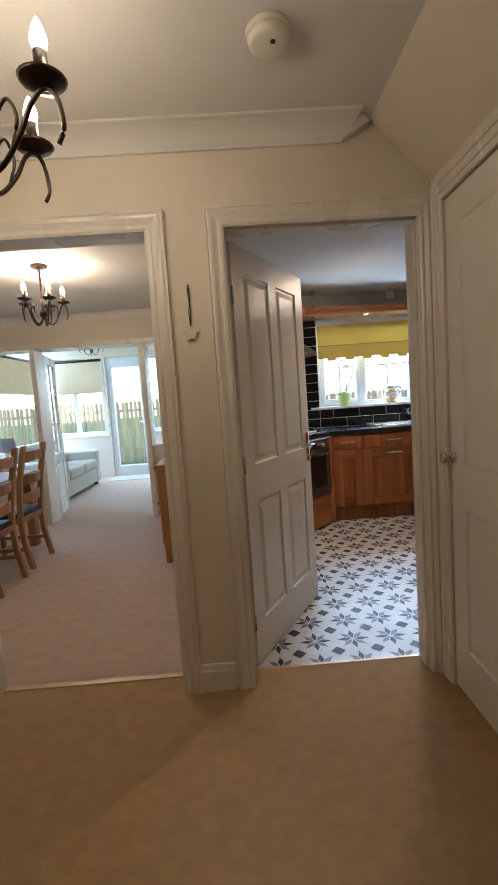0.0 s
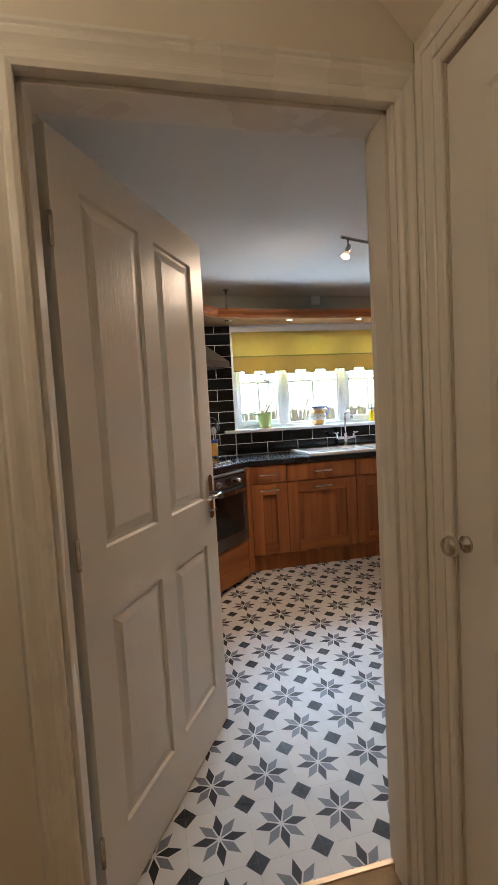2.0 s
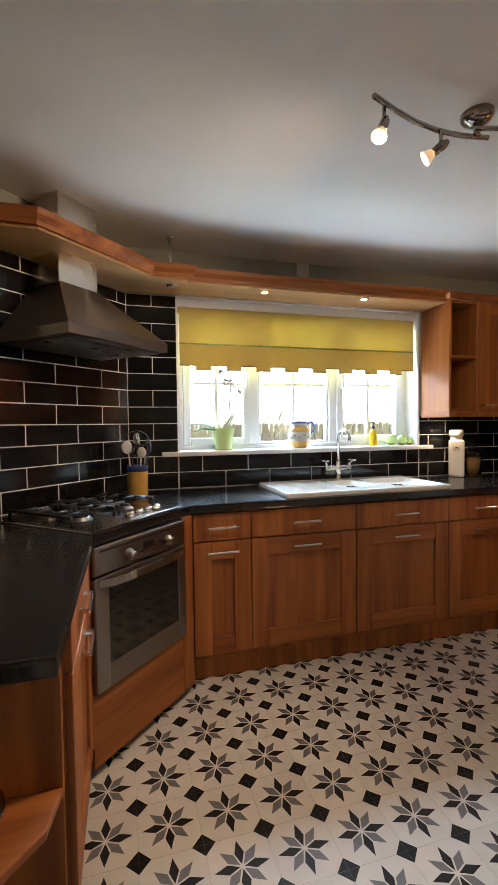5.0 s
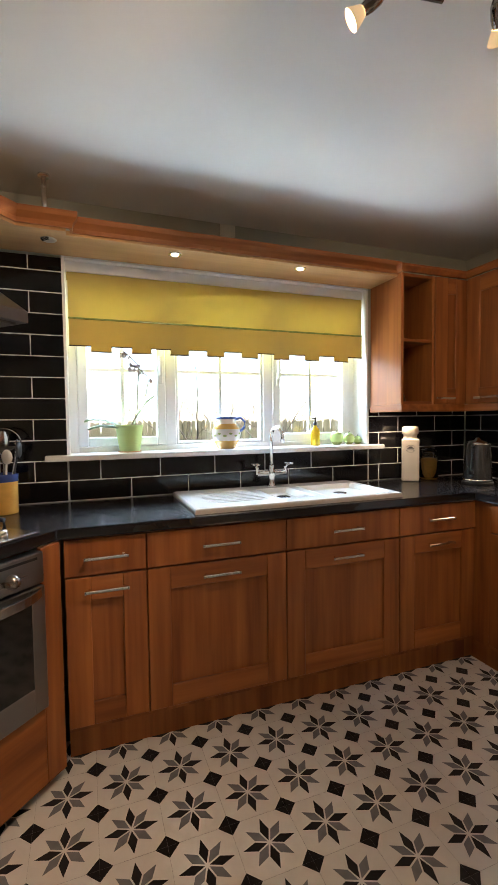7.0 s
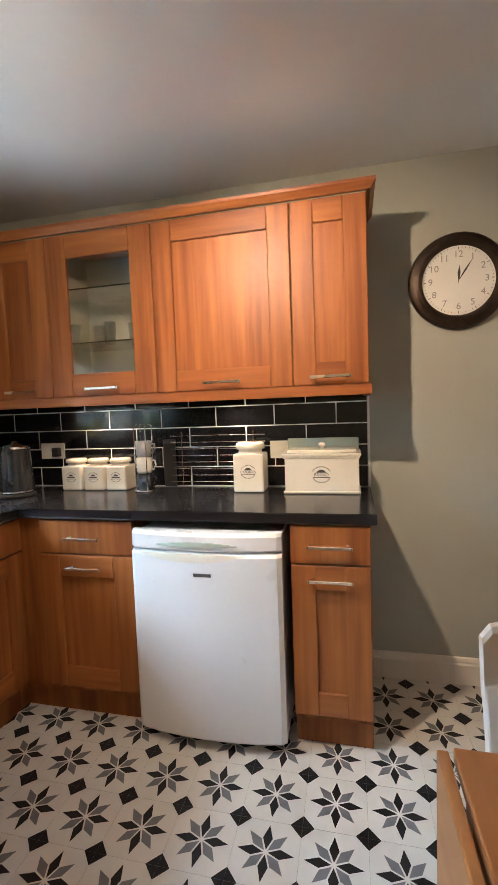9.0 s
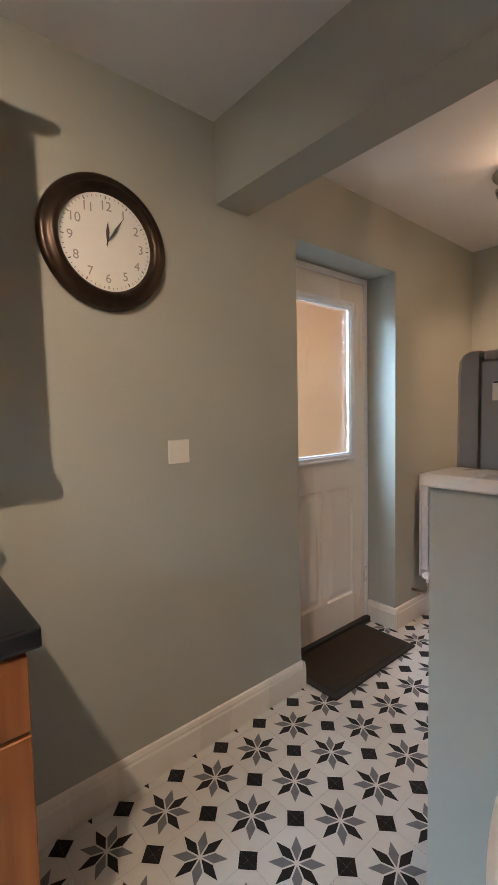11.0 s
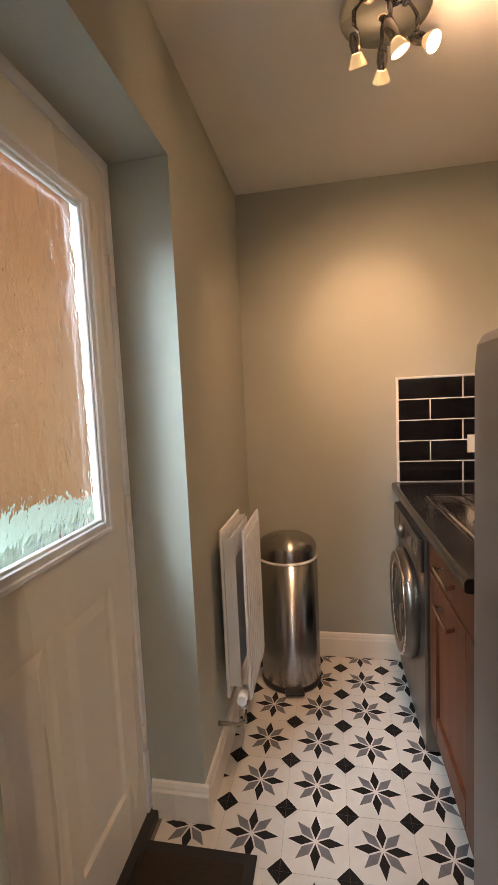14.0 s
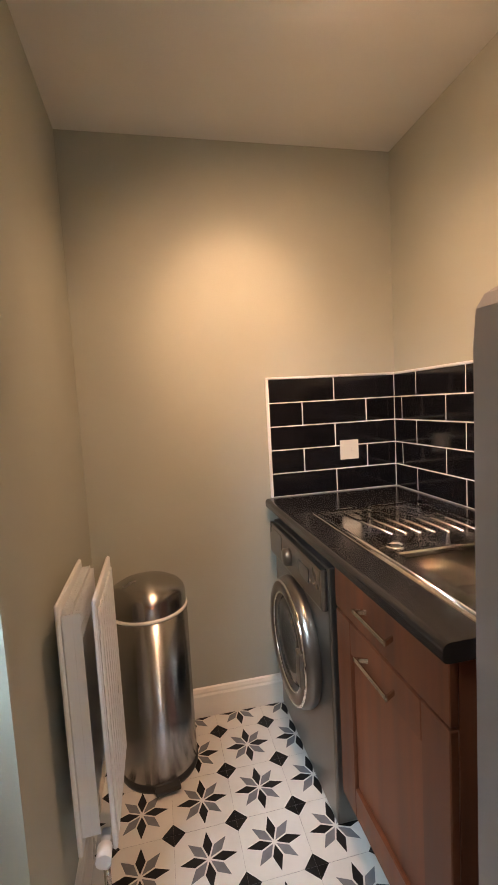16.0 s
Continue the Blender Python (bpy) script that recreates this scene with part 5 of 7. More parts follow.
top_p = part("top_panel", curved_front(0.798, 0.868, 0.04, 3.088, FA, FB), M["enamel"], fr)


def lens_strip(ya, yb, z, up, down, proud):
    """A leaf-shaped strip along the bowed front between ya and yb."""
    rows = []
    for i in range(15):
        u = i / 14
        y = ya + (yb - ya) * u
        k = 1 - (2 * u - 1) ** 2
        v = (y - FA) / (FB - FA)
        x = 3.086 - 0.042 - proud - 0.03 * (1 - (2 * v - 1) ** 2)
        rows.append([(x + 0.008, y, z - down * k - 0.001), (x, y, z - down * k - 0.001), (x, y, z + up * k + 0.001), (x + 0.008, y, z + up * k + 0.001)])
    return bm_loft(bmesh.new(), rows, True)


part("handle_recess", lens_strip(FA + 0.13, FB - 0.03, 0.788, 0.003, 0.03, 0.006), M["plate"], fr, "long scooped grip")
part("control_strip", lens_strip(FA + 0.16, FB - 0.12, 0.822, 0.013, 0.006, 0.002), M["board"], fr, "grey-blue control strip")
part("badge", box((3.0068, 3.40, 0.705), (3.0096, 3.47, 0.717)), M["print"], dr, "small dark badge")
for y in (FA + 0.06, FB - 0.06):
    part("foot", bm_tube(bmesh.new(), [(3.13, y, 0), (3.13, y, 0.032)], 0.018, 10), M["black"], fr)

# ---- lamps and their fittings ----


def spot_head(parent, x, y, z, aim, drop, energy, name="spot_head", kind="SPOT", angle=95, colour=None, soft=0.02):
    """A small tilting spotlight below a stem; aim is the way it points."""
    aim = Vector(aim).normalized()
    c = Vector((x, y, z - drop))
    body = part(name, bm_tube(bmesh.new(), [(x, y, z), tuple(c)], 0.006, 8), M["bar_chrome"], parent, "chrome spotlight head")
    rot = aim.to_track_quat("Z", "Y").to_matrix().to_4x4()
    m = Matrix.Translation(c) @ rot
    bm = bm_lathe(bmesh.new(), [(0, -0.028), (0.009, -0.027), (0.015, -0.012), (0.016, 0.01), (0.013, 0.028), (0.012, 0.03), (0, 0.03)], 18)
    bmesh.ops.transform(bm, verts=bm.verts, matrix=m)
    part("spot_cup", bm, M["bar_chrome"], body)
    bm = bm_lathe(bmesh.new(), [(0.013, 0.03), (0.017, 0.038), (0.024, 0.055), (0.0255, 0.06), (0.024, 0.061)], 20)
    bmesh.ops.transform(bm, verts=bm.verts, matrix=m)
    part("reflector", bm, M["bulb_side"], body, "glowing glass reflector")
    bm = bm_lathe(bmesh.new(), [(0, 0.0595), (0.0235, 0.0595)], 20)
    bmesh.ops.transform(bm, verts=bm.verts, matrix=m)
    part("bulb", bm, M["bulb"], body)
    e = parent.matrix_basis @ (c + aim * 0.068)
    world_aim = parent.matrix_basis.to_3x3() @ aim
    lamp("spot_lamp", kind, e, energy, colour or SPOT, soft, e + world_aim, angle, 1.0)


bar = thing("spotlight_bar", "chrome S-shaped ceiling bar with four lit spotlights", "ceiling light", (1.94, 3.41, 0))
part("ceiling_rose", bm_lathe(bmesh.new(), [(0, CE - 0.001), (0.055, CE - 0.001), (0.055, CE - 0.012), (0.045, CE - 0.026), (0.02, CE - 0.035), (0, CE - 0.035)], 28), M["bar_chrome"], bar)
part("stem", bm_tube(bmesh.new(), [(0, 0, CE - 0.03), (0, 0, 2.342)], 0.012, 12), M["bar_chrome"], bar)
bm = bmesh.new()
pts = [(-0.455, -0.075, 2.345)] + [(-0.455 + 0.5 * u, -0.075 + 0.11 * math.sin(u * 2.2) * 0.8, 2.345) for u in (0.2, 0.4, 0.6, 0.8, 1.0)]
part("bar_arm", bm_tube(bm, pts, 0.0085, 10), M["bar_chrome"], bar)
pts = [(-0.04, -0.03, 2.345)] + [(-0.04 + 0.475 * u, -0.03 - 0.06 * math.sin(u * 3.0) + 0.03 * u, 2.345) for u in (0.2, 0.4, 0.6, 0.8, 1.0)]
part("bar_arm", bm_tube(bmesh.new(), pts, 0.0085, 10), M["bar_chrome"], bar)
spot_head(bar, -0.40, -0.045, 2.345, (-0.4, -0.2, -0.8), 0.055, 1.5, angle=120, soft=0.12)
spot_head(bar, -0.15, 0.0, 2.345, (-0.8, 0.5, -0.6), 0.06, 1.1, angle=125, soft=0.08)
spot_head(bar, 0.14, -0.075, 2.345, (0.6, 0.45, -0.45), 0.06, 0.55, angle=125, soft=0.05)
spot_head(bar, 0.40, -0.005, 2.345, (0.72, -0.28, -0.62), 0.06, 2.1, angle=118)

ul = thing("ceiling_spotlight", "round chrome ceiling plate with four small spotlights", "ceiling light", (3.02, 0.63, 0))
part("ceiling_plate", bm_lathe(bmesh.new(), [(0, CE - 0.001), (0.125, CE - 0.001), (0.125, CE - 0.01), (0.118, CE - 0.018), (0, CE - 0.02)], 36), M["chrome"], ul, "mirror chrome round plate")
spot_head(ul, 0.085, 0.03, CE - 0.018, (-0.24, -0.8, -1.1), 0.07, 1.35, angle=125, colour=WARM_SPOT)
spot_head(ul, 0.0, 0.085, CE - 0.018, (-0.4, -0.1, -0.9), 0.10, 0.95, colour=WARM_SPOT, angle=125)
spot_head(ul, -0.085, -0.02, CE - 0.018, (-0.45, 0.4, -0.5), 0.06, 0.22, "spot_head", "POINT", 95, WARM_SPOT)
spot_head(ul, 0.0, -0.08, CE - 0.018, (-0.04, -0.85, -0.66), 0.05, 0.9, angle=52, colour=WARM_SPOT)


def smooth(pts, n=5):
    """A round curve through the points."""
    p = [Vector(q) for q in pts]
    p = [p[0] * 2 - p[1]] + p + [p[-1] * 2 - p[-2]]
    out = []
    for a, b, c, d in zip(p, p[1:], p[2:], p[3:]):
        for k in range(n):
            t = k / n
            out.append(0.5 * (2 * b + (c - a) * t + (2 * a - 5 * b + 4 * c - d) * t * t + (3 * b - a - 3 * c + d) * t ** 3))
    return out + [p[-2]]


def chandelier(place, top, n, radius, start, lit, energy, label, pan_z=0.0):
    """Wrought arms with candle bulbs; pan_z is the height of the drip pans above place."""
    c = thing("chandelier", label, "chandelier", place)
    part("ceiling_rose", bm_lathe(bmesh.new(), [(0, top - 0.001), (0.06, top - 0.001), (0.055, top - 0.02), (0.015, top - 0.035), (0, top - 0.035)], 24), M["bronze"], c)
    part("stem", bm_lathe(bm_tube(bmesh.new(), [(0, 0, top - 0.03), (0, 0, -0.09)], 0.007, 8), [(0, -0.13), (0.012, -0.12), (0.03, -0.1), (0.022, -0.07), (0.01, -0.04), (0.02, 0.0), (0.008, 0.03)], 16), M["bronze"], c)
    for i in range(n):
        a = start + 2 * math.pi * i / n
        ca, sa = math.cos(a), math.sin(a)
        arm = []
        for r, z in ((0.0, -0.08), (0.2, -0.15), (0.45, -0.16), (0.7, -0.1), (0.85, -0.04), (1.0, -0.012), (1.12, -0.03), (1.17, -0.09), (1.1, -0.125)):
            arm.append((ca * r * radius, sa * r * radius, z))
        am = part("arm", bm_tube(bmesh.new(), smooth(arm), 0.006, 8, 0, 0.005), M["bronze"], c, "curled dark metal arm")
        curl = [(ca * r * radius, sa * r * radius, z) for r, z in ((0.62, -0.12), (0.7, -0.06), (0.62, -0.02), (0.52, -0.04), (0.5, -0.07))]
        part("scroll", bm_tube(bmesh.new(), smooth(curl), 0.004, 6), M["bronze"], am)
        x, y = ca * radius, sa * radius
        part("drip_pan", bm_lathe(bmesh.new(), [(0, -0.012), (0.02, -0.01), (0.045, 0.0), (0.05, 0.006), (0.045, 0.005), (0.015, 0.0), (0, 0.0)], 20, (x, y)), M["bronze"], am)
        part("candle_tube", bm_tube(bmesh.new(), [(x, y, 0.0), (x, y, 0.06)], 0.0145, 14), M["bronze"], am)
        part("bulb", bm_lathe(bmesh.new(), [(0, 0.06), (0.012, 0.061), (0.0175, 0.078), (0.0165, 0.092), (0.01, 0.112), (0.003, 0.126), (0, 0.128)], 16, (x, y)), M["bulb"] if lit else M["plate"], am)
        if lit and energy:
            lamp("candle_lamp", "POINT", (place[0] + x * 1.32, place[1] + y * 1.32, place[2] + 0.09), energy, WARM, 0.04)
    return c


chandelier((-0.47, 0.93, 2.0), CE - 2.0, 5, 0.22, -0.14, True, 0.062, "dark bronze hall chandelier with lit candle bulbs")
chandelier((-1.29, 3.335, 2.15), CE - 2.15, 5, 0.145, 0.4, True, 0.13, "dark bronze dining chandelier with lit candle bulbs")
chandelier((-2.1, 7.0, 2.36), 2.6 - 2.36, 4, 0.15, 0.3, False, 0, "small dark unlit chandelier in the sun room")

sm = thing("smoke_alarm", "round ivory smoke alarm on the ceiling", "smoke alarm", (0.28, 1.338, CE))
part("base", bm_lathe(bmesh.new(), [(0, -0.001), (0.068, -0.001), (0.068, -0.014), (0, -0.014)], 30), M["plate"], sm)
part("cover", bm_lathe(bmesh.new(), [(0.058, -0.014), (0.063, -0.018), (0.059, -0.04), (0.05, -0.046), (0, -0.047)], 30), M["plate"], sm)
part("test_button", bm_lathe(bmesh.new(), [(0, -0.0475), (0.008, -0.0475), (0.008, -0.05), (0, -0.051)], 12, (0.012, -0.02)), M["print"], sm)

st = thing("hanging_star", "small pale wooden star hung from a dark cord", "decoration", (-0.062, 1.806, 1.605), 0)
pts = []
for i in range(10):
    r = 0.036 if i % 2 == 0 else 0.016
    a = math.pi / 2 + math.pi * i / 5
    pts.append((r * math.cos(a), -0.012, r * math.sin(a)))
part("star", bm_prism(bmesh.new(), pts, (0, 0.009, 0), 0, 0.0015), M["ceramic"], st)
part("cord", bm_tube(bmesh.new(), [(0, -0.008, 0.034), (0.004, -0.006, 0.09), (-0.003, -0.004, 0.17), (0.0, -0.003, 0.2)], 0.0022, 6), M["bronze"], st)
part("cord", bm_tube(bmesh.new(), [(0, -0.01, 0.034), (-0.005, -0.006, 0.09), (0.005, -0.004, 0.15), (0.0, -0.003, 0.2)], 0.0022, 6), M["bronze"], st)
part("nail", bm_lathe(bmesh.new(), [(0, 0.197), (0.004, 0.197), (0.004, 0.205), (0, 0.205)], 8, (0, -0.004)), M["nickel"], st)

# ---- sockets, switch, clock ----


def plate(place, turn, w, h, label, kind):
    """A wall plate facing local -y."""
    c = thing("wall_socket" if kind != "switch" else "light_switch", label, "socket" if kind != "switch" else "switch", place, turn)
    part("face_plate", box((-w / 2, -0.009, -h / 2), (w / 2, 0, h / 2), 0.0025, 0, 2), M["plate"], c)
    for x in ([-w / 4, w / 4] if kind == "double" else [0.012]):
        part("rocker", box((x - 0.007, -0.0125, -0.006), (x + 0.007, -0.009, 0.012), 0.0015), M["plate"], c)
    return c


s1 = plate((EW - 0.0092, 4.512, 1.141), -90, 0.147, 0.087, "ivory double socket on the black tiles", "double")
part("plug", box((0.018, -0.045, -0.03), (0.058, -0.01, 0.02), 0.006, 0, 2), M["black"], s1, "black plug")
plate((EW - 0.0092, 3.225, 1.13), -90, 0.087, 0.087, "ivory single switch plate on the black tiles", "single")
plate((EW, 2.152, 1.181), -90, 0.086, 0.086, "ivory light switch on the green wall", "switch")
plate((1.912, NW, 2.375), 0, 0.086, 0.086, "ivory blank plate above the window", "single")
plate((2.5, -0.307, 1.127), 180, 0.086, 0.086, "ivory switch plate on the utility tiles", "single")

ck = thing("wall_clock", "round wall clock with a dark bronze rim and white face", "clock", (EW, 2.401, 1.866), -90)
bm = bm_lathe(bmesh.new(), [(0.0, 0.002), (0.205, 0.002), (0.21, 0.012), (0.206, 0.026), (0.195, 0.034), (0.186, 0.030), (0.178, 0.042), (0.165, 0.046), (0.154, 0.036), (0.15, 0.02), (0.0, 0.02)], 64)
bmesh.ops.transform(bm, verts=bm.verts, matrix=pose(0, 0, 0, 90, 0, 0))
part("rim", bm, M["bronze"], ck, "stepped dark bronze rim")
bm = bm_lathe(bmesh.new(), [(0.0, 0.0215), (0.151, 0.0215)], 48)
bmesh.ops.transform(bm, verts=bm.verts, matrix=pose(0, 0, 0, 90, 0, 0))
face = part("dial", bm, M["white_p"], ck, "white dial")
for h in range(1, 13):
    a = radians(90 - 30 * h)
    writing(str(h), 0.040, (0.116 * math.cos(a), -0.0222, 0.112 * math.sin(a)), 90, 0, face, M["numeral"], "numeral")
bm = bmesh.new()
for i in range(60):
    a = radians(6 * i)
    r0 = 0.138 if i % 5 else 0.134
    c, s = math.cos(a), math.sin(a)
    w = 0.0007 if i % 5 else 0.0014
    bm_prism(bm, [(r0 * c - w * s, -0.0222, r0 * s + w * c), (r0 * c + w * s, -0.0222, r0 * s - w * c), (0.144 * c + w * s, -0.0222, 0.144 * s - w * c), (0.144 * c - w * s, -0.0222, 0.144 * s + w * c)], (0, -0.0006, 0))
part("minute_marks", bm, M["print"], face)["kind"] = "stuff"
for ang, ln, w, y in ((90 - 3, 0.065, 0.006, -0.026), (90 - 33, 0.105, 0.004, -0.028)):
    c, s = math.cos(radians(ang)), math.sin(radians(ang))
    bm = bm_prism(bmesh.new(), [(-0.015 * c, y, -0.015 * s), (0.5 * ln * c - w * s, y, 0.5 * ln * s + w * c), (ln * c, y, ln * s), (0.5 * ln * c + w * s, y, 0.5 * ln * s - w * c)], (0, -0.0012, 0))
    part("clock_hand", bm, M["print"], face)

# ---- on the worktop ----


def canister(place, turn, w, h, label, name="storage_canister", word="", d=None):
    """A square ceramic jar with a round lid; its front faces local -y."""
    d = d or w
    c = thing(name, label, "canister", place, turn, "cream canisters")
    b = part("jar", box((-w / 2, -d / 2, 0.0005), (w / 2, d / 2, h * 0.78), 0.012, 0, 3), M["ceramic"], c)
    r = w * 0.43
    part("lid", bm_lathe(bmesh.new(), [(r * 0.98, h * 0.778), (r * 0.90, h * 0.81), (r * 0.90, h * 0.85), (r * 1.08, h * 0.865), (r * 1.13, h * 0.90), (r * 1.13, h * 0.94), (r * 1.05, h * 0.985), (r * 0.9, h), (0, h)], 28), M["ceramic"], c, "round cream lid")
    mark(b, 0, -d / 2 - 0.0008, h * 0.42 if h < 0.3 else h * 0.6, w * 0.5, word)
    return c


def mark(parent, x, y, z, w, word):
    """An oval printed emblem: an arch of bars, a small hill, and a word."""
    bm = bmesh.new()
    n = 13
    for k, s in ((1, 1), (-1, -1)):
        for i in range(n):
            a = radians(30 + 120 * i / (n - 1))
            cx, cz = x + 0.5 * w * math.cos(a), z + s * 0.42 * w * math.sin(a)
            bm_box(bm, (cx - w * 0.022, y, cz - w * 0.03), (cx + w * 0.022, y + 0.0006, cz + w * 0.03))
    bm_prism(bm, [(x - 0.28 * w, y, z + 0.1 * w), (x + 0.28 * w, y, z + 0.1 * w), (x + 0.1 * w, y, z + 0.26 * w), (x - 0.1 * w, y, z + 0.26 * w)], (0, 0.0006, 0))
    bm_box(bm, (x - 0.45 * w, y, z - 0.17 * w), (x + 0.45 * w, y + 0.0006, z - 0.13 * w))
    if not word:
        bm_box(bm, (x - 0.4 * w, y, z - 0.06 * w), (x + 0.4 * w, y + 0.0006, z + 0.04 * w))
    part("emblem", bm, M["print"], parent, "faded dark oval emblem")
    if word:
        writing(word, w * 0.25, (x, y, z - 0.015 * w), 90, 0, parent, M["print"])


canister((3.075, 4.79, WT), -38, 0.105, 0.345, "tall cream ceramic storage jar in the corner")
for y in (4.315, 4.185, 4.055):
    canister((3.55, y, WT), -90, 0.115, 0.165, "small square cream ceramic canister")
canister((3.53, 3.35, WT), -90, 0.145, 0.235, "large square cream cookie canister", word="COOKIES", d=0.13)
bb = thing("bread_bin", "long cream bread bin with a knobbed lid", "bread bin", (3.535, 3.008, WT), -90)
bbody = part("bin_body", bm_box(box((-0.165, -0.09, 0.012), (0.165, 0.09, 0.17), 0.006, 0, 2), (-0.172, -0.097, 0.0005), (0.172, 0.097, 0.014), 0.004), M["ceramic"], bb)
part("bin_lid", bm_lathe(bm_box(bm_box(box((-0.175, -0.1, 0.17), (0.175, 0.1, 0.184), 0.005, 0, 2), (-0.155, -0.08, 0.184), (0.155, 0.08, 0.198), 0.006, 0, 2), (-0.17, -0.095, 0.16), (0.17, 0.095, 0.172), 0.003), [(0.008, 0.197), (0.008, 0.207), (0.018, 0.214), (0.014, 0.224), (0, 0.226)], 16), M["ceramic"], bb, "cream lid with a small round knob")
mark(bbody, 0, -0.0908, 0.088, 0.085, "BREAD")
one("chopping_board", box((-0.17, -0.004, 0.001), (0.17, 0.004, 0.242), 0.0035, 0, 2), M["board"], "pale green glass board leaning behind the bread bin", "chopping board", (3.622, 3.01, WT), -90)

jar = thing("glass_jar", "clip-top glass jar of amber pasta", "jar", (3.235, 4.80, WT))
part("jar_glass", bm_lathe(bmesh.new(), [(0, 0.001), (0.05, 0.001), (0.055, 0.01), (0.055, 0.15), (0.045, 0.17), (0.045, 0.185), (0.043, 0.185), (0.043, 0.17), (0.052, 0.148), (0.052, 0.012), (0, 0.006)], 24), M["jug"], jar)
part("contents", bm_lathe(bmesh.new(), [(0, 0.007), (0.05, 0.007), (0.0505, 0.13), (0.03, 0.137), (0, 0.135)], 24), M["amber"], jar)
part("lid", bm_lathe(bmesh.new(), [(0.046, 0.186), (0.05, 0.19), (0.05, 0.205), (0.03, 0.212), (0, 0.212)], 24), M["jug"], jar)
part("wire_clip", bm_tube(bmesh.new(), [(0.047, 0, 0.16), (0.056, 0, 0.18), (0.05, 0, 0.207), (0, 0, 0.216), (-0.05, 0, 0.207), (-0.056, 0, 0.18), (-0.047, 0, 0.16)], 0.002, 6), M["nickel"], jar)

ke = thing("electric_kettle", "dark grey metal electric kettle with a chrome rim", "kettle", (3.345, 4.52, WT), 200)
part("power_base", bm_lathe(bmesh.new(), [(0, 0.0005), (0.085, 0.0005), (0.087, 0.01), (0.08, 0.017), (0, 0.017)], 28), M["black"], ke)
part("kettle_body", bm_lathe(bmesh.new(), [(0, 0.0175), (0.08, 0.0175), (0.082, 0.03), (0.081, 0.035), (0.068, 0.235), (0.066, 0.24), (0, 0.245)], 32), M["kettle"], ke)
part("rim_band", bm_lathe(bmesh.new(), [(0.0815, 0.019), (0.0835, 0.02), (0.083, 0.03), (0.081, 0.031)], 32), M["chrome"], ke)
part("lid", bm_lathe(bmesh.new(), [(0.067, 0.236), (0.069, 0.242), (0.06, 0.252), (0.02, 0.262), (0.012, 0.275), (0, 0.277)], 28), M["chrome"], ke)
part("kettle_handle", bm_tube(bmesh.new(), [(0.062, 0, 0.235), (0.1, 0, 0.25), (0.125, 0, 0.23), (0.125, 0, 0.12), (0.1, 0, 0.07), (0.078, 0, 0.075)], 0.012, 10), M["black"], ke)
part("spout", bm_prism(bmesh.new(), [(-0.062, -0.025, 0.235), (-0.062, 0.025, 0.235), (-0.1, 0.0, 0.232), ], (0.005, 0, -0.06)), M["kettle"], ke)

mt = thing("mug_stack", "stack of patterned mugs in a chrome wire holder", "mug holder", (3.50, 3.895, WT), -90)
for k, m_ in enumerate((M["kettle"], M["lining"], M["silver"])):
    z = 0.008 + k * 0.083
    mg = part("mug", bm_lathe(bmesh.new(), [(0, z), (0.033, z), (0.038, z + 0.012), (0.039, z + 0.078), (0.036, z + 0.078), (0.034, z + 0.014), (0, z + 0.01)], 22), m_, mt)
    part("mug_handle", bm_tube(bmesh.new(), [(0.036, 0, z + 0.065), (0.058, 0, z + 0.062), (0.062, 0, z + 0.04), (0.052, 0, z + 0.02), (0.036, 0, z + 0.018)], 0.005, 8), m_, mg)
for a in (0.9, 2.3, 4.0, 5.4):
    c, s = 0.048 * math.cos(a), 0.048 * math.sin(a)
    part("wire", bm_tube(bmesh.new(), [(c, s, 0.004), (c, s, 0.33), (c * 0.6, s * 0.6, 0.336)], 0.0028, 6), M["chrome"], mt)
part("holder_base", bm_lathe(bmesh.new(), [(0, 0.0005), (0.055, 0.0005), (0.055, 0.006), (0, 0.007)], 24), M["chrome"], mt)

rk = thing("wire_rack", "horizontal chrome wire plate rack against the tiles", "rack", (3.60, 3.79, WT), -90)
for i in range(8):
    part("bar", bm_tube(bmesh.new(), [(0, 0, 0.03 + i * 0.034), (0.5, 0, 0.03 + i * 0.034)], 0.0025, 6), M["chrome"], rk)
for x in (0.06, 0.44):
    part("upright", bm_tube(bmesh.new(), [(x, -0.02, 0.003), (x, 0.004, 0.003), (x, 0.004, 0.29)], 0.003, 6), M["chrome"], rk)
part("dark_tray", box((-0.05, 0.012, 0.002), (0.02, 0.02, 0.25), 0.003), M["black"], rk)

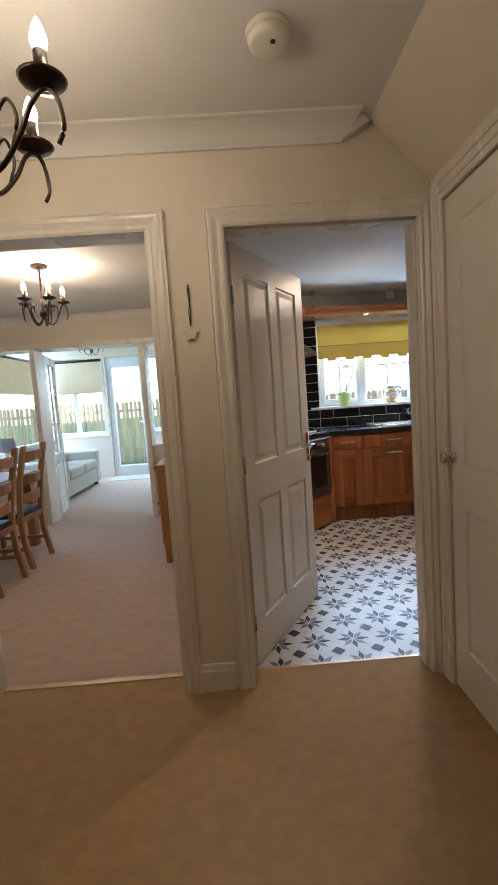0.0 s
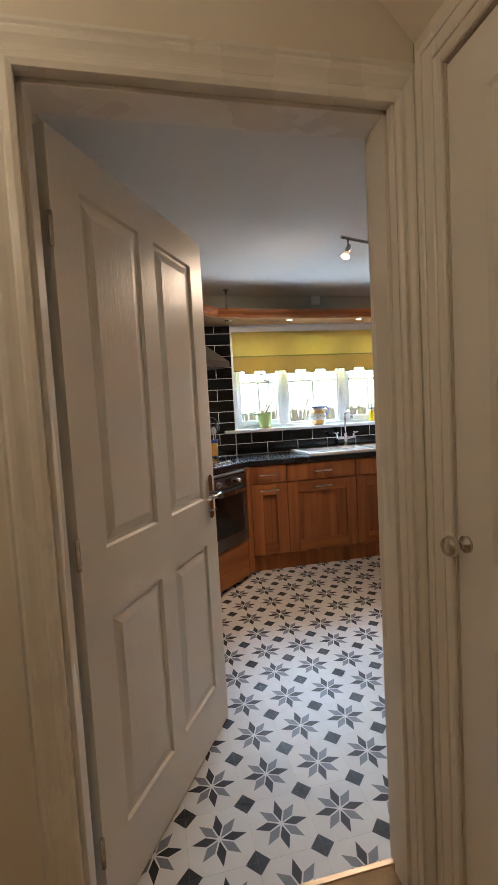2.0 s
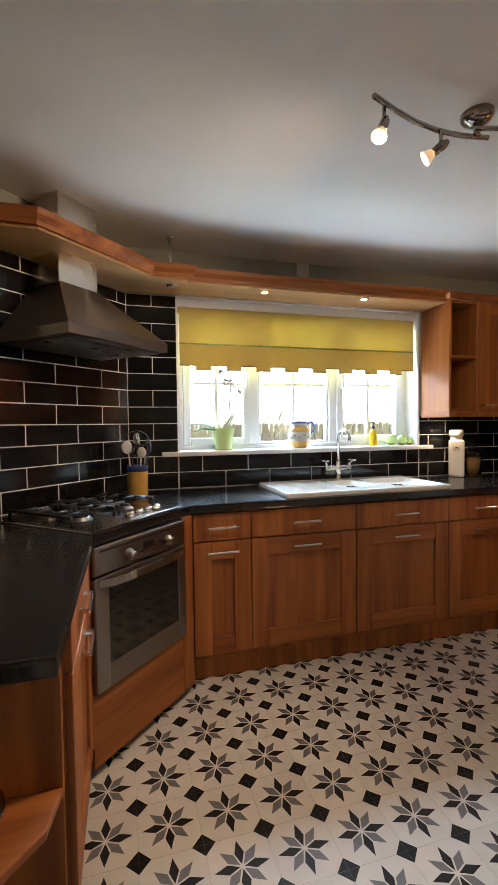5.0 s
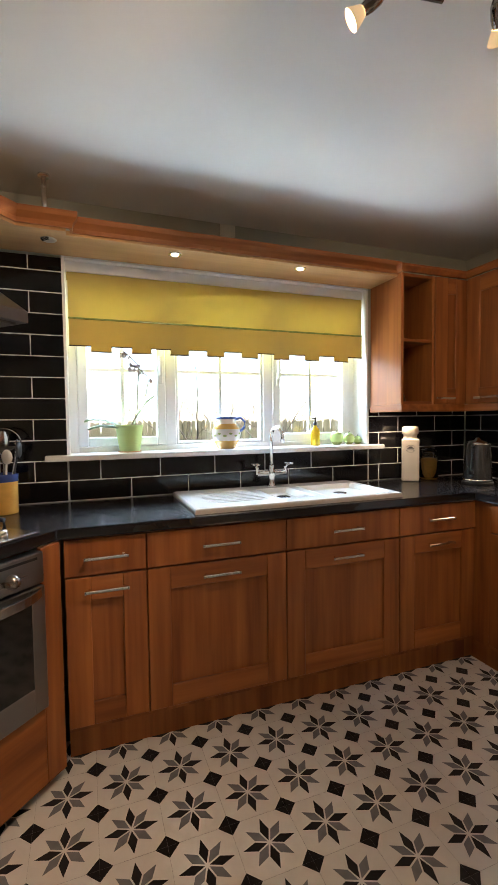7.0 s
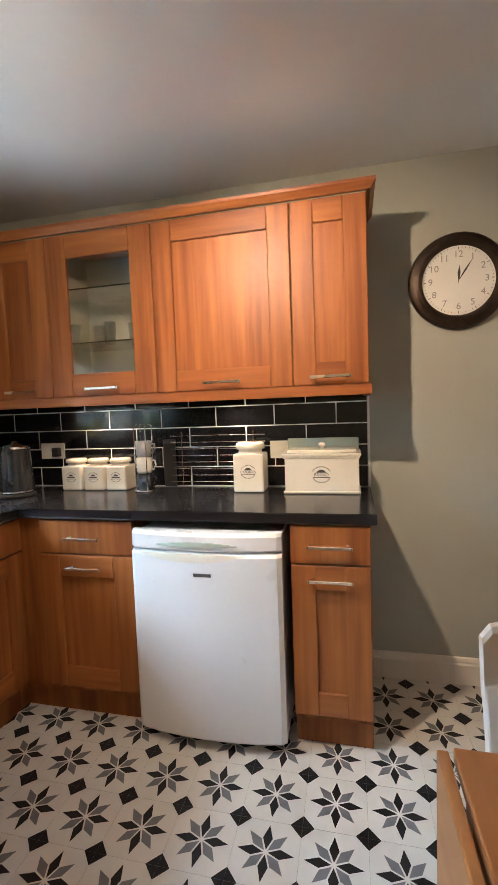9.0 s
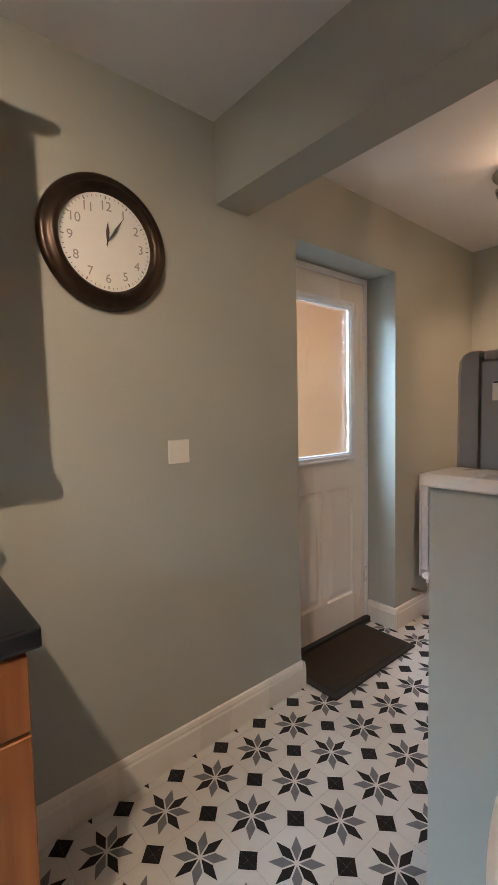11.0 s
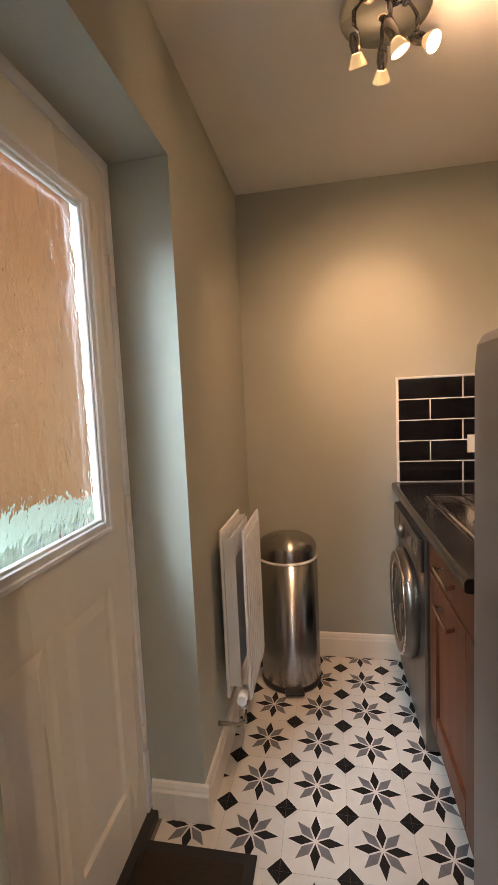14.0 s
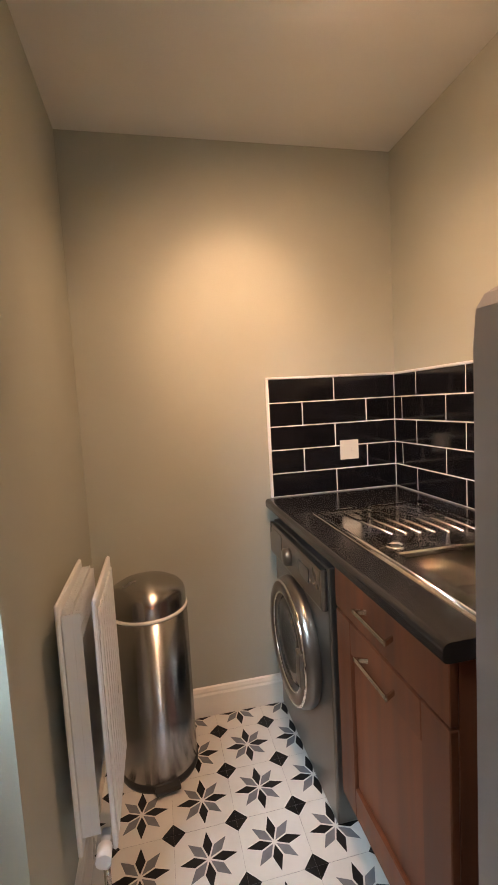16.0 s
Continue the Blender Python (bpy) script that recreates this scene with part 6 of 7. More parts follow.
ut = thing("utensil_pot", "yellow and blue ceramic pot full of kitchen utensils", "utensil pot", (0.80, 4.70, WT))
pot = part("pot", bm_lathe(bmesh.new(), [(0, 0.0005), (0.055, 0.0005), (0.057, 0.005), (0.058, 0.14), (0.058, 0.142), (0.054, 0.142), (0.052, 0.01), (0, 0.008)], 28), M["yellow"], ut)
part("rim_band", bm_lathe(bmesh.new(), [(0.0585, 0.142), (0.0605, 0.144), (0.0605, 0.172), (0.058, 0.175), (0.054, 0.172), (0.054, 0.142)], 28), M["blue"], pot)
for i, (dx, dy, h, r, m_) in enumerate(((-0.05, 0.0, 0.30, 0.03, "white_c"), (0.0, 0.03, 0.34, 0.035, "steel"), (0.05, 0.01, 0.31, 0.03, "chrome"), (0.02, -0.03, 0.27, 0.026, "white_c"), (-0.03, 0.03, 0.29, 0.03, "steel"), (0.06, -0.02, 0.30, 0.028, "black"))):
    bm = bm_tube(bmesh.new(), [(dx * 0.3, dy * 0.3, 0.02), (dx, dy, h - 0.05)], 0.0045, 6)
    b2 = bmesh.ops.create_uvsphere(bm, u_segments=12, v_segments=8, radius=1, matrix=Matrix.Translation((dx * 1.15, dy * 1.15, h - 0.02)) @ Matrix.Rotation(i * 0.9, 4, "Z") @ Matrix.Diagonal((r, 0.01, r * 1.25, 1)))
    part("utensil", bm, M[m_], ut)
part("sieve_ring", bm_tube(bmesh.new(), [(0.072 * math.cos(a), 0.035, 0.30 + 0.072 * math.sin(a)) for a in [2 * math.pi * i / 24 for i in range(25)]], 0.004, 6), M["steel"], ut, "round metal sieve rim")
part("sieve_mesh", bm_lathe(bmesh.new(), [(0, 0.27), (0.03, 0.275), (0.055, 0.29)], 16, (0.0, 0.045)), M["dark_steel"], ut)

# ---- on the window sill ----
SZ = 1.1765
op = thing("orchid_pot", "potted orchid with broad leaves and withered blooms", "plant", (1.365, 4.965, SZ))
part("pot", bm_lathe(bmesh.new(), [(0, 0), (0.052, 0), (0.054, 0.01), (0.072, 0.13), (0.074, 0.145), (0.068, 0.145), (0.064, 0.12), (0, 0.118)], 28), M["lime"], op, "pale green ceramic pot")
part("saucer", bm_lathe(bmesh.new(), [(0.054, 0.0002), (0.06, 0.001), (0.06, 0.006), (0.054, 0.006)], 24), M["brick"], op)


def leaf_blade(pts, width, droop_axis):
    rows = []
    n = len(pts)
    for i, p in enumerate(pts):
        w = width * math.sin(math.pi * min(0.97, max(0.06, (i + 0.4) / n)))
        ax = Vector(droop_axis)
        p = Vector(p)
        rows.append([p - ax * w, p - ax * w * 0.5 - Vector((0, 0, 0.006)), p - Vector((0, 0, 0.01)), p + ax * w * 0.5 - Vector((0, 0, 0.006)), p + ax * w])
    bm = bm_loft(bmesh.new(), rows, smooth=True)
    bmesh.ops.solidify(bm, geom=bm.faces[:], thickness=0.002)
    return bm


for pts, w in (([(-0.01, 0, 0.12), (-0.07, -0.01, 0.155), (-0.13, -0.02, 0.175), (-0.19, -0.03, 0.18), (-0.225, -0.035, 0.17)], 0.03), ([(-0.01, 0, 0.12), (-0.08, -0.03, 0.14), (-0.15, -0.05, 0.145), (-0.21, -0.06, 0.13)], 0.025), ([(0.01, 0, 0.12), (0.04, 0.0, 0.19), (0.09, 0.0, 0.27), (0.14, 0.0, 0.31)], 0.022)):
    part("leaf", leaf_blade(pts, w * 1.35, (0.1, 1, 0.15)), M["leaf"], op)
rng = random.Random(3)
for k, (dx, h) in enumerate(((0.11, 0.40), (0.06, 0.46))):
    st_pts = [(0.0, 0, 0.12), (0.03 + dx * 0.2, 0.0, 0.22), (dx * 0.8, 0.0, h * 0.75), (dx, 0.0, h), (dx * 0.8 - 0.04, -0.01, h + 0.05), (dx - 0.1, -0.02, h + 0.06)]
    part("stem", bm_tube(bmesh.new(), st_pts, 0.0032, 6), M["stem"], op)
    bm = bmesh.new()
    for i in range(9):
        u = rng.random() * 2
        p = Vector(st_pts[3 + int(u)]).lerp(Vector(st_pts[4 + int(u) if u < 1 else 5]), u % 1)
        bmesh.ops.create_icosphere(bm, subdivisions=1, radius=1, matrix=Matrix.Translation(p + Vector((rng.uniform(-0.015, 0.015), rng.uniform(-0.01, 0.01), rng.uniform(-0.03, 0.01)))) @ Euler((rng.random() * 3, rng.random() * 3, 0)).to_matrix().to_4x4() @ Matrix.Diagonal((0.016, 0.006, 0.011, 1)))
    part("bloom", bm, M["petal"], op, "withered grey blooms")

jg = thing("ceramic_jug", "cream and yellow jug with a blue rim and handle", "jug", (1.905, 4.955, SZ))
part("jug_body", bm_lathe(bmesh.new(), [(0, 0), (0.045, 0), (0.05, 0.006), (0.056, 0.02), (0.079, 0.06), (0.084, 0.085), (0.076, 0.115), (0.058, 0.143), (0.051, 0.158), (0.057, 0.174)], 30), M["ceramic"], jg)
part("glaze_band", bm_lathe(bmesh.new(), [(0.0457, 0.0012), (0.0512, 0.006), (0.0573, 0.02), (0.0722, 0.046), (0.071, 0.049)], 30), M["yellow"], jg)
part("shoulder_band", bm_lathe(bmesh.new(), [(0.0772, 0.113), (0.0775, 0.1145), (0.0593, 0.1428), (0.058, 0.1435)], 30), M["yellow"], jg)
bm = bmesh.new()
for i in range(16):
    a = 2 * math.pi * i / 16
    bmesh.ops.create_icosphere(bm, subdivisions=1, radius=1, matrix=Matrix.Translation((0.0845 * math.cos(a), 0.0845 * math.sin(a), 0.082 + 0.006 * (-1) ** i)) @ Matrix.Rotation(a, 4, "Z") @ Matrix.Diagonal((0.0025, 0.012, 0.006, 1)))
part("leaf_pattern", bm, M["olive"], jg)
part("rim", bm_lathe(bmesh.new(), [(0.0565, 0.169), (0.061, 0.178), (0.057, 0.184), (0.047, 0.17), (0.047, 0.16)], 30), M["blue"], jg)
part("jug_handle", bm_tube(bmesh.new(), [(0.055, 0, 0.168), (0.09, 0, 0.178), (0.115, 0, 0.155), (0.11, 0, 0.12), (0.082, 0, 0.095)], 0.008, 10), M["blue"], jg)

so = thing("soap_bottle", "yellow washing-up liquid in a pump bottle", "bottle", (2.485, 4.955, SZ))
part("bottle", bm_lathe(bmesh.new(), [(0, 0), (0.026, 0), (0.028, 0.004), (0.028, 0.085), (0.025, 0.1), (0.011, 0.115), (0.011, 0.125), (0, 0.125)], 24), M["soap"], so)
part("pump", bm_tube(bm_lathe(bmesh.new(), [(0, 0.125), (0.013, 0.125), (0.013, 0.143), (0.006, 0.146), (0.005, 0.165), (0.011, 0.166), (0.011, 0.175), (0, 0.177)], 16), [(0, 0, 0.17), (-0.03, -0.01, 0.168)], 0.004, 8), M["black"], so)
for x, k in ((2.645, 1.0), (2.735, 0.86), (2.802, 0.62)):
    ap = thing("ceramic_fruit", "green glazed ceramic fruit ornament on the sill", "ornament", (x, 4.965, SZ), rng.uniform(0, 90), "green ceramic fruits")
    part("fruit", bm_lathe(bmesh.new(), [(0, 0.0), (0.02 * k, 0.0), (0.038 * k, 0.02 * k), (0.042 * k, 0.042 * k), (0.036 * k, 0.066 * k), (0.022 * k, 0.08 * k), (0.008 * k, 0.083 * k), (0, 0.08 * k)], 24), M["olive"], ap)
    part("cheek", bm_lathe(bmesh.new(), [(0.0385 * k, 0.02 * k), (0.0427 * k, 0.042 * k), (0.0365 * k, 0.066 * k)], 24), M["lime"], ap)
    part("stalk", bm_tube(bmesh.new(), [(0, 0, 0.08 * k), (0.006 * k, 0, 0.1 * k)], 0.004 * k, 6), M["stem"], ap)

# glassware behind the glazed door
for k, z in enumerate((CB + 0.0175, 1.6765)):
    for i in range(5):
        y = 4.19 - 0.095 * i
        one("tumbler", bm_lathe(bmesh.new(), [(0, 0), (0.022, 0), (0.028, 0.08 + 0.02 * k), (0.026, 0.08 + 0.02 * k), (0.021, 0.006), (0, 0.005)], 16), M["tumbler"], "clear tumbler behind the glazed cabinet door", "glass", (3.43 + 0.06 * (i % 2), y, z), 0, "tumblers")

# ---- table and chairs ----
tb = thing("drop_leaf_table", "golden oak drop-leaf table with its leaf folded down", "table")
part("tabletop", box((1.49, 2.06, 0.72), (2.235, 2.715, 0.745), 0.004, 0, 2), M["oak_x"], tb)
part("drop_leaf", box((1.49, 2.722, 0.40), (2.235, 2.742, 0.738), 0.004, 0, 2), M["oak_x"], tb)
part("drop_leaf", box((1.49, 2.033, 0.40), (2.235, 2.053, 0.738), 0.004, 0, 2), M["oak_x"], tb)
for x, y in ((1.53, 2.10), (2.195, 2.10), (1.53, 2.675), (2.195, 2.675)):
    part("leg", box((x - 0.024, y - 0.024, 0.0), (x + 0.024, y + 0.024, 0.72), 0.003), M["oak"], tb)
for a, b in (((1.55, 2.09, 0.63), (2.18, 2.11, 0.72)), ((1.55, 2.665, 0.63), (2.18, 2.685, 0.72)), ((1.52, 2.12, 0.63), (1.54, 2.655, 0.72)), ((2.185, 2.12, 0.63), (2.205, 2.655, 0.72))):
    part("apron", box(a, b), M["oak_x"], tb)


def cross_chair(place, turn):
    """White chair with a crossed back; its back is at local -x, it faces +x; width along y."""
    c = thing("dining_chair", "white painted wooden chair with a crossed back", "chair", place, turn, "chairs round the kitchen table")
    hw = 0.215
    for s in (-1, 1):
        pts = [(0.0, s * (hw - 0.018), 0.0), (0.025, s * (hw - 0.018), 0.25), (0.03, s * (hw - 0.018), 0.45), (0.0, s * (hw - 0.014), 0.7), (-0.02, s * (hw - 0.014), 0.772), (-0.028, s * (hw - 0.014), 0.80)]
        rows = [[(x + dx, y + dy, z) for dx, dy in ((-0.013, -0.0195), (0.013, -0.0195), (0.0145, -0.016), (0.0145, 0.016), (0.013, 0.0195), (-0.013, 0.0195), (-0.0145, 0.016), (-0.0145, -0.016))] for x, y, z in pts]
        part("back_post", bm_loft(bmesh.new(), rows, True), M["white_p"], c)
        part("leg", box((0.385, s * (hw - 0.02) - 0.019, 0.0), (0.423, s * (hw - 0.02) + 0.019, 0.43), 0.003), M["white_p"], c)
        a, b = (0.012, s * (hw - 0.02), 0.49), (-0.018, -s * (hw - 0.05), 0.772)
        rows = []
        for i in range(7):
            u = i / 6
            p = Vector(a).lerp(Vector(b), u) + Vector((-0.02 * math.sin(math.pi * u) + 0.004 * s, 0, 0))
            rows.append([p + Vector((dx, 0, dz)) for dx, dz in ((-0.008, -0.018), (0.008, -0.018), (0.008, 0.018), (-0.008, 0.018))])
        part("cross_slat", bm_loft(bmesh.new(), rows, True), M["white_p"], c)
        part("side_rail", box((0.04, s * (hw - 0.02) - 0.01, 0.36), (0.39, s * (hw - 0.02) + 0.01, 0.43), 0.002), M["white_p"], c)
    rows = []
    for i in range(25):
        u = -1 + i / 12
        x = -0.026 - 0.05 * (1 - u * u)
        y = u * (hw + 0.006)
        top = 0.902 + 0.008 * (1 - u * u) - 0.018 * max(0.0, abs(u) - 0.9) ** 2 * 100
        low_ = 0.768 + 0.035 * (1 - u * u)
        rows.append([(x + 0.016, y, low_ + 0.004), (x + 0.012, y, low_), (x - 0.006, y, low_), (x - 0.011, y, low_ + 0.005), (x - 0.027, y, top - 0.008), (x - 0.02, y, top), (x - 0.004, y, top), (x + 0.003, y, top - 0.009)])
    part("top_rail", bm_loft(bmesh.new(), rows, True), M["white_p"], c, "curved white top rail")
    part("lower_rail", box((0.008, -hw + 0.02, 0.455), (0.03, hw - 0.02, 0.5), 0.004), M["white_p"], c)
    part("seat", box((0.005, -hw, 0.43), (0.435, hw, 0.452), 0.008, 0, 2), M["white_p"], c)
    for x in (0.03, 0.395):
        part("cross_rail", box((x - 0.01, -hw + 0.03, 0.36), (x + 0.01, hw - 0.03, 0.43), 0.002), M["white_p"], c)
    cu = one("seat_pad", box((0.03, -hw + 0.02, 0.0), (0.42, hw - 0.02, 0.035), 0.015, 0, 3), M["sofa"], "grey seat pad on the white chair", "cushion", (0, 0, 0))
    cu.matrix_basis = c.matrix_basis @ pose(0, 0, 0.4525)
    return c


cross_chair((1.42, 2.452, 0), 0)
cross_chair((2.315, 2.42, 0), 180)

# ---- utility corner ----
mt_ = thing("door_mat", "brown coir door mat with a black rubber edge", "mat", (0, 0, 0))
part("mat_edge", box((3.452, 0.785, 0.0015), (3.83, 1.482, 0.009), 0.003), M["rubber"], mt_, "black rubber border")
part("mat_surface", box((3.485, 0.82, 0.0085), (3.81, 1.447, 0.014), 0.003), M["mat"], mt_)

fz = thing("tall_freezer", "graphite grey tall freezer with a smooth door", "freezer", (0, 0, 0))
part("body", box((2.33, 0.975, 0.03), (2.826, 1.535, 1.465), 0.006), M["silver"], fz)
bm = bmesh.new()
rows = []
for z, k in ((0.04, 0.0), (1.42, 0.0), (1.47, 0.004), (1.49, 0.016), (1.498, 0.03)):
    rows.append([(2.832, 0.975 + k * 0.2, z), (2.89 - k, 0.975 + k * 0.2, z), (2.903 - k, 0.988 + k * 0.2, z), (2.903 - k, 1.52 - k * 0.2, z), (2.888 - k, 1.535 - k * 0.2, z), (2.832, 1.535 - k * 0.2, z)])
part("freezer_door", bm_loft(bm, rows, True), M["silver"], fz, "graphite door with a rounded top")
part("top_cover", bm_box(box((2.33, 0.978, 1.466), (2.82, 1.532, 1.496), 0.008, 0, 2), (2.815, 1.49, 1.476), (2.84, 1.525, 1.488), 0.003), M["silver"], fz)
lb = part("rating_label", box((2.70, 1.5352, 1.34), (2.79, 1.5362, 1.40)), M["plate"], fz, "white rating label with fine print")
bm = bmesh.new()
for i in range(6):
    bm_box(bm, (2.705, 1.5362, 1.345 + i * 0.008), (2.765 - 0.01 * (i % 3), 1.5366, 1.348 + i * 0.008))
bm_box(bm, (2.702, 1.5362, 1.393), (2.788, 1.5366, 1.399))
part("print_lines", bm, M["print"], lb)
part("door_badge", box((2.9032, 1.20, 1.385), (2.9042, 1.27, 1.40)), M["print"], fz)

rd = thing("radiator", "white double-panel radiator on the wall", "radiator", (0, 0, 0))
RA, RB, R0, R1 = 0.16, 0.485, 0.285, 0.922
for x in (3.508, 3.59):
    bm = bm_box(bmesh.new(), (x, RA, R0), (x + 0.011, RB, R1), 0.004)
    pn = part("panel", bm, M["enamel"], rd)
    s = -1 if x < 3.55 else 1
    for i in range(8):
        y = RA + 0.03 + i * (RB - RA - 0.06) / 7
        if s < 0:
            part("rib", box((x - 0.005, y - 0.012, R0 + 0.03), (x + 0.001, y + 0.012, R1 - 0.03), 0.003), M["enamel"], pn)
for x in (3.565,):
    bm = bmesh.new()
    for i in range(22):
        y = RA + 0.02 + i * (RB - RA - 0.04) / 21
        bm_box(bm, (x, y - 0.0012, R0 + 0.05), (x + 0.022, y + 0.0012, R1 - 0.02))
    bm_box(bm, (x, RA + 0.01, R0 + 0.05), (x + 0.002, RB - 0.008, R1 - 0.02))
    part("convector", bm, M["enamel"], rd)["kind"] = "stuff"
part("end_sheet", box((3.546, RB - 0.012, R0 + 0.045), (3.588, RB - 0.009, R1 - 0.03)), M["enamel"], rd, "white folded end of the convector")
bm = bmesh.new()
for i in range(20):
    y = RA + 0.012 + i * (RB - RA - 0.024) / 19
    bm_box(bm, (3.556, y - 0.0012, R1 - 0.12), (3.589, y + 0.0012, R1 - 0.03))
part("convector_fins", bm, M["enamel"], rd, "thin folded fins between the panels")["kind"] = "stuff"
part("bracket", box((3.602, 0.2, 0.8), (EW, 0.23, 0.84)), M["enamel"], rd)
part("bracket", box((3.602, 0.3, 0.78), (EW, 0.33, 0.82)), M["enamel"], rd)
part("valve", bm_tube(bm_tube(bmesh.new(), [(3.535, RB - 0.03, R0 + 0.03), (3.535, RB + 0.012, R0 + 0.03), (3.535, RB + 0.012, R0 - 0.02)], 0.011, 10), [(3.535, RB + 0.012, R0 + 0.03), (3.535, RB + 0.05, R0 + 0.03)], 0.018, 14), M["upvc"], rd, "white thermostatic valve")
part("pipe", bm_tube(bmesh.new(), [(3.535, RB + 0.012, R0 - 0.018), (3.535, RB + 0.012, R0 - 0.075), (3.56, RB + 0.012, R0 - 0.09), (EW - 0.001, RB + 0.012, R0 - 0.09)], 0.0085, 10), M["nickel"], rd)

bn = thing("pedal_bin", "tall brushed steel pedal bin with a domed lid", "bin", (3.42, -0.11, 0), 100)
part("bin_base", bm_lathe(bmesh.new(), [(0, 0.001), (0.146, 0.001), (0.148, 0.01), (0.146, 0.03), (0, 0.03)], 40), M["black"], bn, "black plastic base ring")
part("bin_body", bm_lathe(bmesh.new(), [(0.144, 0.03), (0.144, 0.62), (0, 0.62)], 48), M["steel"], bn)
part("liner_rim", bm_lathe(bmesh.new(), [(0.136, 0.618), (0.1465, 0.622), (0.1465, 0.629), (0.134, 0.634)], 48), M["white_c"], bn, "white bag edge under the lid")
part("lid", bm_lathe(bmesh.new(), [(0.141, 0.632), (0.141, 0.672), (0.137, 0.69), (0.124, 0.706), (0.095, 0.722), (0.05, 0.733), (0, 0.736)], 48), M["steel"], bn, "domed steel lid")
part("pedal", bm_box(bmesh.new(), (0.11, -0.045, 0.012), (0.175, 0.045, 0.026), 0.006, 0, 2), M["black"], bn)

wm = thing("washing_machine", "graphite washing machine under the utility worktop", "washing machine")
wm.matrix_basis = pose(2.872, -0.285, 0, 0, 0, 90)
WMW = 0.61
part("body", box((0.0, 0.0, 0.015), (WMW, 0.56, 0.855), 0.008, 0, 2), M["dark_steel"], wm)
part("control_panel", box((0.004, -0.022, 0.715), (WMW - 0.004, 0.003, 0.85), 0.012, 0, 2), M["dark_steel"], wm)
part("drawer_front", box((0.02, -0.0245, 0.735), (0.19, -0.02, 0.835), 0.004), M["dark_steel"], wm)
part("display", box((0.40, -0.0245, 0.765), (0.50, -0.02, 0.815), 0.002), M["screen"], wm)
bm = bm_lathe(bmesh.new(), [(0, 0), (0.034, 0), (0.032, 0.02), (0.026, 0.026), (0, 0.027)], 26)
bmesh.ops.transform(bm, verts=bm.verts, matrix=pose(0.29, -0.022, 0.785, 90, 0, 0))
part("dial_knob", bm, M["dark_steel"], wm, "dark programme dial")
for x in (0.52, 0.55, 0.58):
    part("button", box((x - 0.008, -0.026, 0.78), (x + 0.008, -0.021, 0.79), 0.002), M["nickel"], wm)
bm = bm_lathe(bmesh.new(), [(0.222, 0.0), (0.232, 0.015), (0.228, 0.038), (0.205, 0.06), (0.178, 0.058), (0.166, 0.04), (0.16, 0.015)], 44)
bmesh.ops.transform(bm, verts=bm.verts, matrix=pose(WMW / 2, 0.0, 0.475, 90, 0, 0))
wd = part("porthole_ring", bm, M["dark_steel"], wm, "dark glossy porthole ring")
for r in (0.172, 0.215):
    bm = bm_lathe(bmesh.new(), [(r + 0.005 * math.cos(k), (0.052 if r < 0.2 else 0.054) + 0.005 * math.sin(k)) for k in [0.785 * j for j in range(9)]], 44)
    bmesh.ops.transform(bm, verts=bm.verts, matrix=pose(WMW / 2, 0.0, 0.475, 90, 0, 0))
    part("ring_trim", bm, M["chrome"], wd, "bright chrome trim ring")
bm = bm_lathe(bmesh.new(), [(0.166, 0.03), (0.14, 0.05), (0.1, 0.042), (0, 0.02)], 40)
bmesh.ops.transform(bm, verts=bm.verts, matrix=pose(WMW / 2, 0.0, 0.475, 90, 0, 0))
part("porthole_glass", bm, M["black_tile"], wd, "dark bowl-shaped glass")
part("porthole_grip", box((WMW / 2 + 0.155, -0.07, 0.415), (WMW / 2 + 0.205, -0.045, 0.535), 0.008, 0, 2), M["dark_steel"], wd)
for x in (0.06, WMW - 0.06):
    part("foot", bm_tube(bmesh.new(), [(x, 0.05, 0), (x, 0.05, 0.016)], 0.02, 10), M["black"], wm)

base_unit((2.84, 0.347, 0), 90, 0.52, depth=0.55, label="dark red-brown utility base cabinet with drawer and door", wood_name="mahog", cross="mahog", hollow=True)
# Added panel, set back so the shadow gap beside the freezer stays dark.
structure("trim_utility_end_panel", box((2.30, 0.8685, 0.0), (2.79, 0.884, 0.90)), M["mahog"], "wooden end panel set back into the shadow gap", "trim")
bm = bmesh.new()
for a, b in (((2.262, -0.304), (2.885, 0.05)), ((2.262, 0.84), (2.885, 0.905)), ((2.262, 0.05), (2.39, 0.84)), ((2.78, 0.05), (2.885, 0.84))):
    bm_box(bm, (*a, 0.902), (*b, 0.940))
nose = [(2.885, 0.902)] + [(2.885 + 0.015 * math.cos(k), (0.910 if k < 0 else 0.926) + (0.008 if k < 0 else 0.014) * math.sin(k)) for k in [math.pi / 2 * (j / 5) for j in range(-5, 6)]]
bm_loft(bm, [[(x, y, z) for x, z in nose] for y in (-0.304, 0.905)], True)
uw = one("utility_worktop", bm, M["worktop"], "black laminate worktop in the utility corner", "worktop")
us = thing("inset_sink", "stainless steel inset sink with a ribbed drainer", "sink", (0, 0, 0.940))
ub = basin_top(2.37, 2.795, 0.03, 0.86, [(2.42, 2.745, 0.505, 0.83)], 0.006, (0.13,), M["sink_steel"], us, 0.006)
for i in range(7):
    u = i * 0.048
    part("drain_rib", bm_tube(bmesh.new(), [(2.42 + u * 1.02, 0.09, 0.0055), (2.43 + u * 0.85, 0.42 - 0.2 * u, 0.0055)], 0.0045, 8), M["sink_steel"], ub)
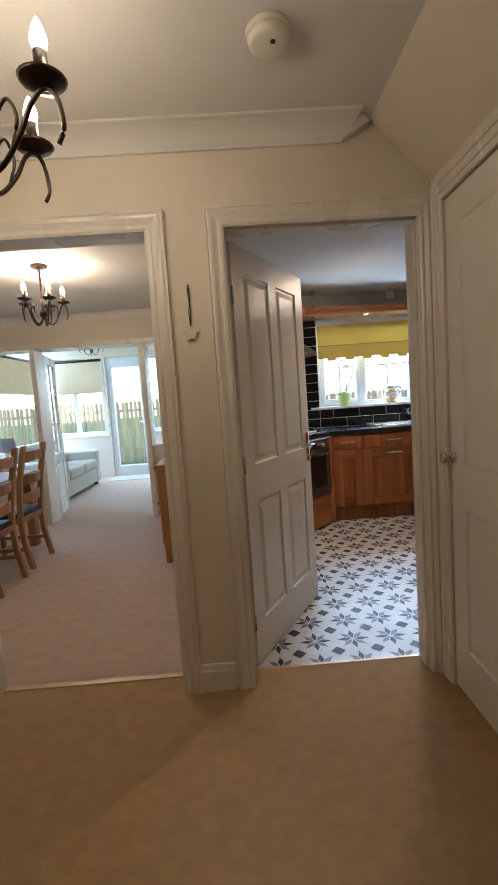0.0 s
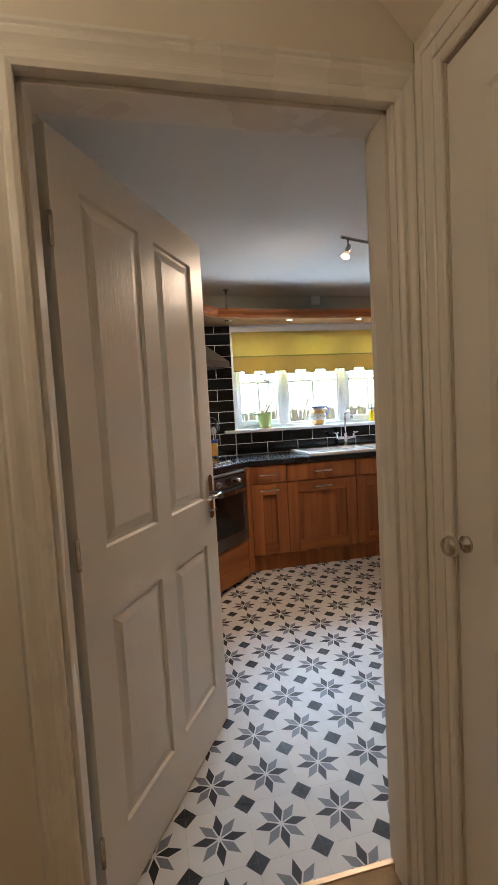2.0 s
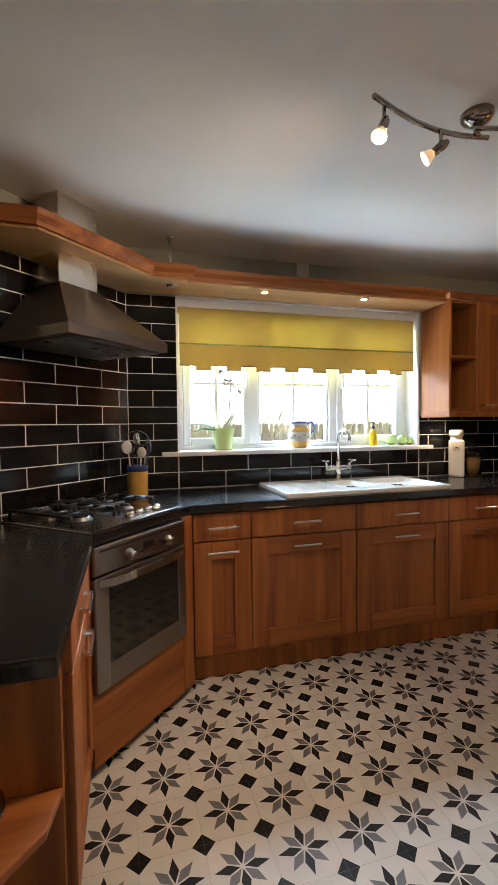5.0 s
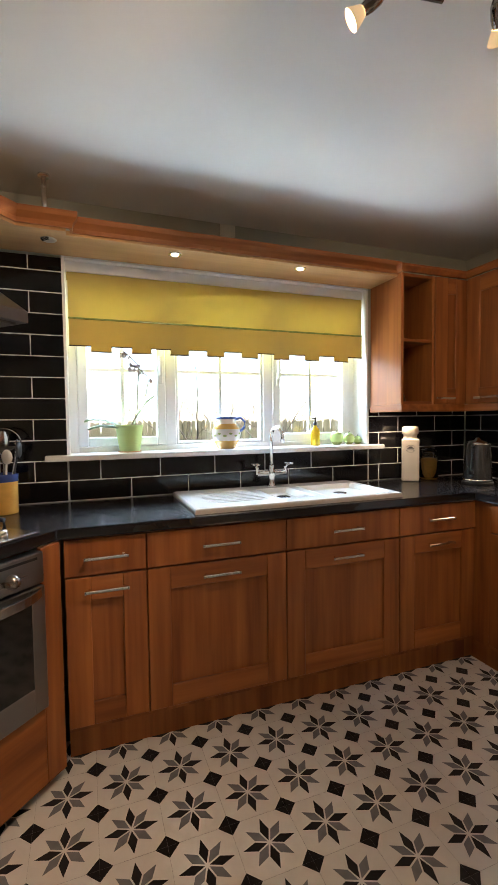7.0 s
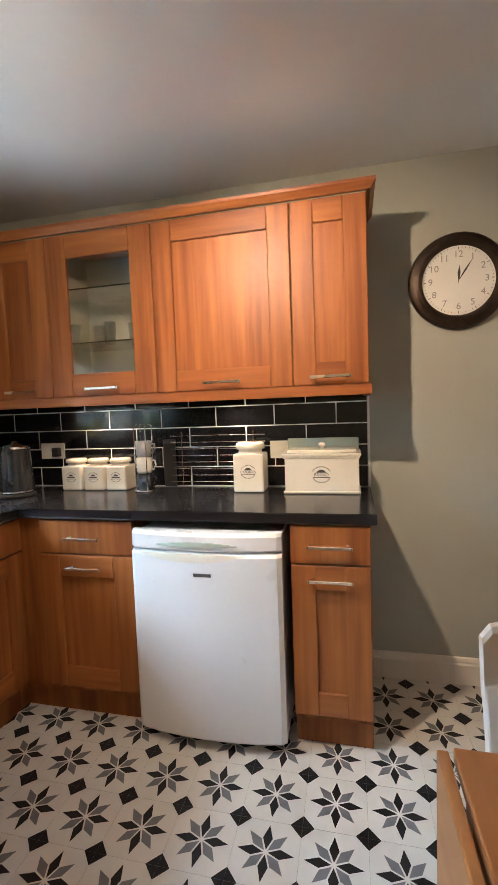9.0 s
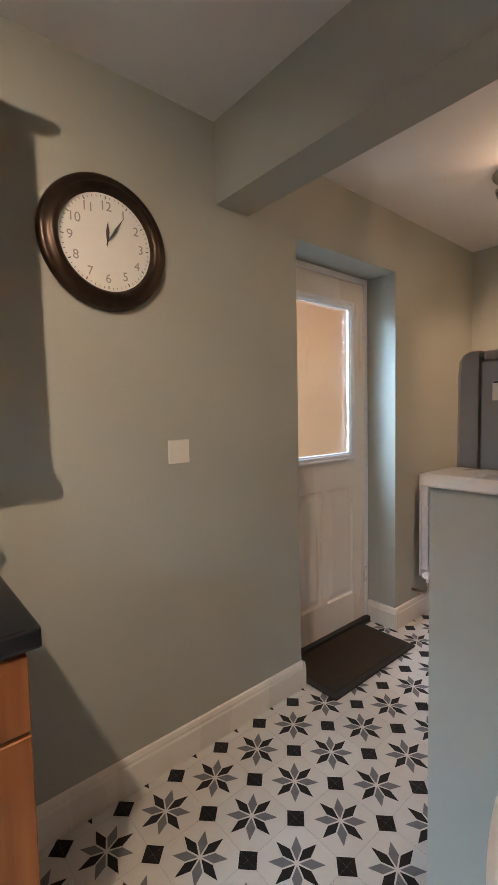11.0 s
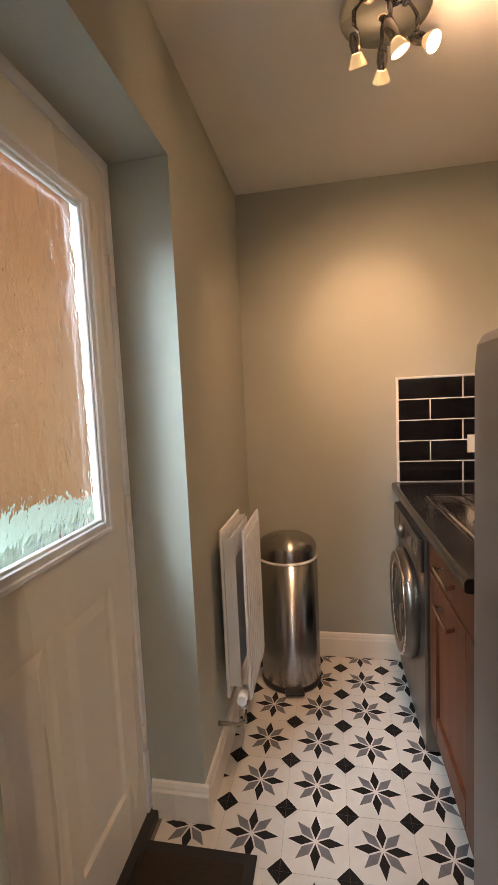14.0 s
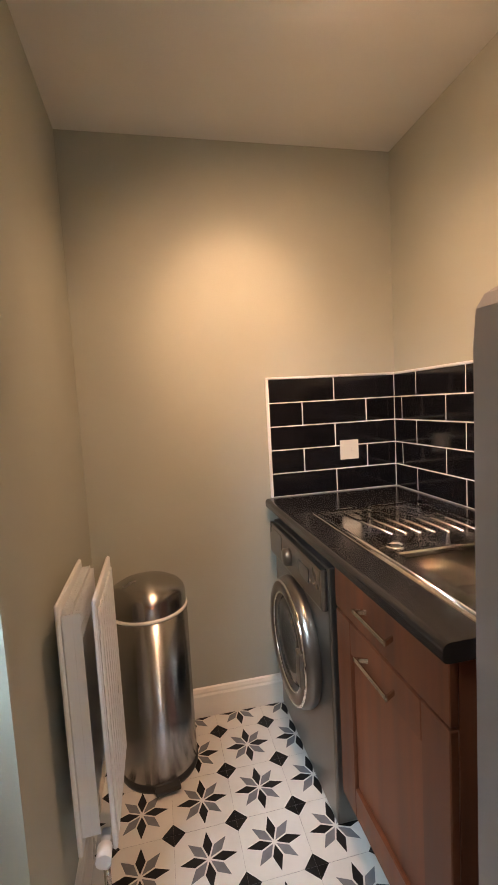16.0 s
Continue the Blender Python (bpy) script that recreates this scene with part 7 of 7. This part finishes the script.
part("overflow", bm_lathe(bmesh.new(), [(0, 0.0062), (0.022, 0.0062), (0.026, 0.009), (0.028, 0.0062)], 20, (2.72, 0.455)), M["chrome"], ub)
part("overflow_hole", bm_lathe(bmesh.new(), [(0, 0.0072), (0.012, 0.0072)], 16, (2.72, 0.455)), M["black"], ub)
part("rim", bm_tube(bmesh.new(), [(2.375, 0.035, 0.007), (2.79, 0.035, 0.007), (2.79, 0.855, 0.007), (2.375, 0.855, 0.007), (2.375, 0.035, 0.007)], 0.005, 8), M["chrome"], ub, "raised polished rim")
ta = thing("pillar_tap", "small chrome tap behind the utility sink", "tap", (2.335, 0.5, 0.9405))
part("tap_body", bm_tube(bm_lathe(bmesh.new(), [(0, 0), (0.022, 0), (0.02, 0.01), (0.013, 0.02), (0.013, 0.09), (0, 0.1)], 18), [(0, 0, 0.08), (0.05, -0.02, 0.1), (0.13, -0.05, 0.09)], 0.009, 10), M["chrome"], ta)

# ---- dining room ----


def ladder_chair(place, turn):
    """Oak ladder-back chair; its back is at local -x, it faces +x."""
    c = thing("ladder_back_chair", "oak ladder-back dining chair with a black leather seat", "chair", place, turn, "chairs round the dining table")
    for s in (-1, 1):
        rows = [[(x + dx, s * 0.195 + dy, z) for dx, dy in ((-0.02, -0.018), (0.02, -0.018), (0.02, 0.018), (-0.02, 0.018))] for x, z in ((-0.05, 0.0), (0.0, 0.25), (0.01, 0.45), (-0.02, 0.75), (-0.085, 1.06))]
        part("back_post", bm_loft(bmesh.new(), rows, True), M["oak"], c)
        part("leg", box((0.37, s * 0.195 - 0.02, 0.0), (0.41, s * 0.195 + 0.02, 0.43), 0.003), M["oak"], c)
        part("stretcher", box((0.0, s * 0.195 - 0.01, 0.16), (0.37, s * 0.195 + 0.01, 0.19), 0.002), M["oak_x"], c)
    for z, x in ((0.60, 0.0), (0.76, -0.02), (0.96, -0.062)):
        rows = []
        for i in range(9):
            u = -1 + i / 4
            k = -0.03 * (1 - u * u)
            rows.append([(x + k - 0.008, u * 0.18, z - 0.04), (x + k + 0.008, u * 0.18, z - 0.04), (x + k + 0.002, u * 0.18, z + 0.045), (x + k - 0.014, u * 0.18, z + 0.045)])
        part("slat", bm_loft(bmesh.new(), rows, True), M["oak"], c, "curved oak back slat")
    part("seat_frame", box((-0.01, -0.21, 0.40), (0.42, 0.21, 0.445), 0.004), M["oak_x"], c)
    part("seat", box((0.0, -0.2, 0.44), (0.42, 0.2, 0.49), 0.018, 0, 3), M["leather"], c, "black leather seat")
    part("stretcher", box((0.17, -0.19, 0.17), (0.19, 0.19, 0.19), 0.002), M["oak"], c)
    return c


ladder_chair((-1.78, 3.81, 0.002), 180)
ladder_chair((-1.76, 3.24, 0.002), 180)
dt = thing("dining_table", "oak dining table with a thick top", "table", (0, 0, 0.002))
part("tabletop", box((-2.95, 2.7, 0.72), (-1.95, 4.4, 0.76), 0.006, 0, 2), M["oak_x"], dt)
for x in (-2.87, -2.03):
    for y in (2.78, 4.32):
        part("leg", box((x - 0.04, y - 0.04, 0), (x + 0.04, y + 0.04, 0.72), 0.005), M["oak"], dt)
part("apron", box((-2.9, 2.76, 0.63), (-2.0, 2.79, 0.72)), M["oak_x"], dt)
part("apron", box((-2.05, 2.8, 0.63), (-2.02, 4.3, 0.72)), M["oak_x"], dt)
one("napkin_holder", bm_box(box((-0.06, -0.02, 0), (0.06, 0.02, 0.012), 0.002), (-0.055, -0.012, 0.012), (0.055, -0.006, 0.09), 0.003), M["oak_x"], "small wooden napkin holder on the dining table", "napkin holder", (-2.25, 4.0, 0.7625))
sb = thing("sideboard", "oak sideboard against the dining room wall", "sideboard", (0, 0, 0.002))
part("top", box((-0.60, 3.45, 0.80), (-0.105, 4.75, 0.835), 0.005, 0, 2), M["oak_x"], sb)
part("body", box((-0.57, 3.49, 0.12), (-0.11, 4.71, 0.80)), M["oak"], sb)
for y in (3.50, 4.66):
    for x in (-0.57, -0.15):
        part("leg", box((x, y, 0.0), (x + 0.045, y + 0.045, 0.15), 0.004), M["oak"], sb)
for i in range(3):
    d = part("door", box((-0.586, 3.51 + i * 0.4, 0.16), (-0.571, 3.89 + i * 0.4, 0.78), 0.004), M["oak"], sb)
    part("knob", bm_tube(bmesh.new(), [(-0.586, 3.55 + i * 0.4, 0.5), (-0.61, 3.55 + i * 0.4, 0.5)], 0.012, 10), M["oak"], d)

# opening to the sun room: posts, side lights, glazed door leaf
for x in (-2.24, -0.98):
    structure("trim_post", box((x, 5.12, 0.0), (x + 0.06, 5.37, 2.119), 0.004), M["gloss"], "white post of the sun room opening", "trim")
structure("trim_opening_head", box((-3.2, 5.09, 2.06), (-0.5, 5.385, 2.119), 0.004), M["gloss"], "white head of the sun room opening", "trim")
fd = tagged(new("door_4"), "white glazed french door leaf standing open", "door", kind="structure")
fd.matrix_basis = pose(-2.19, 5.39, 0.008, 0, 0, 101)
bm = bmesh.new()
W_, H_ = 0.66, 2.03
for a, b in (((0, 0, 0), (0.09, 0.04, H_)), ((W_ - 0.09, 0, 0), (W_, 0.04, H_)), ((0.09, 0, 0), (W_ - 0.09, 0.04, 0.2)), ((0.09, 0, 0.68), (W_ - 0.09, 0.04, 0.8)), ((0.09, 0, H_ - 0.1), (W_ - 0.09, 0.04, H_))):
    bm_box(bm, a, b, 0.002)
bm_box(bm, (0.09, 0.012, 0.2), (W_ - 0.09, 0.028, 0.68))
bm_box(bm, (0.13, 0.006, 0.24), (W_ - 0.13, 0.034, 0.64), 0.005)
part("leaf", bm, M["gloss"], fd)
for a, b in (((W_ / 2 - 0.01, 0.008, 0.8), (W_ / 2 + 0.01, 0.032, H_ - 0.1)), ((0.09, 0.009, 1.17), (W_ - 0.09, 0.031, 1.19)), ((0.09, 0.009, 1.545), (W_ - 0.09, 0.031, 1.565))):
    part("glazing_bar", box(a, b), M["gloss"], fd)
part("pane", box((0.085, 0.018, 0.795), (W_ - 0.085, 0.022, H_ - 0.095)), M["pane"], fd).visible_shadow = False
part("door_handle", bm_tube(bmesh.new(), [(W_ - 0.04, 0.0, 1.0), (W_ - 0.04, -0.045, 1.0), (W_ - 0.14, -0.05, 1.0)], 0.009, 8), M["chrome"], fd)

# ---- sun room ----


def glazed(name, label, along, fixed, a, b, z0, z1, cols, blind=None, axis="x"):
    """A white window between a and b along x or y, at the fixed coordinate."""
    w = tagged(new(name), label, "window", kind="structure")

    def bx(p, q, z_0, z_1, d0, d1):
        return ((p, fixed + d0, z_0), (q, fixed + d1, z_1)) if axis == "x" else ((fixed + d0, p, z_0), (fixed + d1, q, z_1))
    bm = bmesh.new()
    for p, q, u, v in ((a, a + 0.06, z0, z1), (b - 0.06, b, z0, z1), (a + 0.06, b - 0.06, z0, z0 + 0.07), (a + 0.06, b - 0.06, z1 - 0.07, z1)):
        bm_box(bm, *bx(p, q, u, v, 0.0, 0.07), 0.004)
    for i in range(1, cols):
        p = a + (b - a) * i / cols
        bm_box(bm, *bx(p - 0.04, p + 0.04, z0 + 0.07, z1 - 0.07, 0.0, 0.07), 0.004)
    part("window_frame", bm, M["upvc"], w)
    for i in range(cols):
        p, q = a + (b - a) * i / cols + 0.05, a + (b - a) * (i + 1) / cols - 0.05
        part("pane", bm_box(bmesh.new(), *bx(p, q, z0 + 0.06, z1 - 0.06, 0.03, 0.036)), M["pane"], w).visible_shadow = False
    part("window_sill", bm_box(bmesh.new(), *bx(a - 0.02, b + 0.02, z0 - 0.025, z0, -0.11, 0.02), 0.006), M["upvc"], w)
    return w


glazed("window_2", "white sun room window behind a cream blind", 0, 8.66, -3.58, -2.44, 0.842, 2.338, 2)
glazed("window_3", "white sun room window beside the garden door", 0, 8.66, -1.6, -0.32, 0.842, 2.338, 2)
walls("wall_sunroom_west", [((-3.7, 5.382, 0), (-3.605, 8.6, 0.6))], M["cream"], "low cream wall of the sun room")
pd = tagged(new("door_5"), "white glazed garden door, closed", "door", kind="structure")
bm = bmesh.new()
for a, b in (((-2.378, 8.66, 0.0), (-2.27, 8.73, 2.338)), ((-1.74, 8.66, 0.0), (-1.622, 8.73, 2.338)), ((-2.27, 8.66, 0.0), (-1.74, 8.73, 0.2)), ((-2.27, 8.66, 2.13), (-1.74, 8.73, 2.338))):
    bm_box(bm, a, b, 0.004)
part("door_frame", bm, M["upvc"], pd)
part("pane", box((-2.28, 8.69, 0.19), (-1.73, 8.696, 2.14)), M["pane"], pd).visible_shadow = False
part("door_handle", bm_box(box((-1.71, 8.63, 0.95), (-1.68, 8.66, 1.15), 0.004), (-1.80, 8.62, 1.04), (-1.69, 8.635, 1.06), 0.004), M["upvc"], pd)
for x0, x1, y, z0, z1 in ((-3.4, -2.46, 8.58, 1.68, 2.29),):
    b = thing("cream_blind", "cream roller blind half drawn in the sun room", "blind")
    part("blind_cloth", box((x0, y, z0), (x1, y + 0.002, z1)), M["blind_c"], b)
    part("blind_roller", bm_tube(bmesh.new(), [(x0 - 0.02, y, z1), (x1 + 0.02, y, z1)], 0.025, 12), M["bronze"], b)
    part("hem_bar", box((x0, y - 0.005, z0 - 0.012), (x1, y + 0.007, z0), 0.002), M["oak_x"], b)
b = thing("cream_blind", "cream roller blind beside the sun room sofa", "blind")
part("blind_cloth", box((-3.56, 6.0, 1.68), (-3.558, 8.2, 2.29)), M["blind_c"], b)
part("blind_roller", bm_tube(bmesh.new(), [(-3.56, 5.98, 2.29), (-3.56, 8.22, 2.29)], 0.025, 12), M["bronze"], b)
sf = thing("sofa", "pale grey two-seat sofa with loose cushions", "sofa", (0, 0, 0.002))
part("base", box((-3.30, 6.35, 0.06), (-2.46, 7.92, 0.30), 0.02, 0, 2), M["sofa"], sf)
for y in (6.30, 7.76):
    part("arm", box((-3.32, y, 0.06), (-2.44, y + 0.19, 0.62), 0.05, 0, 3), M["sofa"], sf)
part("backrest", box((-3.5, 6.32, 0.06), (-3.22, 7.93, 0.80), 0.06, 0, 3), M["sofa"], sf)
for y in (6.5, 7.13):
    part("seat_cushion", box((-3.24, y, 0.30), (-2.43, y + 0.62, 0.47), 0.05, 0, 3), M["sofa"], sf)
    part("back_cushion", box((-3.3, y, 0.46), (-3.08, y + 0.6, 0.86), 0.07, 0, 3), M["sofa"], sf)
for x in (-3.2, -2.52):
    for y in (6.4, 7.86):
        part("foot", box((x - 0.03, y - 0.03, 0.0), (x + 0.03, y + 0.03, 0.06)), M["mahog"], sf)
tl = thing("side_table", "small oak side table in the sun room", "table", (-3.05, 5.85, 0.002))
part("tabletop", bm_lathe(bmesh.new(), [(0, 0.60), (0.22, 0.60), (0.22, 0.625), (0, 0.625)], 28), M["oak_x"], tl)
for a in (0.5, 2.6, 4.7):
    part("leg", bm_tube(bmesh.new(), [(0.17 * math.cos(a), 0.17 * math.sin(a), 0.0), (0.12 * math.cos(a), 0.12 * math.sin(a), 0.60)], 0.018, 8), M["oak"], tl)
tl = thing("table_lamp", "table lamp with a grey drum shade", "lamp", (-3.0, 5.85, 0.6275))
part("lamp_base", bm_lathe(bmesh.new(), [(0, 0), (0.06, 0), (0.06, 0.02), (0.03, 0.05), (0.05, 0.12), (0.03, 0.2), (0.01, 0.24), (0, 0.25)], 20), M["ceramic"], tl)
part("shade", bm_lathe(bmesh.new(), [(0.13, 0.22), (0.10, 0.40), (0.098, 0.40), (0.128, 0.22)], 28), M["shade"], tl, "grey cloth shade")
one("entrance_mat", box((-2.36, 8.0, 0.0025), (-1.6, 8.5, 0.012), 0.003), M["sofa"], "pale mat inside the garden door", "mat")

# ---- outdoors ----
structure("ground", box((-60, -50, -0.5), (60, 80, -0.22)), M["grass"], "wide green lawn", "ground")
structure("wall_upper_storey", box((-3.9, -2.9, 2.69), (3.9, 5.17, 5.2)), M["brick"], "plain upper storey wall", "wall")
nb = structure("wall_neighbour", box((4.95, -4, -0.3), (5.15, 6, 5.6)), M["brick"], "orange brick wall across the side passage", "wall")
bme = mesh_of("brick", box((0, 0, 0), (0.012, 0.215, 0.065), 0.003), M["brick"])
for k in range(30):
    for i in range(10):
        y = -0.5 + i * 0.225 + (0.1125 if k % 2 else 0)
        ob = new("brick", bme)
        ob.parent = nb
        ob.matrix_basis = pose(4.939, y, 0.5 + k * 0.075)
wb = thing("recycling_box", "blue plastic recycling box on the side path", "box", (4.62, 0.2, -0.22))
part("box_body", box((-0.2, -0.5, 0.001), (0.2, 0.5, 0.985), 0.03, 0, 2), M["bluebin"], wb)
part("lid", box((-0.215, -0.515, 0.985), (0.215, 0.515, 1.09), 0.03, 0, 2), M["palegreen"], wb, "pale green lid")


def fence(x0, x1, y, h, label, gap=0.1):
    f = thing("garden_fence", label, "fence", (0, 0, -0.22))
    me = mesh_of("picket", bm_prism(bmesh.new(), [(0, 0, 0.05), (0.085, 0, 0.05), (0.085, 0, h - 0.04), (0.065, 0, h), (0.02, 0, h), (0, 0, h - 0.04)], (0, 0.02, 0)), M["fence"])
    n = int((x1 - x0) / gap)
    for i in range(n):
        ob = new("picket", me)
        ob.parent = f
        ob.matrix_basis = pose(x0 + i * gap, y, random.uniform(-0.02, 0.02), 0, random.uniform(-0.8, 0.8), 0)
    for z in (0.35, h - 0.3):
        part("rail", box((x0, y + 0.021, z), (x1, y + 0.07, z + 0.08)), M["fence"], f)
    for i in range(int((x1 - x0) / 2) + 1):
        part("post", box((x0 + i * 2, y + 0.071, 0), (x0 + i * 2 + 0.09, y + 0.16, h - 0.05)), M["fence"], f)


fence(-1.0, 9.0, 11.5, 1.56, "weathered wooden picket fence at the garden's end", 0.1)
fence(-7.5, -1.1, 12.2, 1.75, "tall weathered wooden garden fence", 0.12)


def bare_tree(place, h, seed, spread):
    """A pruned fruit tree without leaves."""
    rng_ = random.Random(seed)
    tr = thing("bare_tree", "leafless pruned fruit tree in the garden", "tree", place)
    bm_t = bm_tube(bmesh.new(), [(0, 0, 0), (0.03, 0, h * 0.2), (0.0, 0.02, h * 0.42)], 0.06, 10, 0, 0.04)
    part("trunk", bm_t, M["bark"], tr)
    bm = bmesh.new()

    def grow(p, d, length, r, level):
        pts = [p]
        q = Vector(p)
        for i in range(4):
            d = (d + Vector((rng_.uniform(-0.3, 0.3), rng_.uniform(-0.3, 0.3), rng_.uniform(-0.05, 0.25)))).normalized()
            q = q + d * length / 4
            pts.append(q.copy())
        bm_tube(bm, pts, r, 6, 0, r * 0.55)
        if level < 4:
            for i in range(3 if level else 4):
                s = rng_.choice(pts[1:])
                a = rng_.uniform(0, 6.28)
                nd = (d * 0.5 + Vector((math.cos(a), math.sin(a) * 0.6, rng_.uniform(0.1, 0.8)))).normalized()
                grow(s, nd, length * rng_.uniform(0.45, 0.7), r * 0.5, level + 1)
    for i in range(5):
        a = 6.28 * i / 5 + rng_.uniform(-0.4, 0.4)
        grow(Vector((0, 0.02, h * (0.36 + 0.02 * i))), Vector((math.cos(a) * spread, math.sin(a) * 0.6, 0.55)).normalized(), h * 0.5, 0.014, 0)
    part("limbs", bm, M["bark"], tr)


bare_tree((2.75, 9.3, -0.22), 2.5, 5, 0.9)
bare_tree((4.35, 9.8, -0.22), 2.4, 11, 1.0)
bare_tree((-0.2, 12.8, -0.22), 2.3, 2, 0.9)
rng = random.Random(8)
bm = bmesh.new()
for i in range(900):
    x, y = rng.uniform(-2, 9), rng.uniform(12.2, 13.5)
    z0 = -0.2
    tip = Vector((x + rng.uniform(-0.5, 0.5), y + rng.uniform(-0.2, 0.2), rng.uniform(0.9, 1.9)))
    base = Vector((x, y, z0))
    mid = base.lerp(tip, 0.6) + Vector((rng.uniform(-0.15, 0.15), 0, 0))
    bm_tube(bm, [base, mid, tip], 0.012, 3, 0, 0.004)
tagged(new("hedge_twigs", mesh_of("hedge_twigs", bm, M["twig"])), "bare pinkish twig hedge behind the fence", "hedge", kind="stuff")

lay_floor()
